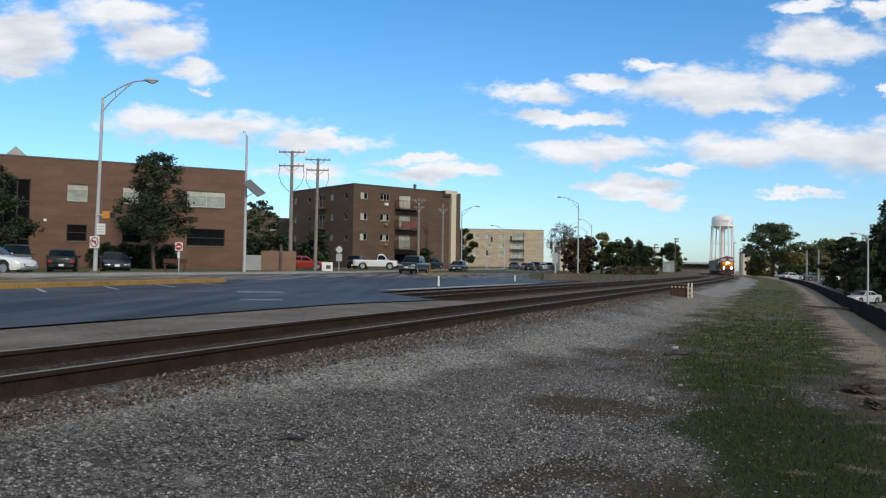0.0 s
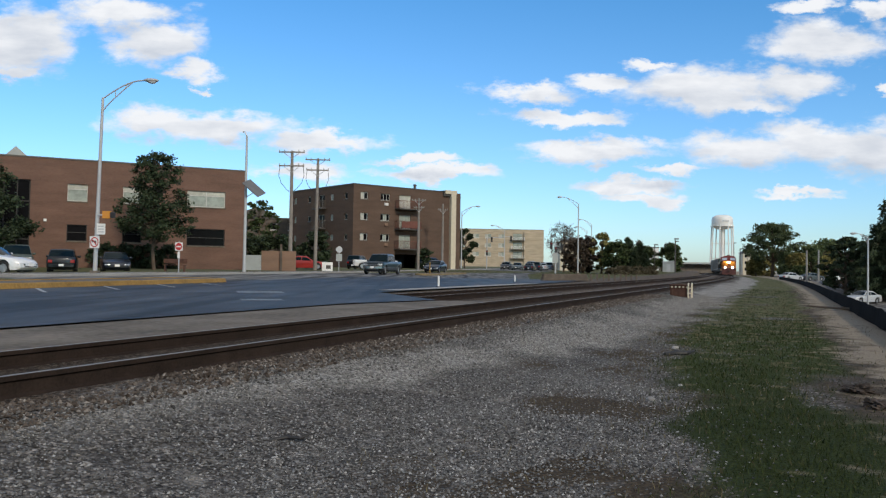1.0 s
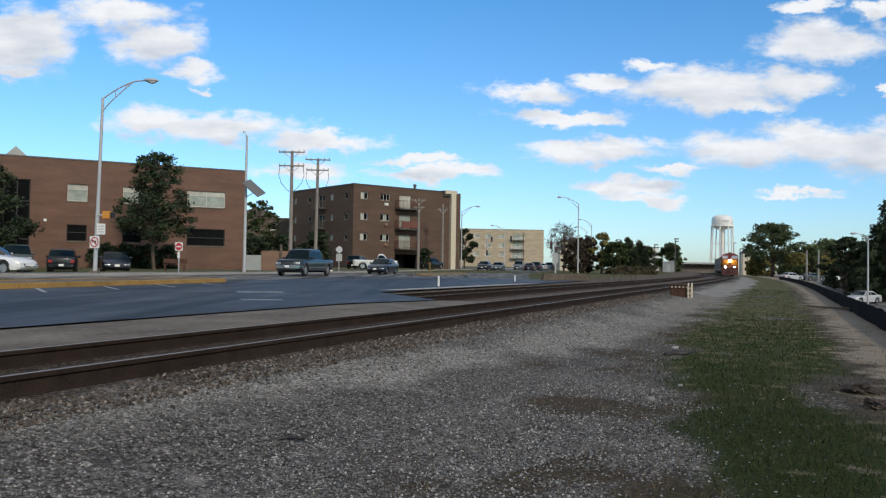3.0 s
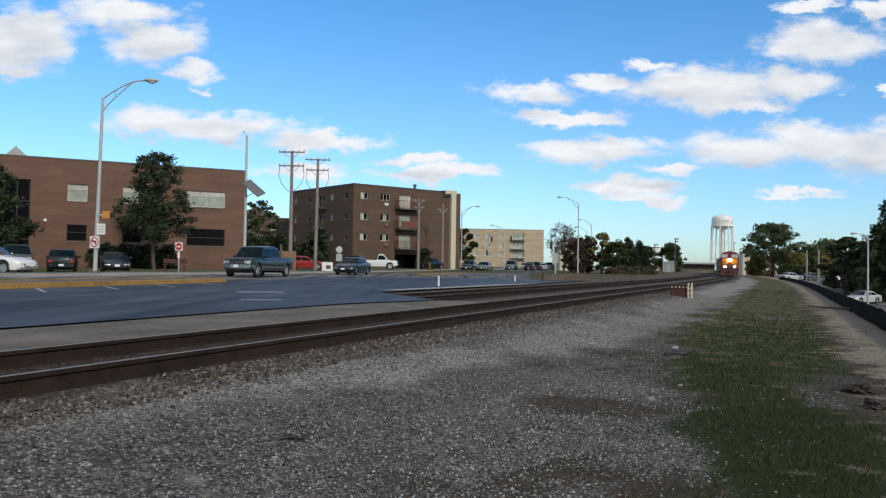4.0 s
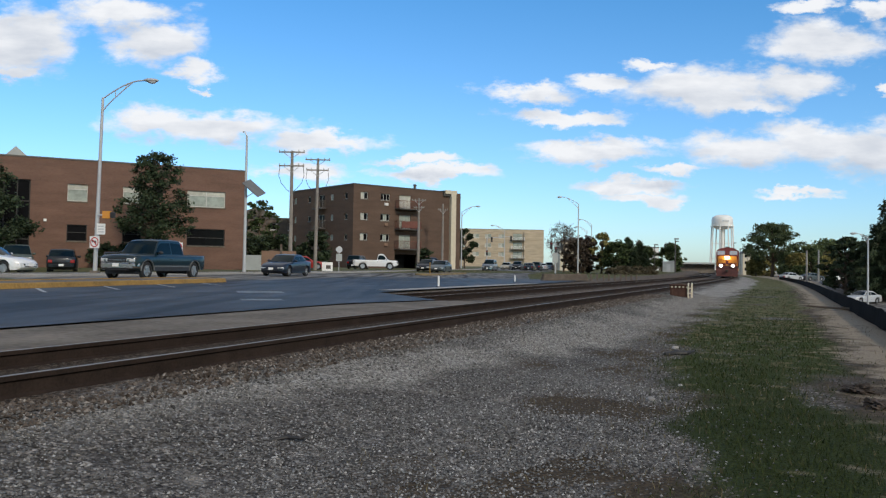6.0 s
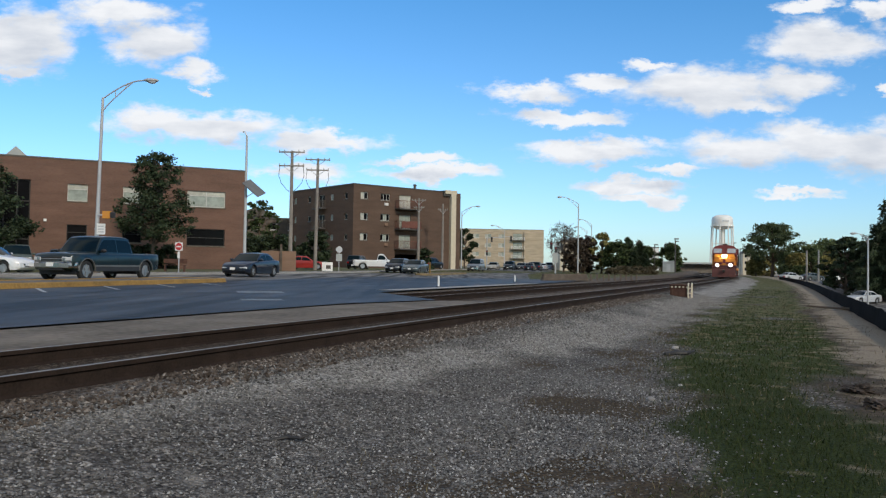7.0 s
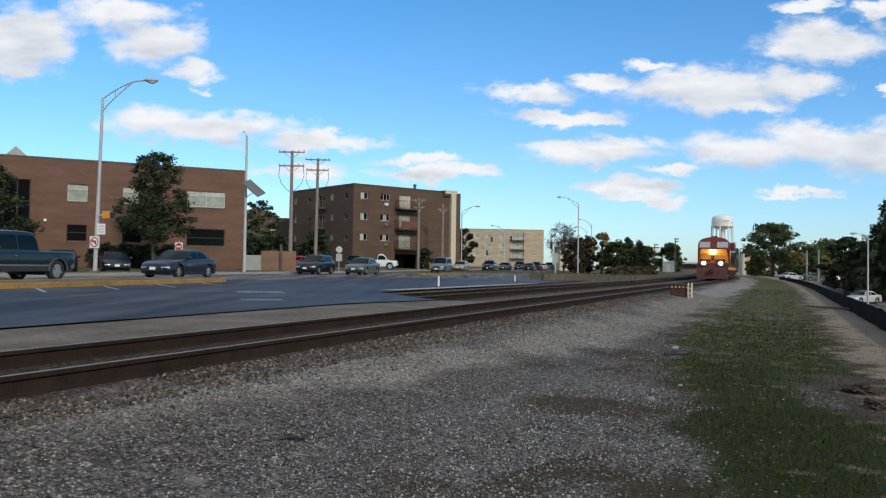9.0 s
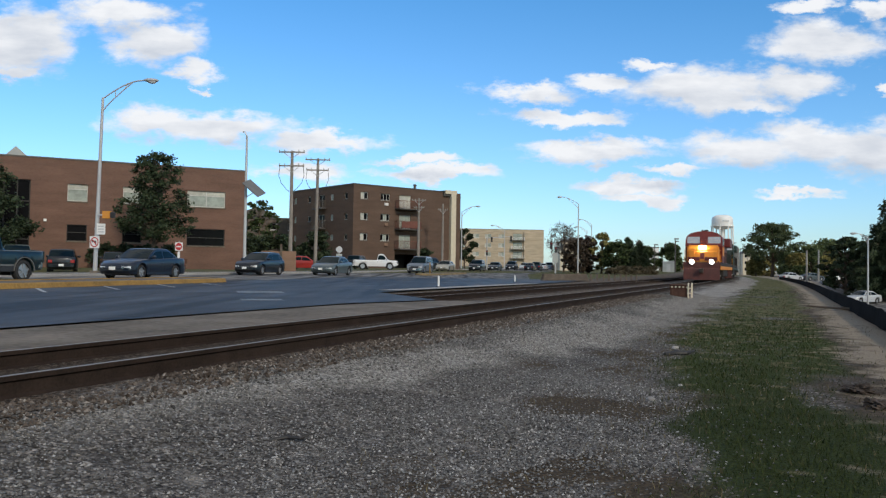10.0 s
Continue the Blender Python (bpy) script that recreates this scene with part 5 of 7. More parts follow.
for x in (0.33, 0.47):
    bm = new_bm()
    pts = [(x, -0.32, -0.05), (x, -0.32, 0.46), (x, -0.24, 0.58), (x, 0.15, 0.6), (x, 0.22, 0.48), (x, 0.22, -0.05)]
    path_tube(bm, pts, [0.03] * 6, 8)
    part("pipe_guard", bm, M["cream"], e, "pale painted bent pipe")
for z in (0.16, 0.38):
    part("crossbar", tube(new_bm(), (0.28, -0.32, z), (0.52, -0.32, z), 0.028, 0.028, 8), M["cream"], e)


# silt fence along the bank
def build_silt_fence():
    e = thing("silt_fence", pose(0, 0, 0), "black fabric silt fence on stakes along the bank", "fence")
    bm = new_bm()
    prev = None
    ys = spaced(4, 150, 0.7, 1.012)
    for i, y in enumerate(ys):
        v = 8.6 + 0.07 * noise.noise((y * 0.4, 0, 0))
        x = xc(y) + v / 0.919
        z = land_z(x, y)
        h = 0.5 + 0.05 * noise.noise((y * 0.9, 5, 0))
        row = [bm.verts.new(q) for q in ((x, y, z - 0.12), (x + 0.02, y, z + h), (x + 0.05, y, z + h), (x + 0.03, y, z - 0.12))]
        if prev:
            for k in range(4):
                bm.faces.new((prev[k], row[k], row[(k + 1) % 4], prev[(k + 1) % 4]))
        prev = row
    part("fabric", bm, M["fabric"], e)
    for y in np.arange(5, 120, 2.2):
        x = xc(y) + 8.68 / 0.919
        z = land_z(x, y)
        part("stake", box(new_bm(), x + 0.06, x + 0.1, y - 0.02, y + 0.02, z - 0.2, z + 0.46), M["timber"], e)


build_silt_fence()


# ---- trees and shrubs ----
def crown_mesh(rng, blobs, n, size):
    """Leaves as small folded blades, filling a number of lobed clumps."""
    verts, faces = [], []
    vols = np.array([r[0] * r[1] * r[2] for _, r in blobs]) ** 0.7
    counts = np.maximum(8, (n * vols / vols.sum()).astype(int))
    for (c, r), k in zip(blobs, counts):
        d = rng.normal(size=(k, 3))
        d /= np.linalg.norm(d, axis=1)[:, None]
        ph = rng.uniform(0, 6.28, 3)
        lobe = 1 + 0.28 * np.sin(3 * np.arctan2(d[:, 1], d[:, 0]) + ph[0]) * np.cos(2.5 * d[:, 2] + ph[1]) + 0.15 * np.sin(7 * d[:, 0] + ph[2])
        d *= (rng.uniform(0, 1, k) ** 0.42 * lobe * rng.uniform(0.82, 1.22, k))[:, None]
        p = np.array(c) + d * np.array(r)
        a = rng.normal(size=(k, 3))
        a[:, 2] *= 0.6
        a /= np.linalg.norm(a, axis=1)[:, None]
        b = np.cross(a, rng.normal(size=(k, 3)))
        b /= np.linalg.norm(b, axis=1)[:, None]
        s = size * rng.uniform(0.5, 1.4, k)[:, None]
        q = np.stack([p - a * s, p + b * s * 0.5, p + a * s, p - b * s * 0.5], 1)
        base = len(verts)
        verts.extend(q.reshape(-1, 3).tolist())
        faces.extend((base + 4 * i, base + 4 * i + 1, base + 4 * i + 2, base + 4 * i + 3) for i in range(k))
    return verts, faces


def tree(x, y, z, h, r, clear, leaf, label, seed, n=5000, size=0.2, name="tree", spread=11, trunk=0.16, squash=1.0, bare=False, flat=0.8, cone=False):
    rng = np.random.default_rng(seed)
    e = thing(name, pose(x, y, z), label, "tree" if name == "tree" else "shrub")
    ch = h - clear

    def wide_at(t):
        return 0.12 + 0.95 * min(1.0, t / 0.1) * (1 - t) ** 0.55 if cone else math.sin(math.pi * min(1, 0.16 + 0.8 * t)) ** 0.7

    big = (0.26, 0.42) if spread < 14 else (0.17, 0.33)
    blobs = []
    for i in range(spread):
        t = (i + 0.5) / spread
        a = i * 2.4 + rng.uniform(-0.5, 0.5)
        q = r * wide_at(t) * rng.uniform(0.3, 0.88)
        br = r * rng.uniform(*big) * (1.25 - 0.6 * t if cone else 1.0)
        zz = min(clear + ch * t, h - br * 0.7)
        blobs.append(((q * math.cos(a), q * math.sin(a) * squash, zz), (br, br * squash, br * flat)))
    for i in range(int(spread * 1.3)):
        a, t = rng.uniform(0, 6.28), rng.uniform(0.05, 0.97)
        br = r * rng.uniform(0.09, 0.2)
        q = r * wide_at(t) * rng.uniform(0.8, 1.12)
        blobs.append(((q * math.cos(a), q * math.sin(a) * squash, min(clear + ch * t, h - br)), (br, br, br * flat)))
    if clear > 0.2 or bare:
        bm = new_bm()
        top = (0.1 * r * rng.uniform(-1, 1), 0, clear + ch * (0.9 if cone else 0.7))
        pts = [(0, 0, -0.4), (0.02 * h * rng.uniform(-1, 1), 0, clear * 0.6), (0.05, 0, clear + ch * 0.25), top]
        path_tube(bm, pts, [trunk * 1.3, trunk, trunk * 0.7, trunk * 0.15], 9)
        for c, br in blobs[:int(spread * 1.6)]:
            s = (pts[2][0] * 0.6, 0, max(clear * 0.75, min(c[2] - 0.4 * r, clear + ch * (0.8 if cone else 0.5))))
            m1 = ((s[0] + c[0]) / 2, (s[1] + c[1]) / 2, (s[2] + c[2]) / 2 + 0.1 * r)
            path_tube(bm, [s, m1, c], [trunk * 0.4, trunk * 0.25, trunk * 0.08], 6)
            if bare:
                for _ in range(15):
                    d = Vector(rng.normal(size=3)).normalized()
                    tip = Vector(c) + d * br[0] * 1.2
                    tube(bm, c, tip, trunk * 0.1, 0.012, 4)
                    for _ in range(3):
                        tube(bm, tip - d * br[0] * 0.5, tip + Vector(rng.normal(size=3)) * br[0] * 0.4, 0.02, 0.01, 4)
        part("trunk", bm, M["bark"], e)
    if n:
        v, f = crown_mesh(rng, blobs, n, size)
        raw("crown", v, f, M[leaf], e)
    return e


def spruce(x, y, z, h, r, label, seed, n=34000):
    """Conifer with whorls of boughs that dip and lift at the tips, uneven in reach."""
    rng = np.random.default_rng(seed)
    e = thing("spruce_tree", pose(x, y, z), label, "tree")
    bm = tube(new_bm(), (0, 0, -0.4), (0, 0, h * 0.97), 0.24, 0.03, 9)
    verts, faces = [], []
    tiers = 26
    for i in range(tiers):
        t = i / (tiers - 1)
        z0 = 0.9 + (h - 1.1) * t
        reach = r * (1 - t) ** 0.75 + 0.25
        for k in range(8 if t < 0.8 else 5):
            a = k * 0.785 + i * 0.5 + rng.uniform(-0.3, 0.3)
            ln = reach * rng.uniform(0.6, 1.15)
            tip = Vector((math.cos(a) * ln, math.sin(a) * ln, z0 - 0.16 * ln + rng.uniform(-0.1, 0.25)))
            tube(bm, (0, 0, z0), tip, 0.03, 0.008, 5)
            m = max(10, int(n * ln / (tiers * 4.4 * r)))
            u = rng.uniform(0.12, 1.05, m)
            side = rng.normal(size=m) * 0.2 * ln * (1.1 - u)
            drop = -rng.uniform(-0.1, 0.62, m) * (0.4 + 0.6 * u)
            p = np.stack([tip.x * u - math.sin(a) * side, tip.y * u + math.cos(a) * side, z0 + (tip.z - z0) * u + drop + 0.14 * u * u], -1)
            d = rng.normal(size=(m, 3)) * 0.5 + np.array([math.cos(a), math.sin(a), -0.35])
            d /= np.linalg.norm(d, axis=1)[:, None]
            o = np.cross(d, rng.normal(size=(m, 3)))
            o /= np.linalg.norm(o, axis=1)[:, None]
            s = rng.uniform(0.1, 0.26, m)[:, None]
            q = np.stack([p - d * s, p + o * s * 0.28, p + d * s, p - o * s * 0.28], 1)
            base = len(verts)
            verts.extend(q.reshape(-1, 3).tolist())
            faces.extend((base + 4 * j, base + 4 * j + 1, base + 4 * j + 2, base + 4 * j + 3) for j in range(m))
    part("trunk", bm, M["bark"], e)
    raw("crown", verts, faces, M["leaf_dark"], e)
    return e


tree(-22.6, 62, 0.3, 9.3, 2.9, 2.5, "leaf_dark", "young green street tree before the brick office", 1, 12000, 0.12, trunk=0.13, spread=40, flat=0.6, cone=True)
tree(-34.4, 58, 0.3, 8.0, 3.7, 0.6, "leaf_dark", "dark green tree beside the office entrance", 2, 19000, 0.13, spread=24, flat=0.7)
for i, x in enumerate((-28.4, -26.9, -25.2, -23.6)):
    tree(x, 66.5 + i * 0.4, 0.3, 2.1, 1.25, 0.0, "leaf_dark", "clipped dark green shrub against the brick wall", 20 + i, 3000, 0.13, "shrub", 7)
tree(-28.0, 120, 0.4, 10.2, 2.9, 3.2, "leaf", "tall thin-crowned tree behind the wall", 3, 3600, 0.2, spread=20, flat=0.6)
tree(-22.0, 90, 0.4, 3.6, 2.4, 0.0, "leaf_dark", "dark bushes behind the enclosure wall", 4, 4000, 0.2, "shrub", 9)
tree(-18.5, 88, 0.4, 3.8, 2.6, 0.0, "leaf_dark", "dark bushes behind the enclosure wall", 5, 4000, 0.2, "shrub", 9)
tree(-14.5, 92, 0.4, 4.4, 2.2, 0.0, "leaf_dark", "dark bush beside the apartments", 6, 3500, 0.2, "shrub", 9)
tree(4.2, 150, 0.5, 7.6, 2.0, 1.6, "leaf_dark", "small dark green street tree", 7, 4500, 0.22)
tree(-2.5, 112, 0.4, 3.0, 1.4, 0.0, "leaf_dark", "low dark bush near the apartments", 8, 1800, 0.2, "shrub", 7)
tree(21.4, 140, 0.5, 8.3, 3.0, 3.0, "leaf_brown", "almost leafless grey street tree", 9, 300, 0.15, bare=True, spread=16)
tree(22.6, 127, 0.3, 5.7, 2.9, 0.5, "leaf_brown", "tree with dark reddish foliage", 10, 6500, 0.22, spread=14)
tree(20.6, 124, 0.3, 5.0, 2.2, 0.3, "leaf_brown", "tree with dark reddish foliage", 11, 5500, 0.2, spread=16)
tree(25.3, 126, 0.3, 6.3, 2.0, 0.4, "leaf_yellow", "roadside tree turning yellow-green", 12, 5200, 0.2, spread=16)
tree(27.2, 123, 0.3, 4.9, 2.3, 0.3, "leaf", "leafy green roadside tree in the distance", 13, 7000, 0.2, spread=16)
spruce(29.4, 126, 0.2, 5.9, 2.5, "dense dark green roadside conifer", 14, 22000)
spruce(31.7, 128, 0.2, 5.5, 2.2, "dense dark green roadside conifer", 15, 20000)
for i in range(9):
    tree(25.0 + i * 1.0, 116 + i * 1.2, 0.0, 1.0 + 0.25 * (i % 3), 1.3, 0.0, "leaf_straw", "tall dry brown brush beside the railway", 140 + i, 1800, 0.12, "shrub", 7)
tree(50.0, 196, 0.2, 6.4, 3.2, 0.0, "leaf", "rounded green bush tree beside the relay hut", 16, 5000, 0.3, "shrub", 12)
tree(56.5, 196, 0.2, 7.2, 3.4, 0.3, "leaf", "rounded green tree behind the relay hut", 17, 5500, 0.3, spread=13)
tree(91.6, 220, -0.3, 14.9, 7.6, 4.6, "leaf_far", "large spreading green tree beyond the railway bend", 18, 15000, 0.27, spread=34, flat=0.62, trunk=0.42)
for i, (x, y, h, r) in enumerate(((101, 250, 6.0, 4.5), (108, 254, 8.5, 5.5), (116, 258, 8.0, 5.5), (126, 264, 9.0, 6), (136, 270, 9.0, 6))):
    tree(x, y, -0.6, h, r, 0.2, "leaf_mid" if i % 2 else "leaf_yellow", "bushy tree closing the view beyond the bend", 160 + i, 4200, 0.36, spread=15)
for i, (x, y, h, r, lf) in enumerate(((89.5, 226, 6.0, 2.6, "leaf_yellow"), (95.0, 212, 6.5, 3.2, "leaf_yellow"), (99.5, 214, 9.0, 4.2, "leaf_mid"), (107, 222, 11.0, 5.0, "leaf_mid"),
                                         (98, 200, 6.0, 3.2, "leaf_yellow"), (113, 230, 9.0, 5.0, "leaf_yellow"), (104, 236, 6.0, 4, "leaf_mid"), (119, 245, 11.0, 5.5, "leaf_mid"), (92, 205, 3.0, 2.6, "leaf"))):
    tree(x, y, -0.6, h, r, 0.6, lf, "leafy roadside tree in early autumn colour" if lf == "leaf_yellow" else "leafy green roadside tree in the distance", 30 + i, 3800, 0.34, spread=12)
for i, (x, y, h, r) in enumerate(((56.2, 103, 7.6, 3.0), (54.0, 106, 7.8, 2.8), (60.5, 112, 7.4, 3.2), (66, 112, 9.0, 4.0), (74, 125, 8, 4.5), (63.5, 122, 5.6, 3.0))):
    tree(x, y, low_z(x, y), h, r, 0.6, "leaf_dark", "dense dark evergreen tree beside the lower road", 50 + i, 11000, 0.2, spread=22, flat=0.5, trunk=0.22)
for i, (x, y, h, r) in enumerate(((54.2, 97, 12.3, 4.2), (60.5, 100, 13.4, 4.6), (64.5, 108, 12.0, 4.2))):
    spruce(x, y, low_z(x, y), h, r, "tall dark spruce with ragged boughs beside the lower road", 70 + i)
for i in range(4, 26):
    rng = random.Random(i)
    x, y = 130 + i * 21 + rng.uniform(-6, 6), 420 - i * 8
    tree(x, y, -0.6, rng.uniform(9, 14), rng.uniform(6, 8), 0.4, "leaf_far", "green tree in the distant belt of trees", 80 + i, 1200, 0.9, spread=9)
for i in range(13):
    rng = random.Random(100 + i)
    x, y = -260 + i * 24 + rng.uniform(-6, 6), 330 + rng.uniform(-15, 30)
    tree(x, y, 0.6, rng.uniform(8, 11), rng.uniform(6, 8), 0.4, "leaf_far", "green tree in the distant belt of trees", 120 + i, 1200, 0.9, spread=9)


# ---- vehicles ----
def paint(name, c, coat=0.6, rough=0.3, metal=0.1):
    return mat(name, c, rough, metal, 0.12, 0.8, 8, 0.0, coat=coat)


PAINT = {
    "teal": paint("dark_teal_paint", (0.003, 0.014, 0.018)), "navy": paint("dark_blue_paint", (0.005, 0.010, 0.022)),
    "black": paint("black_blue_paint", (0.004, 0.006, 0.010)), "grey": paint("grey_green_paint", (0.07, 0.09, 0.095)),
    "steel": paint("steel_blue_paint", (0.13, 0.16, 0.20)), "tan": paint("champagne_paint", (0.36, 0.34, 0.29)),
    "white": paint("white_car_paint", (0.75, 0.76, 0.77), 1.0, 0.4, 0.0), "silver": paint("silver_car_paint", (0.5, 0.52, 0.54)),
    "red": paint("red_car_paint", (0.35, 0.025, 0.02)), "green": paint("dull_green_paint", (0.06, 0.085, 0.075)), "blue": paint("violet_blue_paint", (0.05, 0.06, 0.25)),
}


def pane_box(bm, quad, u0, u1, v0, v1, out=0.008, t=0.006):
    """A thin pane on a four-cornered face (bottom left, bottom right, top right, top left)."""
    a, b, c, d = (Vector(q) for q in quad)

    def at(u, v):
        return (a * (1 - u) + b * u) * (1 - v) + (d * (1 - u) + c * u) * v

    nrm = (b - a).cross(d - a).normalized()
    lo = [bm.verts.new(at(u, v) + nrm * (out - t)) for u, v in ((u0, v0), (u1, v0), (u1, v1), (u0, v1))]
    hi = [bm.verts.new(at(u, v) + nrm * out) for u, v in ((u0, v0), (u1, v0), (u1, v1), (u0, v1))]
    bm.faces.new(hi), bm.faces.new(lo[::-1])
    for i in range(4):
        j = (i + 1) % 4
        bm.faces.new((lo[i], lo[j], hi[j], hi[i]))
    return bm


WHEELS, RADIUS = {}, {}


def wheel_meshes(R, spokes=5, wide=0.22):
    key = (R, spokes)
    if key in WHEELS:
        return WHEELS[key]
    bm = new_bm()
    prof = [(R * 0.66, -wide / 2), (R * 0.9, -wide / 2), (R * 0.97, -wide * 0.4), (R, -wide * 0.25), (R, wide * 0.25), (R * 0.97, wide * 0.4), (R * 0.9, wide / 2), (R * 0.66, wide / 2)]
    seg, rings = 24, []
    for i in range(seg):
        a = 2 * math.pi * i / seg
        rings.append([bm.verts.new((r * math.cos(a), y, r * math.sin(a))) for r, y in prof])
    for i in range(seg):
        p, q = rings[i], rings[(i + 1) % seg]
        for k in range(len(prof)):
            bm.faces.new((p[k], q[k], q[(k + 1) % len(prof)], p[(k + 1) % len(prof)]))
    bmesh.ops.recalc_face_normals(bm, faces=bm.faces)
    t = bpy.data.meshes.new("wheel")
    bm.to_mesh(t), bm.free()
    t.materials.append(M["rubber"])
    bm = new_bm()
    for s in (-1, 1):
        y = s * wide * 0.36
        tube(bm, (0, y - 0.02, 0), (0, y + 0.02, 0), R * 0.18, R * 0.18, 12)
        for i in range(spokes):
            a = 2 * math.pi * i / spokes
            r = bmesh.ops.create_cube(bm, size=1)
            bmesh.ops.transform(bm, verts=r["verts"], matrix=Matrix.Rotation(a, 4, "Y") @ Matrix.Translation((R * 0.4, y, 0)) @ Matrix.Diagonal((R * 0.55, 0.03, R * 0.2, 1)))
    r = bmesh.ops.create_cone(bm, cap_ends=True, segments=20, radius1=R * 0.655, radius2=R * 0.655, depth=wide * 0.5, matrix=Matrix.Rotation(radians(90), 4, "X"))
    bmesh.ops.recalc_face_normals(bm, faces=bm.faces)
    d = bpy.data.meshes.new("rim")
    bm.to_mesh(d), bm.free()
    d.materials.append(M["alloy"])
    WHEELS[key] = (t, d)
    return t, d


def rounded(points, times=3):
    """A line with its inner corners cut round."""
    p = [Vector((a, b)) for a, b in points]
    for _ in range(times):
        q = [p[0]]
        for a, b in zip(p, p[1:]):
            q += [a * 0.75 + b * 0.25, a * 0.25 + b * 0.75]
        p = q + [p[-1]]
    return [v.x for v in p], [v.y for v in p]


def skin(bm, at, us, vs, proud, deep):
    """A curved plate over the surface at(u, v), with an edge all round."""
    def pt(u, v, d):
        p, h = Vector(at(u, v)), 1e-3
        nrm = (Vector(at(u + h, v)) - Vector(at(u - h, v))).cross(Vector(at(u, v + h)) - Vector(at(u, v - h)))
        nrm = nrm.normalized() if nrm.length > 1e-12 else Vector((0, 0, 1))
        if nrm.dot(Vector((p.x * 0.25, p.y, p.z - 0.7))) < 0:
            nrm = -nrm
        return bm.verts.new(p + nrm * d)

    hi = [[pt(u, v, proud) for v in vs] for u in us]
    lo = [[pt(u, v, proud - deep) for v in vs] for u in us]
    for i in range(len(us) - 1):
        for k in range(len(vs) - 1):
            bm.faces.new((hi[i][k], hi[i + 1][k], hi[i + 1][k + 1], hi[i][k + 1]))
            bm.faces.new((lo[i][k], lo[i][k + 1], lo[i + 1][k + 1], lo[i + 1][k]))
    rim = [(i, 0) for i in range(len(us))] + [(len(us) - 1, k) for k in range(1, len(vs))] + [(i, len(vs) - 1) for i in range(len(us) - 2, -1, -1)] + [(0, k) for k in range(len(vs) - 2, 0, -1)]
    for (a, b), (c, d) in zip(rim, rim[1:] + rim[:1]):
        bm.faces.new((hi[a][b], hi[c][d], lo[c][d], lo[a][b]))
    return bm


def vehicle(name, m, label, colour, L, W, H, top, cabin, wheels, R, base=0.22, bed=None, category="car", chrome=False, group="", trim=None, split=(0.5,)):
    """top: (x, z) line of bonnet, waist and boot. cabin: x of waist rear, roof rear, roof front, waist front, and waist height. +x is forward."""
    e = thing(name, m, label, category, group)
    pm = PAINT[colour]
    tx, tz = [p[0] for p in top], [p[1] for p in top]
    W2 = W / 2
    taper = {1: 0.12 if chrome else 0.2, -1: 0.05 if bed else 0.15}
    END = 0.55

    def plan_w(x):
        q = max(0.0, (abs(x) - (L / 2 - END)) / END)
        return W2 * (1 - taper[1 if x > 0 else -1] * q ** 2.4)

    def bow(x, y):
        """Ends bow outwards in plan."""
        q = max(0.0, (abs(x) - (L / 2 - 1.0)) / 1.0)
        return x - math.copysign(0.13 * q * q * (y / W2) ** 2, x)

    bm, rings = new_bm(), []
    xs = set(np.linspace(-L / 2, L / 2, 44)) | {s * (L / 2 - d) for s in (-1, 1) for d in (0.015, 0.04, 0.08)}
    for c in wheels:
        xs |= set(c + np.linspace(-1.2, 1.2, 17) * R)
    if bed:
        xs |= {bed[0], bed[0] + 0.01, bed[1] - 0.01, bed[1]}
    for x in sorted(xs):
        if abs(x) > L / 2 + 1e-6:
            continue
        q = max(0.0, (abs(x) - (L / 2 - 0.25)) / 0.25)
        zt = float(np.interp(x, tx, tz)) - (0.0 if bed and x < 0 else 0.09 * q ** 4)
        w = plan_w(x) - (0.05 * q ** 6)
        zb = base + 0.12 * q * q
        for c in wheels:
            if abs(x - c) < R * 1.19:
                zb = max(zb, R + math.sqrt((R * 1.19) ** 2 - (x - c) ** 2))
        zb = min(zb, zt - 0.14)
        in_bed = bed and bed[0] + 0.005 < x < bed[1] - 0.005
        zm = max(zb + 0.05, base + (zt - base) * 0.42)
        hip = min(max(zt - 0.16, zm + 0.03), zt - 0.09)
        flare = 0.018 * max(0.0, *[1 - abs(x - c) / (R * 1.5) for c in wheels])
        half = [(w * 0.92, zb), (w * 0.975 + flare, zb + 0.02), (w + flare, min(zm, hip - 0.02)), (w * 0.997, hip), (w * 0.975, zt - 0.05), (w * 0.935, zt - 0.008)]
        half += [(w * 0.9, zt), (w * 0.885, bed[2]), (0.0, bed[2])] if in_bed else [(w * 0.8, zt + 0.012), (w * 0.42, zt + 0.035), (0.0, zt + 0.042)]
        pts = half + [(-y, z) for y, z in half[:-1]][::-1]
        rings.append([bm.verts.new((bow(x, y), y, z)) for y, z in pts])
    k = len(rings[0])
    for a, b in zip(rings, rings[1:]):
        for i in range(k):
            bm.faces.new((a[i], a[(i + 1) % k], b[(i + 1) % k], b[i]))
    bm.faces.new(rings[0][::-1]), bm.faces.new(rings[-1])
    part("body", bm, pm, e, smooth=42)

    # greenhouse: a rounded roof line over sides that lean in
    xb1, xt1, xt0, xb0, zb = cabin
    zb -= 0.03
    steep = xt1 - xb1 < 0.3
    line = [(xb1, zb), (xt1 - 0.02, H - 0.06), (xt1 + 0.25, H - 0.005), ((xt0 + xt1) / 2, H), (xt0 - 0.15, H - 0.02), (xt0 + 0.06, H - 0.085), (xb0, zb)]
    rx, rz = rounded(line, 3)
    wb, wt = W2 * 0.945, W2 * 0.765

    def roof(x):
        return float(np.interp(x, rx, rz))

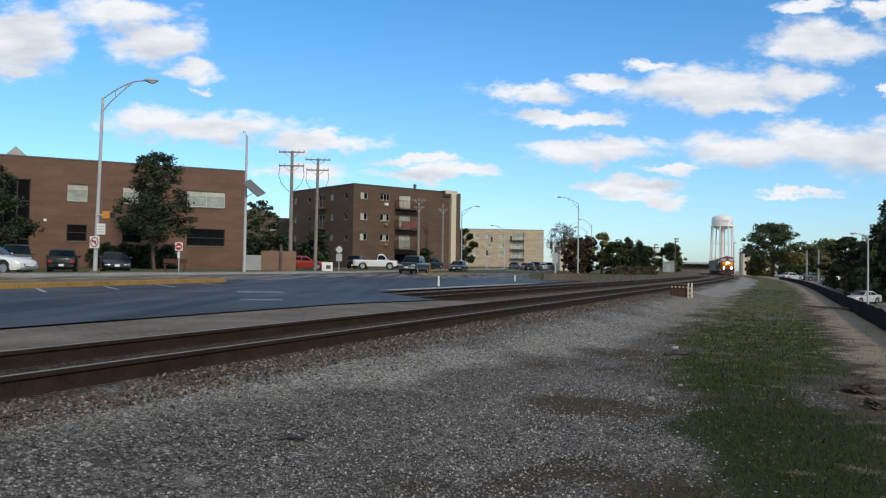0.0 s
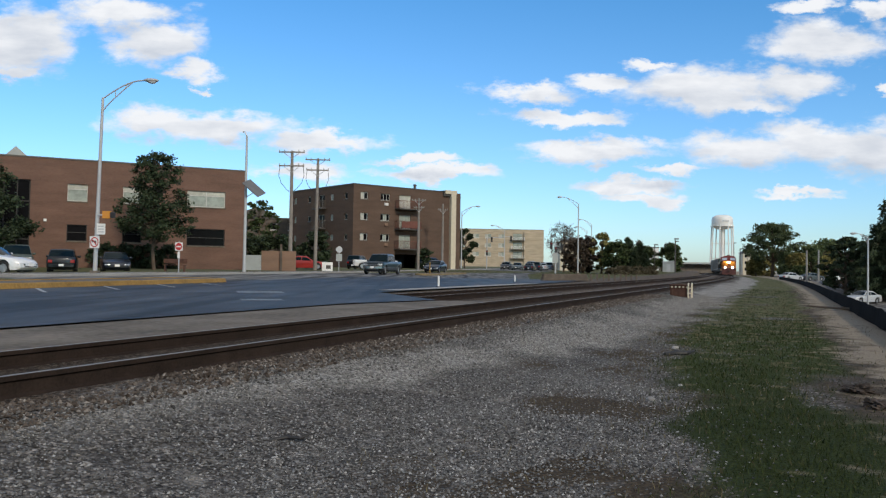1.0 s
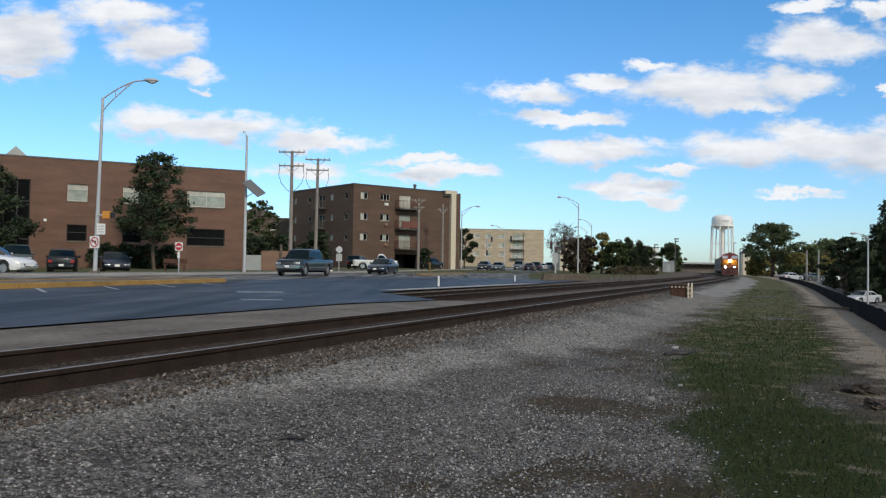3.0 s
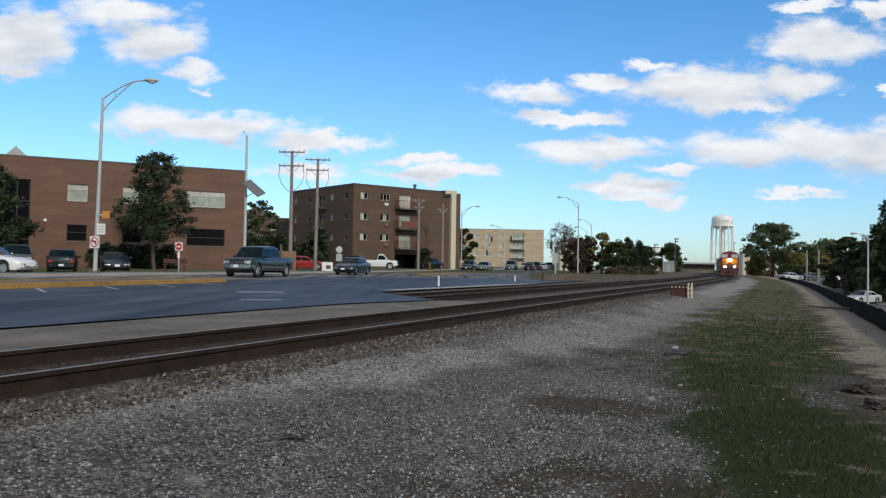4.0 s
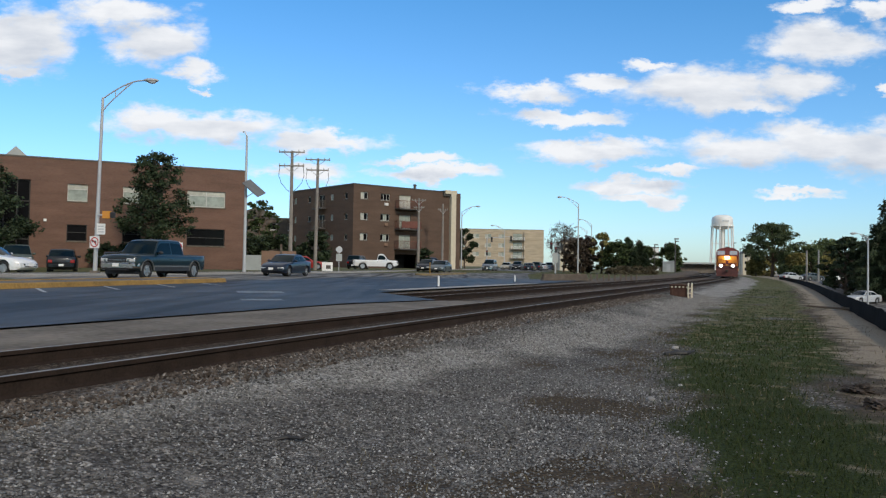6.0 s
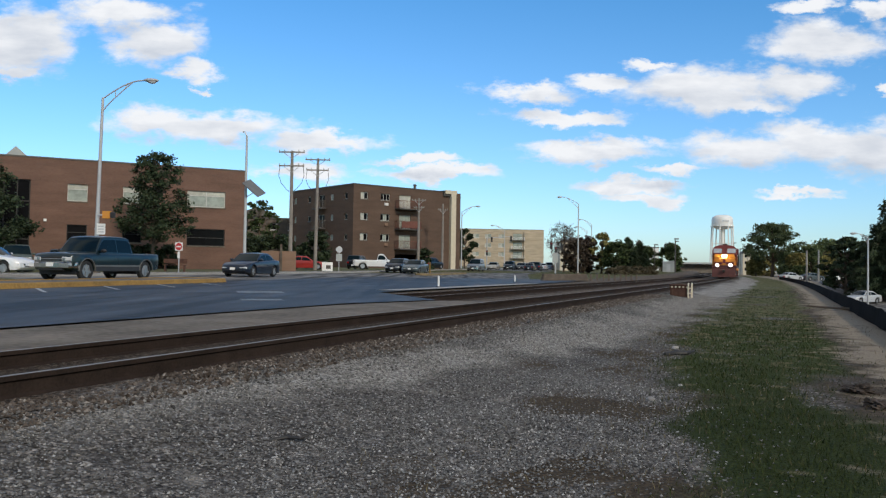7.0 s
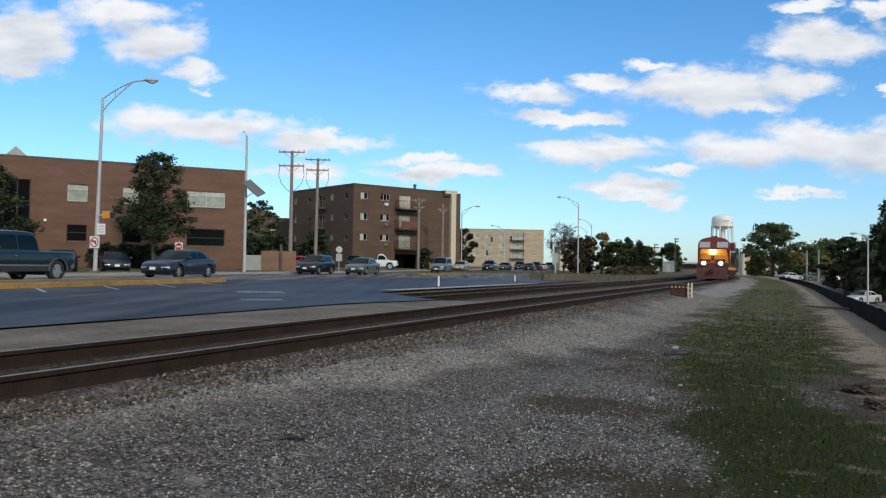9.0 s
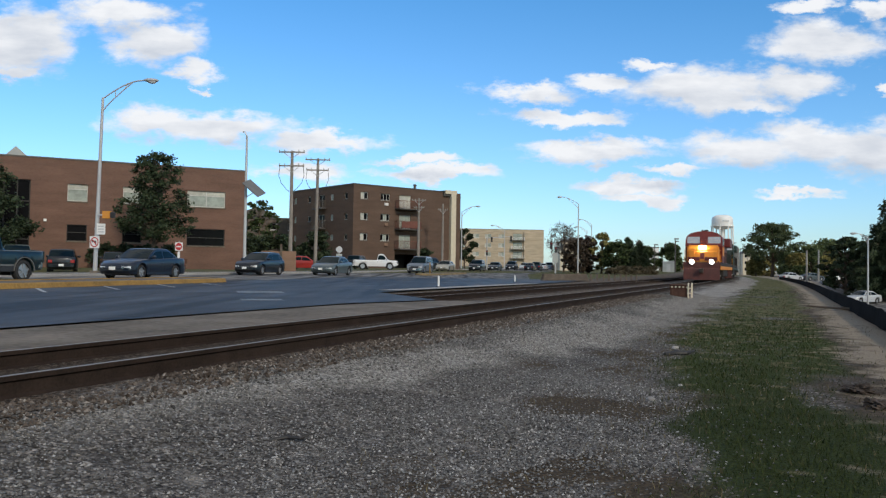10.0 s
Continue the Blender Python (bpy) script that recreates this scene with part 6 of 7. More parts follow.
    def shell(x, u):
        """u runs from one sill (-1) over the roof (0) to the other (1)."""
        zr, a = roof(x), abs(u)
        r = max(0.004, min(0.085, (zr - zb) * 0.45))

        def side(z):
            f = min(1.0, max(0.0, (z - zb) / (H - zb)))
            return wb + (wt - wb) * (0.8 * f + 0.2 * f * f)

        ys = side(zr - r)
        if a >= 0.5:
            z = zb + (zr - r - zb) * (1 - a) / 0.5
            y = side(z)
        elif a >= 0.35:
            p = (0.5 - a) / 0.15 * math.pi / 2
            y, z = ys - r + r * math.cos(p), zr - r + r * math.sin(p)
        else:
            y, z = (ys - r) * a / 0.35, zr + 0.03 * (1 - (a / 0.35) ** 2)
        fwd = min(1.0, max(0.0, (x - xt0 + 0.2) / (xb0 - xt0 + 0.2)))
        aft = 0.0 if steep else min(1.0, max(0.0, (xt1 + 0.2 - x) / (xt1 + 0.2 - xb1)))
        return (x - (0.16 * fwd - 0.1 * aft) * (y / wb) ** 2, math.copysign(y, u) * (1 - 0.05 * aft), z)

    us = [-1, -0.9, -0.75, -0.6, -0.5, -0.45, -0.4, -0.35, -0.2, 0, 0.2, 0.35, 0.4, 0.45, 0.5, 0.6, 0.75, 0.9, 1]
    bm = new_bm()
    rows_ = [[bm.verts.new(shell(x, u)) for u in us] for x in np.linspace(xb1 + 0.002, xb0 - 0.002, 34)]
    for a, b in zip(rows_, rows_[1:]):
        for i in range(len(us) - 1):
            bm.faces.new((a[i], a[i + 1], b[i + 1], b[i]))
    bm.faces.new(rows_[0]), bm.faces.new(rows_[-1][::-1])
    part("cabin", bm, pm, e, smooth=50)

    def x_at(frac, front):
        """Where the roof line passes a share of its height, at the front or the back."""
        z = zb + (H - zb) * frac
        seq = list(zip(rx, rz))
        seq = seq[::-1] if front else seq
        for (xa, za), (xc_, zc) in zip(seq, seq[1:]):
            if za <= z <= zc:
                return xa + (xc_ - xa) * (z - za) / max(zc - za, 1e-6)
        return seq[len(seq) // 2][0]

    def pane(kind, xa, xb, ua, ub, nx=9, nu=7):
        part(kind, skin(new_bm(), shell, list(np.linspace(xa, xb, nx)), list(np.linspace(ua, ub, nu)), 0.006, 0.008), M["car_glass"], e, smooth=40)

    pane("windscreen", x_at(0.87, True), x_at(0.1, True), -0.36, 0.36)
    if steep:
        part("rear_window", box(new_bm(), xb1 - 0.012, xb1 + 0.1, -wt * 0.82, wt * 0.82, zb + 0.12, H - 0.16, 0.02), M["car_glass"], e)
    else:
        pane("rear_window", x_at(0.14, False), x_at(0.86, False), -0.36, 0.36)
    cuts = [max(x_at(0.42, False), xb1 + 0.06), *[xb1 + (xb0 - xb1) * f for f in split], x_at(0.3, True)]
    for a, b in zip(cuts, cuts[1:]):
        for s in (-1, 1):
            pane("side_window", a + 0.035, b - 0.035, s * 0.55, s * 0.94, 8, 5)

    # doors: seams and handles
    for s in (-1, 1):
        for f in (0.06, *split, 0.88):
            x = xb1 + (xb0 - xb1) * f
            if min(abs(x - c) for c in wheels) > R * 1.25:
                part("door_seam", box(new_bm(), x - 0.006, x + 0.006, s * W2 - 0.02, s * (W2 + 0.002), base + 0.2, zb - 0.12), M["black"], e)
        for f in split:
            x = xb1 + (xb0 - xb1) * f
            part("door_handle", box(new_bm(), x + 0.08, x + 0.26, s * W2 - 0.03, s * (W2 + 0.016), zb - 0.17, zb - 0.135, 0.006), M["chrome"] if chrome else pm, e)
        bm = new_bm()
        bmesh.ops.create_uvsphere(bm, u_segments=12, v_segments=8, radius=1, matrix=Matrix.Translation((xb0 - 0.5, s * (W2 + 0.07), zb + 0.13)) @ Matrix.Diagonal((0.08, 0.13, 0.085, 1)))
        tube(bm, (xb0 - 0.48, s * wb * 0.97, zb + 0.08), (xb0 - 0.49, s * (W2 + 0.03), zb + 0.1), 0.025, 0.025, 6)
        part("mirror", bm, M["black"] if chrome else pm, e, smooth=60)
        part("sill", box(new_bm(), wheels[1] + R * 1.25, wheels[0] - R * 1.25, s * W2 * 0.95 - 0.03, s * W2 * 0.95 + 0.03, base - 0.03, base + 0.09, 0.02), M["black"] if chrome else pm, e)

    nose_z, tail_z = float(np.interp(L / 2, tx, tz)) - 0.07, float(np.interp(-L / 2, tx, tz)) - 0.07
    wf = W2 * 0.9

    def bar(kind, sign, ya, yb, z0, z1, proud, material, parent=None, lab="", deep=0.12):
        """A bar that follows the bow of one end in plan."""
        bm = new_bm()
        prev, ring0 = None, None
        for y in np.linspace(ya, yb, 13):
            a = abs(y) / W2
            t_ = taper[sign]
            q = 1.0 if a < 1 - t_ else max(0.0, (1 - a) / t_) ** (1 / 2.4)
            x = sign * (L / 2 - END + END * q)
            x = bow(x, y)
            c = min(0.03, (z1 - z0) * 0.25)
            ring = [bm.verts.new((x + sign * d, y, z)) for d, z in ((proud - deep, z0), (proud - c, z0), (proud, z0 + c), (proud, z1 - c), (proud - c, z1), (proud - deep, z1))]
            if prev:
                for i in range(6):
                    bm.faces.new((prev[i], prev[(i + 1) % 6], ring[(i + 1) % 6], ring[i]))
            else:
                ring0 = ring
            prev = ring
        bm.faces.new(ring0), bm.faces.new(prev[::-1])
        return part(kind, bm, material, parent or e, lab, smooth=35)

    for s in (-1, 1):
        a, b = (wf * 0.56, wf * 0.97) if chrome else (wf * 0.52, wf * 0.98)
        lz = (nose_z - 0.2, nose_z - 0.03) if chrome else (nose_z - 0.15, nose_z - 0.005)
        hl = bar("headlight", 1, *sorted((s * a, s * b)), *lz, 0.012, M["lens"])
        part("reflector", box(new_bm(), L / 2 - 0.04, L / 2 + 0.016, s * (a + 0.1) - 0.05, s * (a + 0.1) + 0.05, lz[0] + 0.03, lz[1] - 0.03, 0.01), M["chrome"], hl)
        bar("tail_light", -1, *sorted((s * wf * 0.66, s * wf * 0.99)), tail_z - 0.24, tail_z - 0.03, 0.012, M["tail"])
    gw = wf * (0.54 if chrome else 0.48)
    bmz = base + (0.08 if chrome else 0.12)
    g = bar("grille", 1, -gw, gw, nose_z - (0.3 if chrome else 0.19), nose_z - 0.03, 0.006, M["black"])
    bar("grille_bar", 1, -gw, gw, nose_z - 0.13, nose_z - 0.1, 0.02, M["chrome"], g, deep=0.03)
    if chrome:
        bar("grille_bar", 1, -wf * 0.97, wf * 0.97, nose_z - 0.235, nose_z - 0.205, 0.022, M["chrome"], g, deep=0.03)
    bar("front_bumper", 1, -W2 * 0.985, W2 * 0.985, bmz, bmz + (0.24 if chrome else 0.2), 0.06 if chrome else 0.035, M["chrome"] if chrome else pm, deep=0.2)
    bar("rear_bumper", -1, -W2 * 0.985, W2 * 0.985, bmz, bmz + 0.22, 0.06 if chrome else 0.035, M["chrome"] if chrome else pm, deep=0.2)
    bar("air_intake", 1, -wf * 0.62, wf * 0.62, bmz + 0.03 if not chrome else base - 0.02, bmz + 0.11 if not chrome else bmz - 0.004, 0.04, M["black"])
    part("number_plate", box(new_bm(), L / 2 + 0.03, L / 2 + 0.072, -0.155, 0.155, bmz + 0.08, bmz + 0.23), M["white"], e, "plain pale number plate")
    part("number_plate", box(new_bm(), -L / 2 - 0.072, -L / 2 - 0.03, -0.155, 0.155, bmz + 0.08, bmz + 0.23), M["white"], e, "plain pale number plate")
    part("underbody", box(new_bm(), -L / 2 + 0.3, L / 2 - 0.3, -W * 0.33, W * 0.33, base - 0.05, base + 0.25), M["black"], e)
    for c in wheels:
        part("wheel_well", box(new_bm(), c - R * 1.3, c + R * 1.3, -W2 * 0.86, W2 * 0.86, R * 0.6, min(R * 2.15, zb - 0.1)), M["black"], e)
    if trim:
        for s in (-1, 1):
            part("rocker_panel", box(new_bm(), wheels[1] + R * 1.25, wheels[0] - R * 1.25, s * W2 - 0.03, s * (W2 + 0.008), base - 0.04, base + 0.158, 0.02), M["rocker"], e)
            a, b = wheels[1] + R * 1.25, wheels[0] - R * 1.25
            part("side_trim", box(new_bm(), a, b, s * W / 2 - 0.012, s * (W / 2 + 0.02), base + 0.16, base + 0.225, 0.004), trim, e)
            for c in wheels:
                bm = new_bm()
                n = 14
                for i in range(n):
                    p0, p1 = (math.pi * i / n, math.pi * (i + 1) / n)
                    quad = [(c + r * math.cos(p), s * (W / 2 + 0.026), R + r * math.sin(p)) for r, p in ((R * 1.18, p0), (R * 1.25, p0), (R * 1.25, p1), (R * 1.18, p1))]
                    f1 = [bm.verts.new(q) for q in quad]
                    f2 = [bm.verts.new((q[0], s * (W / 2 - 0.04), q[2])) for q in quad]
                    bm.faces.new(f1), bm.faces.new(f2[::-1])
                    for i2 in range(4):
                        bm.faces.new((f1[i2], f1[(i2 + 1) % 4], f2[(i2 + 1) % 4], f2[i2]))
                part("arch_trim", bm, trim, e)
    if bed:
        part("tailgate", box(new_bm(), -L / 2 - 0.012, -L / 2 + 0.05, -W * 0.43, W * 0.43, bed[2], tail_z + 0.06, 0.01), pm, e)
    RADIUS[e.name] = R
    tm, rm = wheel_meshes(R)
    for c in wheels:
        for s in (-1, 1):
            wobj = new("wheel", tm)
            wobj.parent = e
            wobj.matrix_basis = pose(c, s * (W / 2 - 0.13), R)
            r_ = new("rim", rm)
            r_.parent = wobj
    return e


def sedan(m, label, colour, L=4.75, W=1.82, H=1.46, **k):
    return vehicle("sedan", m, label, colour, L, W, H, [(-L / 2, 0.9), (-L / 2 + 0.15, 1.0), (-L * 0.3, 1.03), (0, 0.97), (L * 0.2, 0.95), (L * 0.38, 0.84), (L / 2, 0.66)],
                   (-L * 0.4, -L * 0.2, L * 0.07, L * 0.25, 0.93), (L * 0.31, -L * 0.28), 0.33, split=(0.22, 0.52), **k)


def suv(m, label, colour, L=4.7, W=1.86, H=1.72, **k):
    return vehicle("suv", m, label, colour, L, W, H, [(-L / 2, 1.02), (-L / 2 + 0.1, 1.1), (L * 0.2, 1.1), (L * 0.4, 1.02), (L / 2, 0.86)],
                   (-L * 0.485, -L * 0.42, L * 0.06, L * 0.22, 1.06), (L * 0.3, -L * 0.29), 0.36, split=(0.25, 0.58), **k)


def hatch(m, label, colour, **k):
    L = 4.55
    return vehicle("hatchback", m, label, colour, L, 1.84, 1.58, [(-L / 2, 0.95), (-L / 2 + 0.1, 1.05), (L * 0.2, 1.02), (L * 0.4, 0.92), (L / 2, 0.74)],
                   (-L * 0.47, -L * 0.33, L * 0.05, L * 0.27, 1.0), (L * 0.31, -L * 0.28), 0.34, split=(0.25, 0.58), **k)


def pickup(m, label, colour, L=6.05, long_cab=True, **k):
    back = -0.95 if long_cab else 0.2
    return vehicle("pickup_truck", m, label, colour, L, 1.98, 1.88, [(-L / 2, 1.16), (0.9, 1.14), (1.2, 1.13), (L / 2 - 0.25, 1.1), (L / 2, 1.06)],
                   (back, back + 0.12, 1.0, 1.7, 1.14), (L / 2 - 0.92, -L / 2 + 1.15), 0.41, base=0.42, bed=(-L / 2 + 0.06, back - 0.08, 0.72), category="pickup truck", split=(0.4,) if long_cab else (), **k)


ROAD_TURN = -103.7


def on_street(y, w, turn=ROAD_TURN):
    x = lane_x(y, w)
    return pose(x, y, street_z(x, y) + 0.012, 0, 0, turn)


MOVING = [
    (pickup(on_street(83.8, 0), "dark teal extended-cab pickup truck with chrome bumper driving", "teal", chrome=True, trim=M["trim_grey"]), 0.0,
     (83.8, 73.3, 64.1, 56.1, 49.3, 43.4, 38.6, 34.6, 31.5, 29.1, 27.4)),
    (sedan(on_street(105.8, 0.3), "dark blue four-door sedan driving behind the pickup", "navy"), 0.3, (105.8, 93.9, 83.4, 74.3, 66.4, 59.6, 53.8, 48.9, 44.7, 41.2, 38.2)),
    (hatch(on_street(170, 2.6), "black-blue hatchback driving in the outer lane", "black"), 2.6, (170.0, 159.7, 148.4, 136.5, 124.1, 111.5, 99.1, 86.9, 75.4, 64.6, 55.0)),
    (sedan(on_street(168, 0), "grey-green four-door sedan driving down the street", "grey"), 0.0, (168, 157, 146, 135, 122.5, 109.0, 95.1, 84.2, 75.3, 67.9, 61.1)),
    (suv(on_street(183.7, 0), "steel-blue sport utility vehicle driving down the street", "steel", chrome=True, L=4.9, H=1.85), 0.0,
     (183.7, 176.8, 168.5, 159.1, 148.9, 138.1, 127.1, 116.1, 105.4, 95.3, 86.1)),
    (sedan(on_street(230, 2.6), "champagne sedan driving in the outer lane", "tan"), 2.6, (232, 222, 211, 199, 187, 174, 160, 145.5, 130.5, 118.2, 108.6)),
    (suv(on_street(205, 0), "dark sport utility vehicle approaching far up the street", "black"), 0.0, (204, 198, 191, 183, 175, 166, 157, 147, 137, 127, 117)),
    (sedan(on_street(221, 0), "dark sedan approaching in a row of cars", "black"), 0.0, (221, 214.5, 207, 199, 190.5, 181.5, 172, 162, 152, 142, 131.8)),
    (suv(on_street(240, 0), "dark blue sport utility vehicle approaching in a row", "navy"), 0.0, (240, 233, 225.5, 217, 208.5, 199.5, 190, 180, 170, 160, 149.5)),
    (sedan(on_street(258, 0), "silver sedan approaching at the end of a row", "silver"), 0.0, (258, 251, 243.5, 235.5, 227, 218, 208.5, 198.5, 188.5, 178, 167.5)),
]

# standing cars
sedan(pose(-23.1, 40.0, street_z(-23.1, 40.0) + 0.015, 0, 0, -4), "white sedan standing in the driveway", "white")
pickup(pose(-30.2, 56, 0.1, 0, 0, -60), "dull green pickup truck parked facing the street", "green")
hatch(pose(-26.4, 55.0, 0.1, 0, 0, 113), "black hatchback parked with its tail to the street", "black")
sedan(pose(-23.4, 56.5, 0.12, 0, 0, -64), "dark blue-grey sedan parked behind the lamp post", "navy")
pickup(pose(-8.05, 95, 0.4, 0, 0, 2), "white regular-cab pickup truck parked by the apartments", "white", L=5.3, long_cab=False)
suv(pose(-10.7, 100, 0.42, 0, 0, 80), "dark sport utility vehicle parked behind a white pickup", "black")
suv(pose(-1.7, 118, 0.5, 0, 0, 60), "dark sport utility vehicle parked near the garage", "black")
sedan(pose(-15.0, 86, 0.35, 0, 0, 5), "red sedan parked behind the wall", "red")
for i, (y, w, c, lab) in enumerate(((150, -3.3, "black", "dark car queueing far up the street"), (160, -3.4, "navy", "dark blue car queueing far up the street"), (172, -3.2, "silver", "silver car queueing far up the street"),
                                    (182, -3.6, "steel", "steel-blue car queueing far up the street"), (190, -6.3, "silver", "silver car queueing far up the street"), (200, -6.6, "grey", "grey car queueing far up the street"), (212, -6.4, "white", "white car queueing far up the street"))):
    (suv if i % 2 else sedan)(on_street(y, w, ROAD_TURN if w > 0 else ROAD_TURN + 180), lab, c, group="queueing cars")
sedan(pose(49.4, 93.0, low_z(0, 93) + 0.015, 0, 0, 205), "silver sedan on the lower road", "silver")
sedan(pose(58.0, 97.0, low_z(0, 97) + 0.015, 0, 0, 150), "violet-blue car on the lower road", "blue")
for i, (x, y, c) in enumerate(((66.0, 150, "silver"), (71.0, 152, "grey"), (77.5, 155, "white"), (84.0, 168, "silver"))):
    sedan(pose(x, y, low_z(0, y) + 0.02, 0, 0, 20), "car parked far along the lower road", c, group="parked cars on the lower road")


# ---- train ----
TRAIN = {
    "maroon": mat("maroon_engine_paint", (0.13, 0.018, 0.014), 0.45, 0, 0.3, 1.2, 10, 0.05), "orange": mat("orange_yellow_engine_paint", (0.72, 0.26, 0.02), 0.45, 0, 0.2, 1.2, 10, 0.05),
    "grime": mat("engine_frame_grime", (0.03, 0.025, 0.022), 0.8, 0.1, 0.4, 2, 15, 0.2), "green": mat("dark_green_engine_paint", (0.02, 0.035, 0.026), 0.5, 0, 0.3, 1.2, 10, 0.05),
    "hopper": mat("grey_hopper_paint", (0.26, 0.26, 0.25), 0.7, 0, 0.3, 0.8, 8, 0.1), "beam": mat("headlamp_glow", (1.0, 0.96, 0.88), 0.3, 0, 0.0, bump=0, emit=28.0),
    # screen: pale mirror metal stands in for the sun's glint on the panes
    "plow": mat("dull_maroon_plow_paint", (0.07, 0.018, 0.014), 0.7, 0, 0.5, 2, 15, 0.2), "screen": mat("mirrored_cab_glass", (0.55, 0.57, 0.60), 0.12, 0.85, 0.1, bump=0),
    "wheel": mat("railway_wheel_steel", (0.10, 0.08, 0.07), 0.5, 0.6, 0.3),
}


def bogie(e, x, axles=(-1.7, 0, 1.7), r=0.51):
    """A truck frame with its wheelsets, which turn."""
    out = []
    bm = new_bm()
    for s in (-1, 1):
        box(bm, x + axles[0] - 0.7, x + axles[-1] + 0.7, s * 1.02 - 0.09, s * 1.02 + 0.09, 0.45, 0.85, 0.04)
        for a in axles:
            box(bm, x + a - 0.2, x + a + 0.2, s * 1.02 - 0.14, s * 1.02 + 0.14, 0.3, 0.72, 0.03)
    box(bm, x - 0.4, x + 0.4, -1.0, 1.0, 0.5, 0.95)
    part("truck_frame", bm, TRAIN["grime"], e)
    for a in axles:
        bm = tube(new_bm(), (0, -0.95, 0), (0, 0.95, 0), 0.08, 0.08, 8)
        for s in (-1, 1):
            tube(bm, (0, s * 0.69, 0), (0, s * 0.82, 0), r, r, 20)
            tube(bm, (0, s * 0.66, 0), (0, s * 0.69, 0), r + 0.03, r + 0.03, 20)
            box(bm, -r * 0.8, r * 0.8, s * 0.755 - 0.075, s * 0.755 + 0.075, -0.06, 0.06)
        w = part("wheelset", bm, TRAIN["wheel"], e)
        w.matrix_basis = pose(x + a, 0, r)
        out.append((w, x + a, r))
    return out


def locomotive(label, low_m, mid_m, top_m, lit):
    e = thing("locomotive", pose(xc(200), 200, 0), label, "locomotive")
    ws = bogie(e, 6.7) + bogie(e, -6.7)
    part("frame", box(new_bm(), -10.6, 10.9, -1.5, 1.5, 1.3, 1.62, 0.04), TRAIN["grime"], e)
    part("fuel_tank", box(new_bm(), -3.4, 3.4, -1.35, 1.35, 0.35, 1.28, 0.2), TRAIN["grime"], e)
    for s in (-1, 1):
        bm = new_bm()
        prism(bm, [(-10.6, 1.0), (10.9, 1.0), (10.9, 1.298), (-10.6, 1.298)], s * 1.5 - 0.03, s * 1.5 + 0.03)
        part("side_sill", bm, mid_m, e)
    bm = new_bm()
    prism(bm, [(10.9, 0.12), (11.45, 0.12), (11.15, 1.15), (10.9, 1.15)], -1.45, 1.45)
    part("snow_plow", bm, TRAIN["plow"], e)
    part("pilot_sheet", box(new_bm(), 10.9, 11.02, -1.5, 1.5, 1.152, 1.62, 0.02), TRAIN["plow"] if lit else low_m, e)
    part("coupler", box(new_bm(), 11.0, 11.75, -0.16, 0.16, 0.72, 1.08, 0.05), TRAIN["grime"], e)
    # nose with a canted top
    bm = new_bm()
    prism(bm, [(8.7, 1.622), (10.55, 1.622), (10.45, 2.6), (10.1, 3.08), (8.7, 3.12)], -1.28, 1.28)
    bmesh.ops.bevel(bm, geom=bm.edges[:], offset=0.12, segments=2, affect="EDGES")
    nose = part("nose", bm, mid_m, e)
    bm = new_bm()
    prism(bm, [(10.53, 1.9), (10.575, 1.9), (10.49, 2.42), (10.445, 2.42)], -0.16, 0.16)
    part("nose_emblem", bm, low_m, nose, "dark winged emblem patch")
    for s in (-1, 1):
        part("nose_stripe", box(new_bm(), 9.0, 10.2, s * 1.25 - 0.012, s * 1.25 + 0.012, 2.5, 2.75, 0.005), low_m, nose)
    part("nose_door", box(new_bm(), 10.42, 10.56, -1.1, -0.62, 1.75, 2.6, 0.02), mid_m, nose)
    for s in (-1, 1):
        bm = new_bm()
        prism(bm, [(10.54, 1.75), (10.585, 1.75), (10.56, 2.05), (10.515, 2.05)], min(s * 0.2, s * 1.2), max(s * 0.2, s * 1.2))
        part("nose_sweep", bm, low_m, nose, "dark red band sweeping across the nose")
    # cab with an arched roof and a raked front
    arch = [(1.53, 1.622), (1.53, 3.05), (1.53, 3.6), (1.43, 3.92), (1.12, 4.16), (0.6, 4.31), (0.0, 4.36)]
    arch = arch + [(-y, z) for y, z in arch[-2::-1]]
    bm = new_bm()
    rows_ = []
    for x0, rake in ((5.9, 0.0), (8.75, 1.0)):
        rows_.append([bm.verts.new((x0 + rake * (0.32 if 3.0 < z else 0.0) - rake * max(0.0, z - 3.05) * 0.36, y, z)) for y, z in arch])
    for i in range(len(arch) - 1):
        bm.faces.new((rows_[0][i], rows_[0][i + 1], rows_[1][i + 1], rows_[1][i]))
    bm.faces.new(rows_[0])
    bm.faces.new((rows_[0][0], rows_[1][0], rows_[1][-1], rows_[0][-1]))
    mid_ = [bm.verts.new((8.75, 0.0, 1.622)), bm.verts.new((9.07, 0.0, 3.05))]
    for i in range(len(arch) - 1):
        bm.faces.new((rows_[1][i], rows_[1][i + 1], mid_[1])) if i not in (0, len(arch) - 2) else bm.faces.new((rows_[1][i], rows_[1][i + 1], mid_[1], mid_[0]))
    cab = part("cab", bm, top_m, e)
    fq = [(9.05, -1.53, 3.05), (9.05, 1.53, 3.05), (8.69, 1.53, 4.05), (8.69, -1.53, 4.05)]
    for u0, u1 in ((0.05, 0.39), (0.61, 0.95)):
        part("windscreen_frame", pane_box(new_bm(), fq, u0 - 0.02, u1 + 0.02, 0.17, 0.83, 0.014, 0.012), TRAIN["grime"], cab)
        part("windscreen", pane_box(new_bm(), fq, u0, u1, 0.21, 0.79, 0.024, 0.009), TRAIN["screen"], cab)
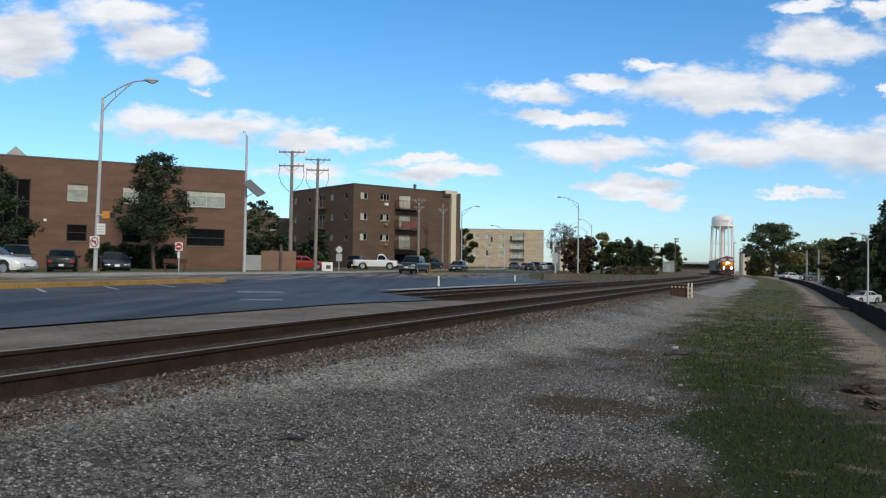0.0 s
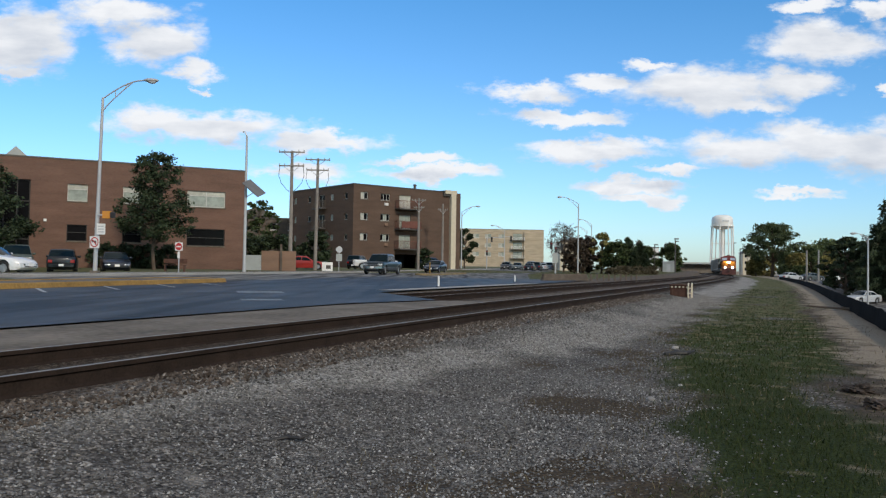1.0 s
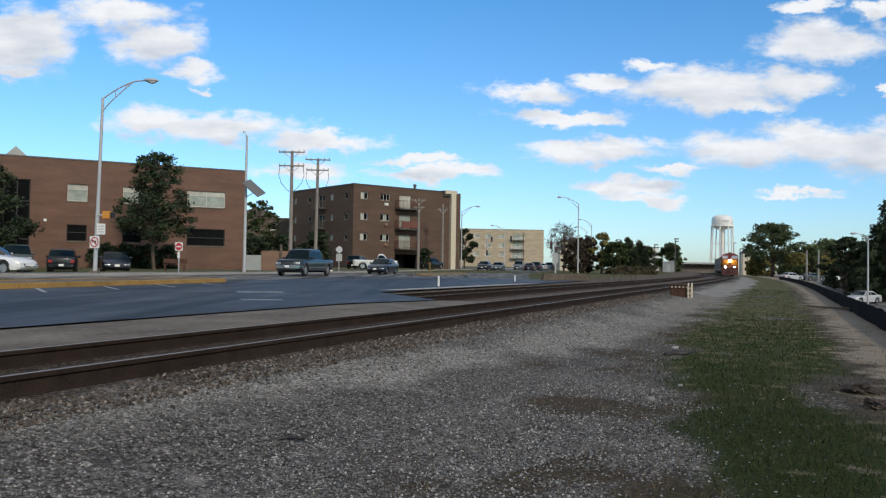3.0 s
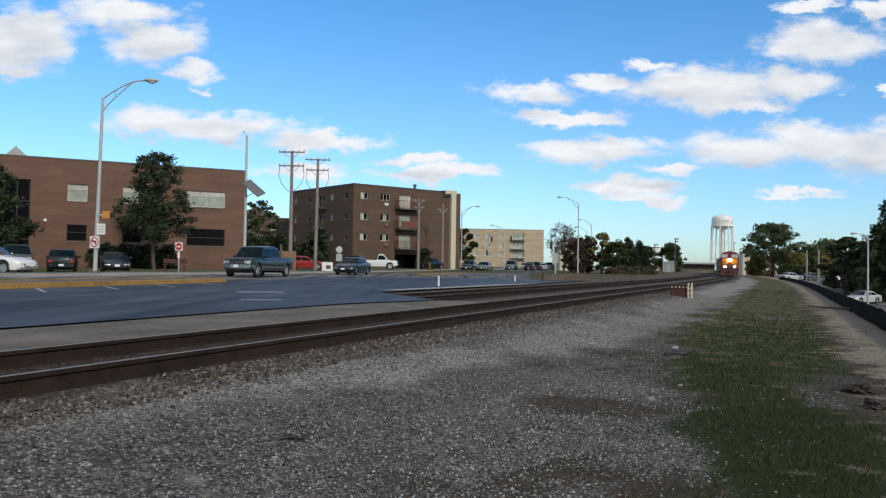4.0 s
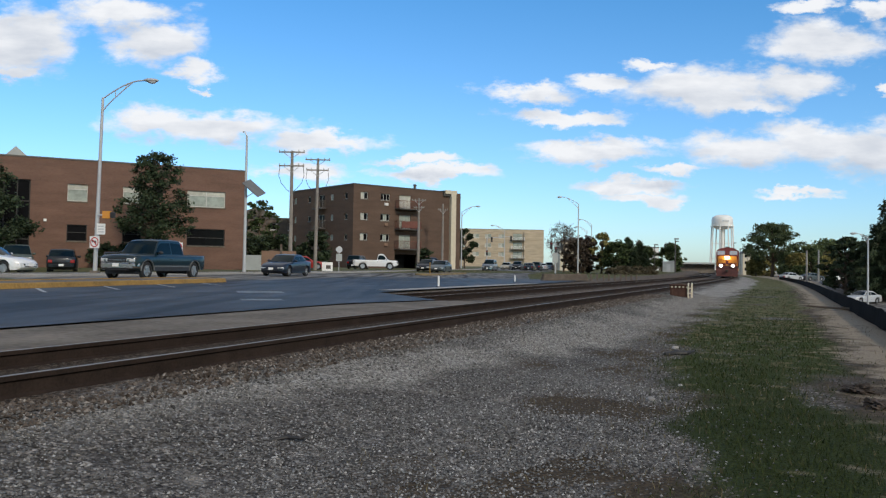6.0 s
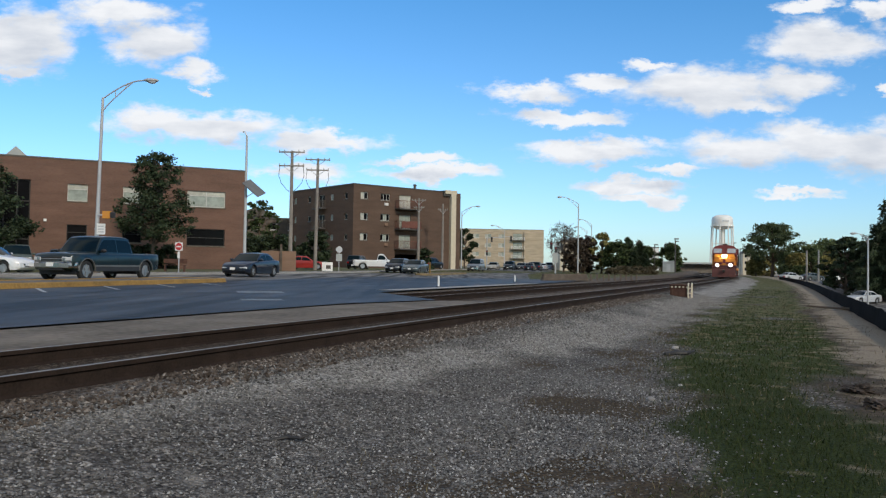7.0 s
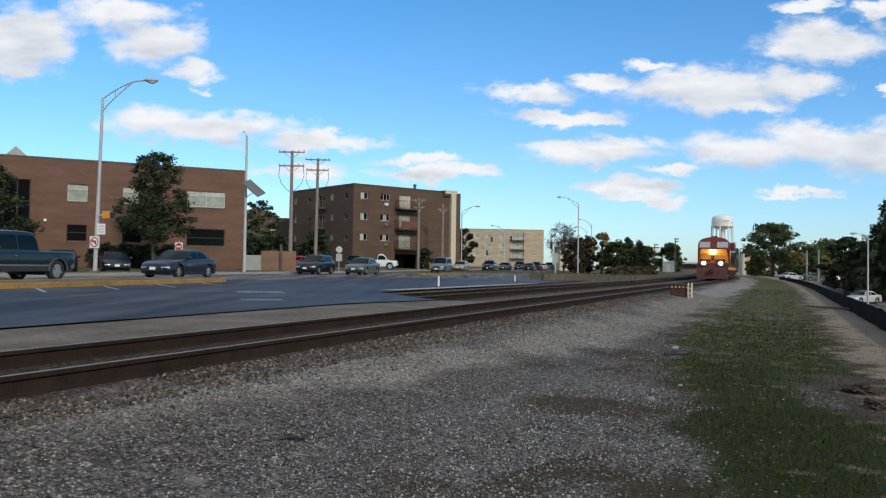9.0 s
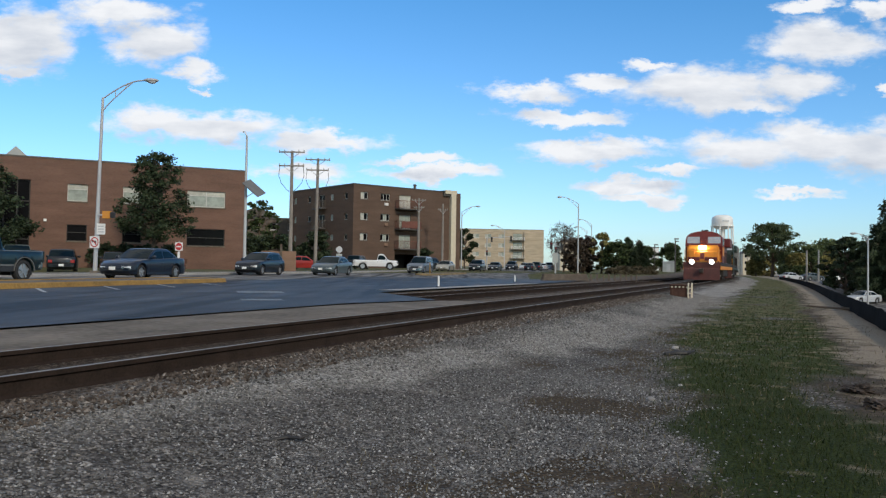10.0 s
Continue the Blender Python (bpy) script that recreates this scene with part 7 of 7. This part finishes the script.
    for s in (-1, 1):
        part("side_window", box(new_bm(), 6.6, 8.2, s * 1.53 - 0.01, s * 1.53 + 0.012, 3.12, 3.62, 0.004), M["car_glass"], cab)
        part("cab_band", box(new_bm(), 5.95, 8.55, s * 1.53 - 0.006, s * 1.53 + 0.008, 2.2, 2.95), mid_m, cab)
    part("windscreen_band", pane_box(new_bm(), fq, 0.0, 1.0, 0.0, 0.14, 0.012, 0.01), mid_m, cab)
    for s in (-1, 1):
        part("cab_front_panel", box(new_bm(), 8.752, 8.775, min(s * 1.29, s * 1.5), max(s * 1.29, s * 1.5), 1.7, 3.0, 0.004), mid_m, cab)
    part("headlight_panel", box(new_bm(), 8.5, 9.1, -0.3, 0.3, 3.2, 3.6, 0.05), top_m, cab)
    glow = TRAIN["beam"] if lit else M["lens"]
    for y in (-0.14, 0.14):
        part("headlight", tube(new_bm(), (10.3, y, 2.86), (10.56, y, 2.86), 0.165, 0.165, 16), glow, e)
    for y in (-0.8, 0.8):
        hs = part("ditch_light_box", box(new_bm(), 11.02, 11.2, y - 0.2, y + 0.2, 1.45, 1.85, 0.04), TRAIN["grime"], e)
        part("ditch_light", tube(new_bm(), (11.2, y, 1.65), (11.25, y, 1.65), 0.185, 0.185, 16), glow, hs)
    # long hood, radiator wings, fans
    bm = new_bm()
    prism(bm, [(-10.3, 1.622), (5.9, 1.622), (5.9, 4.0), (-6.3, 4.0), (-10.3, 4.0)], -0.95, 0.95)
    bmesh.ops.bevel(bm, geom=[ed for ed in bm.edges if ed.verts[0].co.z > 3.95 and ed.verts[1].co.z > 3.95], offset=0.12, segments=2, affect="EDGES")
    part("hood", bm, top_m, e)
    part("hood_band_upper", box(new_bm(), -10.2, 5.85, -0.965, 0.965, 2.3, 3.1), low_m, e)
    part("radiator", box(new_bm(), -10.1, -5.6, -1.52, 1.52, 3.35, 4.25, 0.12), top_m, e)
    for x in (-9.0, -7.6, -6.2):
        part("fan", tube(new_bm(), (x, 0, 4.25), (x, 0, 4.36), 0.6, 0.6, 18), TRAIN["grime"], e)
    part("exhaust_stack", box(new_bm(), 0.4, 1.6, -0.3, 0.3, 4.0, 4.3, 0.03), TRAIN["grime"], e)
    for x in np.arange(-9.4, 5.4, 1.25):
        for s in (-1, 1):
            part("hood_door", box(new_bm(), x, x + 1.1, s * 0.97 - 0.012, s * 0.97 + 0.012, 1.75, 2.26, 0.004), top_m, e)
    for s in (-1, 1):
        bm = new_bm()
        for x in np.arange(-10.4, 5.6, 1.6):
            tube(bm, (x, s * 1.47, 1.62), (x, s * 1.47, 2.6), 0.02, 0.02, 6)
        tube(bm, (-10.4, s * 1.47, 2.6), (5.6, s * 1.47, 2.6), 0.02, 0.02, 6)
        part("handrail", bm, TRAIN["grime"], e)
        bm = new_bm()
        tube(bm, (10.8, s * 1.4, 1.62), (10.8, s * 1.4, 2.65), 0.022, 0.022, 6)
        tube(bm, (8.9, s * 1.4, 1.62), (8.9, s * 1.4, 2.65), 0.022, 0.022, 6)
        tube(bm, (10.8, s * 1.4, 2.65), (8.9, s * 1.4, 2.65), 0.022, 0.022, 6)
        part("handrail", bm, TRAIN["orange"], e)
        for z in (0.45, 0.8, 1.12):
            part("step", box(new_bm(), 10.3, 10.85, s * 1.36 - 0.14, s * 1.36 + 0.14, z, z + 0.04), M["white"] if z < 0.5 else TRAIN["grime"], e)
    for y in (-0.5, 0.1, 0.5):
        part("horn", tube(new_bm(), (7.2, y * 0.4, 4.36), (7.8, y * 0.4, 4.42), 0.05, 0.1, 10), TRAIN["grime"], e)
    return e, ws


def hopper_car():
    e = thing("hopper_car", pose(xc(200), 200, 0), "grey covered freight hopper car behind the engines", "freight car", "freight cars")
    ws = bogie(e, 5.2, (-0.88, 0.88), 0.46) + bogie(e, -5.2, (-0.88, 0.88), 0.46)
    bm = new_bm()
    prism(bm, [(-7.0, 1.1), (-6.9, 2.4), (-7.4, 4.3), (7.4, 4.3), (6.9, 2.4), (7.0, 1.1), (4.0, 1.1), (2.6, 0.7), (0, 1.1), (-2.6, 0.7), (-4.0, 1.1)], -1.5, 1.5)
    part("body", bm, TRAIN["hopper"], e)
    part("sill", box(new_bm(), -7.9, 7.9, -0.4, 0.4, 0.85, 1.098), TRAIN["grime"], e)
    for x in np.linspace(-6.4, 6.4, 9):
        for s in (-1, 1):
            part("rib", box(new_bm(), x - 0.06, x + 0.06, s * 1.53 - 0.03, s * 1.53 + 0.05, 1.3, 4.25, 0.01), TRAIN["hopper"], e)
    part("roof_walk", box(new_bm(), -7.3, 7.3, -0.4, 0.4, 4.303, 4.42, 0.01), M["galv"], e)
    for x in (-7.9, 7.9):
        part("coupler", box(new_bm(), x - 0.4, x + 0.4, -0.14, 0.14, 0.75, 0.98), TRAIN["grime"], e)
    return e, ws


CONSIST = [(locomotive("maroon and orange diesel locomotive with lit headlights approaching", TRAIN["maroon"], TRAIN["orange"], TRAIN["maroon"], True), 11.4),
           (locomotive("dark green trailing diesel locomotive", TRAIN["green"], TRAIN["green"], TRAIN["green"], False), 34.4)]
for k_ in range(3):
    CONSIST.append((hopper_car(), 54.3 + 16.6 * k_))


# ---- loose gravel and grass ----
def in_plan(rng, n, y0, y1, v0, v1, power):
    """Places on a stretch of the yard, denser towards its near end."""
    y = y0 + (y1 - y0) * rng.uniform(0, 1, n) ** power
    v = rng.uniform(v0, v1, n)
    x = -6.84 + 0.43 * y + v / 0.919
    keep = np.abs(x) < 0.6 * y + 0.4
    return x[keep], y[keep], v[keep]


def yard_z(x, y):
    z = land_z(x, y)
    return z + 0.028 * noise.noise((x * 0.8, y * 0.8, 0)) + 0.006 * noise.noise((x * 4, y * 4, 3))


def build_stones(name, label, material, seed, n, y0, y1, v0, v1, power, size, thin=None):
    rng = np.random.default_rng(seed)
    x, y, v = in_plan(rng, n, y0, y1, v0, v1, power)
    if thin:
        k = np.array([thin(a, b, c) for a, b, c in zip(x, y, v)]) > rng.uniform(0, 1, len(x))
        x, y, v = x[k], y[k], v[k]
    z = np.array([yard_z(a, b) for a, b in zip(x, y)])
    m = len(x)
    s = rng.uniform(size[0], size[1], m) * (1 + 0.02 * y)
    unit = np.array([(1, 0, 0), (-1, 0, 0), (0, 1, 0), (0, -1, 0), (0.2, 0.1, 0.8), (0, 0, -0.6)])
    p = unit[None] * s[:, None, None] * rng.uniform(0.6, 1.3, (m, 6, 3))
    a = rng.uniform(0, 6.28, m)
    ca, sa = np.cos(a)[:, None], np.sin(a)[:, None]
    q = np.stack([p[..., 0] * ca - p[..., 1] * sa, p[..., 0] * sa + p[..., 1] * ca, p[..., 2]], -1)
    q += np.stack([x, y, z + s * 0.25], -1)[:, None]
    f = np.array([(0, 2, 4), (2, 1, 4), (1, 3, 4), (3, 0, 4), (2, 0, 5), (1, 2, 5), (3, 1, 5), (0, 3, 5)])
    faces = (f[None] + 6 * np.arange(m)[:, None, None]).reshape(-1, 3)
    ob = raw(name, q.reshape(-1, 3).tolist(), faces.tolist(), material)
    return tagged(ob, label, "gravel", kind="stuff")


def build_blades(name, label, material, seed, n, y0, y1, v0, v1, power, tall, wide, thin):
    rng = np.random.default_rng(seed)
    x, y, v = in_plan(rng, n, y0, y1, v0, v1, power)
    k = np.array([thin(a, b, c) for a, b, c in zip(x, y, v)]) > rng.uniform(0, 1, len(x))
    x, y = x[k], y[k]
    z = np.array([yard_z(a, b) for a, b in zip(x, y)]) - 0.01
    m = len(x)
    h = rng.uniform(tall[0], tall[1], m) * (1 + 0.012 * y)
    w = wide * rng.uniform(0.7, 1.4, m) * (1 + 0.08 * y)
    a, b = rng.uniform(0, 6.28, m), rng.uniform(0, 6.28, m)
    lean = h * rng.uniform(0.3, 1.1, m)
    o = np.stack([x, y, z], -1)
    sd = np.stack([np.cos(a) * w, np.sin(a) * w, np.zeros(m)], -1)
    tip = np.stack([np.cos(b) * lean, np.sin(b) * lean, h], -1)
    mid = tip * np.array([0.35, 0.35, 0.6])
    q = np.stack([o - sd, o + sd, o + mid + sd * 0.7, o + mid - sd * 0.7, o + tip], 1)
    base = 5 * np.arange(m)
    quads = np.stack([base, base + 1, base + 2, base + 3], -1).tolist()
    tris = np.stack([base + 3, base + 2, base + 4], -1).tolist()
    ob = raw(name, q.reshape(-1, 3).tolist(), quads + tris, material)
    return tagged(ob, label, "grass", kind="stuff")


build_stones("gravel", "loose grey and white crushed gravel", M["chips"], 1, 190000, 2.3, 26, 1.5, 6.6, 1.6, (0.0045, 0.0115),
             lambda x, y, v: (0.35 + patch(x, y, 0.7)) * (1 - 0.8 * path_at(x, y, v)) * (1 - 0.85 * litter_at(x, y, v)) * max(0.03, 1 - 1.6 * turf_at(x, y, v)))
build_stones("ballast", "coarse dusty track ballast stones", M["ballast_chips"], 2, 9000, 4, 34, 0.9, 1.7, 1.2, (0.012, 0.026))
build_stones("shoulder_stones", "dusty grey stones on the ballast shoulder", M["shoulder"], 5, 26000, 4, 40, 1.15, 2.9, 1.3, (0.008, 0.018),
             lambda x, y, v: (1 - 0.8 * path_at(x, y, v)) * min(1, max(0.15, 2.6 - v)))
build_stones("path_stones", "fine pale dusty gravel trodden along the track", M["pale_chips"], 8, 60000, 5, 40, 1.4, 4.4, 1.5, (0.005, 0.011),
             lambda x, y, v: path_at(x, y, v))
build_stones("coarse_gravel", "coarse pale gravel at the yard edge", M["coarse"], 6, 34000, 2.3, 9.5, 2.6, 6.4, 1.2, (0.006, 0.0135),
             lambda x, y, v: (0.3 + patch(x, y, 0.8, 5)) * (1 - 0.9 * litter_at(x, y, v)) * max(0.02, 1 - 2.0 * turf_at(x, y, v)) * min(1, max(0.1, v - 2.6)))
build_blades("grass", "short patchy green grass", M["blades"], 3, 150000, 2.3, 60, 3.2, 8.7, 1.7, (0.02, 0.065), 0.0024,
             lambda x, y, v: 1.15 * turf_at(x, y, v) ** 1.4 * float(np.interp(y, (9, 28), (1.0, 0.06))) * float(np.interp(v, (6.9, 7.7), (1.0, 0.1))))
build_blades("dry_grass", "sparse dry straw-coloured grass", M["straw"], 4, 60000, 2.3, 34, 3.2, 8.7, 1.4, (0.02, 0.07), 0.002,
             lambda x, y, v: 0.5 * (1 - turf_at(x, y, v)) * float(np.interp(v - turf_edge(y), (-0.6, 0.3, 3.0), (0.05, 1.0, 1.0))) * float(np.interp(v, (6.5, 7.3), (1.0, 0.04))) * float(np.interp(y, (9, 24), (1.0, 0.15))) + 0.16 * litter_at(x, y, v))

# litter of the yard
for i, (x, y, L_, r, a) in enumerate(((3.95, 13.1, 0.62, 0.034, 20), (1.75, 15.9, 0.22, 0.02, 70), (15.3, 30.5, 2.6, 0.05, 120), (-1.1, 5.9, 0.3, 0.012, 10))):
    e = thing("stick", pose(x, y, yard_z(x, y), 0, 0, a), "dark broken stick lying on the ground", "stick", "sticks")
    bm = new_bm()
    path_tube(bm, [(-L_ / 2, 0, 0.02), (-L_ * 0.1, L_ * 0.08, 0.035), (L_ * 0.2, 0, 0.03), (L_ / 2, L_ * 0.06, 0.06)], [r, r * 1.2, r, r * 0.4], 7)
    part("branch", bm, M["black"] if i != 2 else M["bark"], e)
for i, (x, y, s) in enumerate(((4.9, 9.3, 0.16), (5.35, 9.0, 0.2), (5.6, 8.7, 0.14), (4.6, 8.3, 0.16), (4.35, 6.4, 0.14), (4.5, 6.25, 0.1))):
    rng = np.random.default_rng(60 + i)
    bm = new_bm()
    bmesh.ops.create_icosphere(bm, subdivisions=4, radius=s)
    for v_ in bm.verts:
        u_ = v_.co.normalized()
        v_.co *= 1 + 0.55 * noise.noise(u_ * 1.7 + Vector((i * 3.1, 0, 0))) + 0.4 * noise.noise(u_ * 6 + Vector((i, 4, 0))) + 0.3 * noise.noise(u_ * 15)
        v_.co.z *= 0.5
    c = part("earth_clod", bm, M["tie"])
    c.matrix_basis = pose(x, y, yard_z(x, y) + s * 0.08)
    tagged(c, "dark crumbling lump of earth in the grass", "earth clod", "earth clods")
for i, (x, y, s) in enumerate(((2.25, 8.5, 0.05), (4.1, 13.9, 0.06), (2.9, 9.6, 0.03))):
    bm = new_bm()
    bmesh.ops.create_icosphere(bm, subdivisions=2, radius=s)
    for v_ in bm.verts:
        v_.co *= 1 + 0.4 * noise.noise(v_.co * 20 + Vector((i, 2, 0)))
        v_.co.z *= 0.6
    c = part("stone", bm, M["stone_light"])
    c.matrix_basis = pose(x, y, yard_z(x, y) + s * 0.3)
    tagged(c, "single pale stone lying in the yard", "stone", "stones")


# ---- things that move ----
def roll_rows(dist, times, x, y, r):
    return [(t, pose(x, y, r, 0, math.degrees(d / r) % 360)) for t, d in zip(times, dist)]


def motions():
    secs = list(range(11))
    for e, w, ys in MOVING:
        rows = []
        for t in np.arange(0, 10.01, 0.5):
            yy = smooth_at(secs, ys, t)
            rows.append((float(t), on_street(yy, w)))
        walk(e, rows)
        R = RADIUS[e.name]
        fine = np.linspace(0, 10, 301)
        pos = np.array([smooth_at(secs, ys, t) for t in fine])
        dist = (pos[0] - pos) / 0.9716
        keep, last = [0], 0.0
        for i in range(1, len(fine)):
            if (dist[min(i + 1, len(fine) - 1)] - last) / R > radians(80) or i == len(fine) - 1:
                keep.append(i)
                last = dist[i]
        for c in [c for c in e.children if c.name.split(".")[0] == "wheel"]:
            p = c.matrix_basis.translation.copy()
            walk(c, roll_rows(dist[keep], [float(fine[i]) for i in keep], p.x, p.y, p.z))
    # the train, along the curve of the near track
    yt = np.arange(20, 330, 0.5)
    xt = np.array([xc(y) for y in yt])
    arc = np.concatenate([[0], np.cumsum(np.hypot(np.diff(xt), np.diff(yt)))])
    front0 = float(np.interp(FRONT_Y[0], yt, arc))
    front1 = float(np.interp(FRONT_Y[1], yt, arc))

    def on_arc(s):
        y = float(np.interp(s, arc, yt))
        return Vector((xc(y), y, 0))

    for (e, sets), back in CONSIST:
        rows = []
        for t in np.arange(0, 10.01, 0.5):
            s = front0 + (front1 - front0) * t / 10 + back
            a, b = on_arc(s - 6), on_arc(s + 6)
            d = a - b
            c = (a + b) / 2
            rows.append((float(t), pose(c.x, c.y, 0.0, 0, 0, math.degrees(math.atan2(d.y, d.x)))))
        walk(e, rows)
        for w, x, r in sets:
            go = front0 - front1
            n = int(go / r / radians(75)) + 2
            ts = np.round(np.linspace(0, 10, n) * FPS) / FPS
            walk(w, roll_rows(ts / 10 * go, [float(t) for t in ts], x, 0, r))


def smooth_at(ts, vs, t):
    """Smooth curve through even steps."""
    i = int(min(max(math.floor(t), 0), len(ts) - 2))
    u = t - i
    p0 = vs[i - 1] if i > 0 else 2 * vs[0] - vs[1]
    p3 = vs[i + 2] if i + 2 < len(vs) else 2 * vs[-1] - vs[-2]
    p1, p2 = vs[i], vs[i + 1]
    return 0.5 * (2 * p1 + (p2 - p0) * u + (2 * p0 - 5 * p1 + 4 * p2 - p3) * u * u + (3 * p1 - p0 - 3 * p2 + p3) * u ** 3)


FRONT_Y = (185.0, 66.5)
motions()
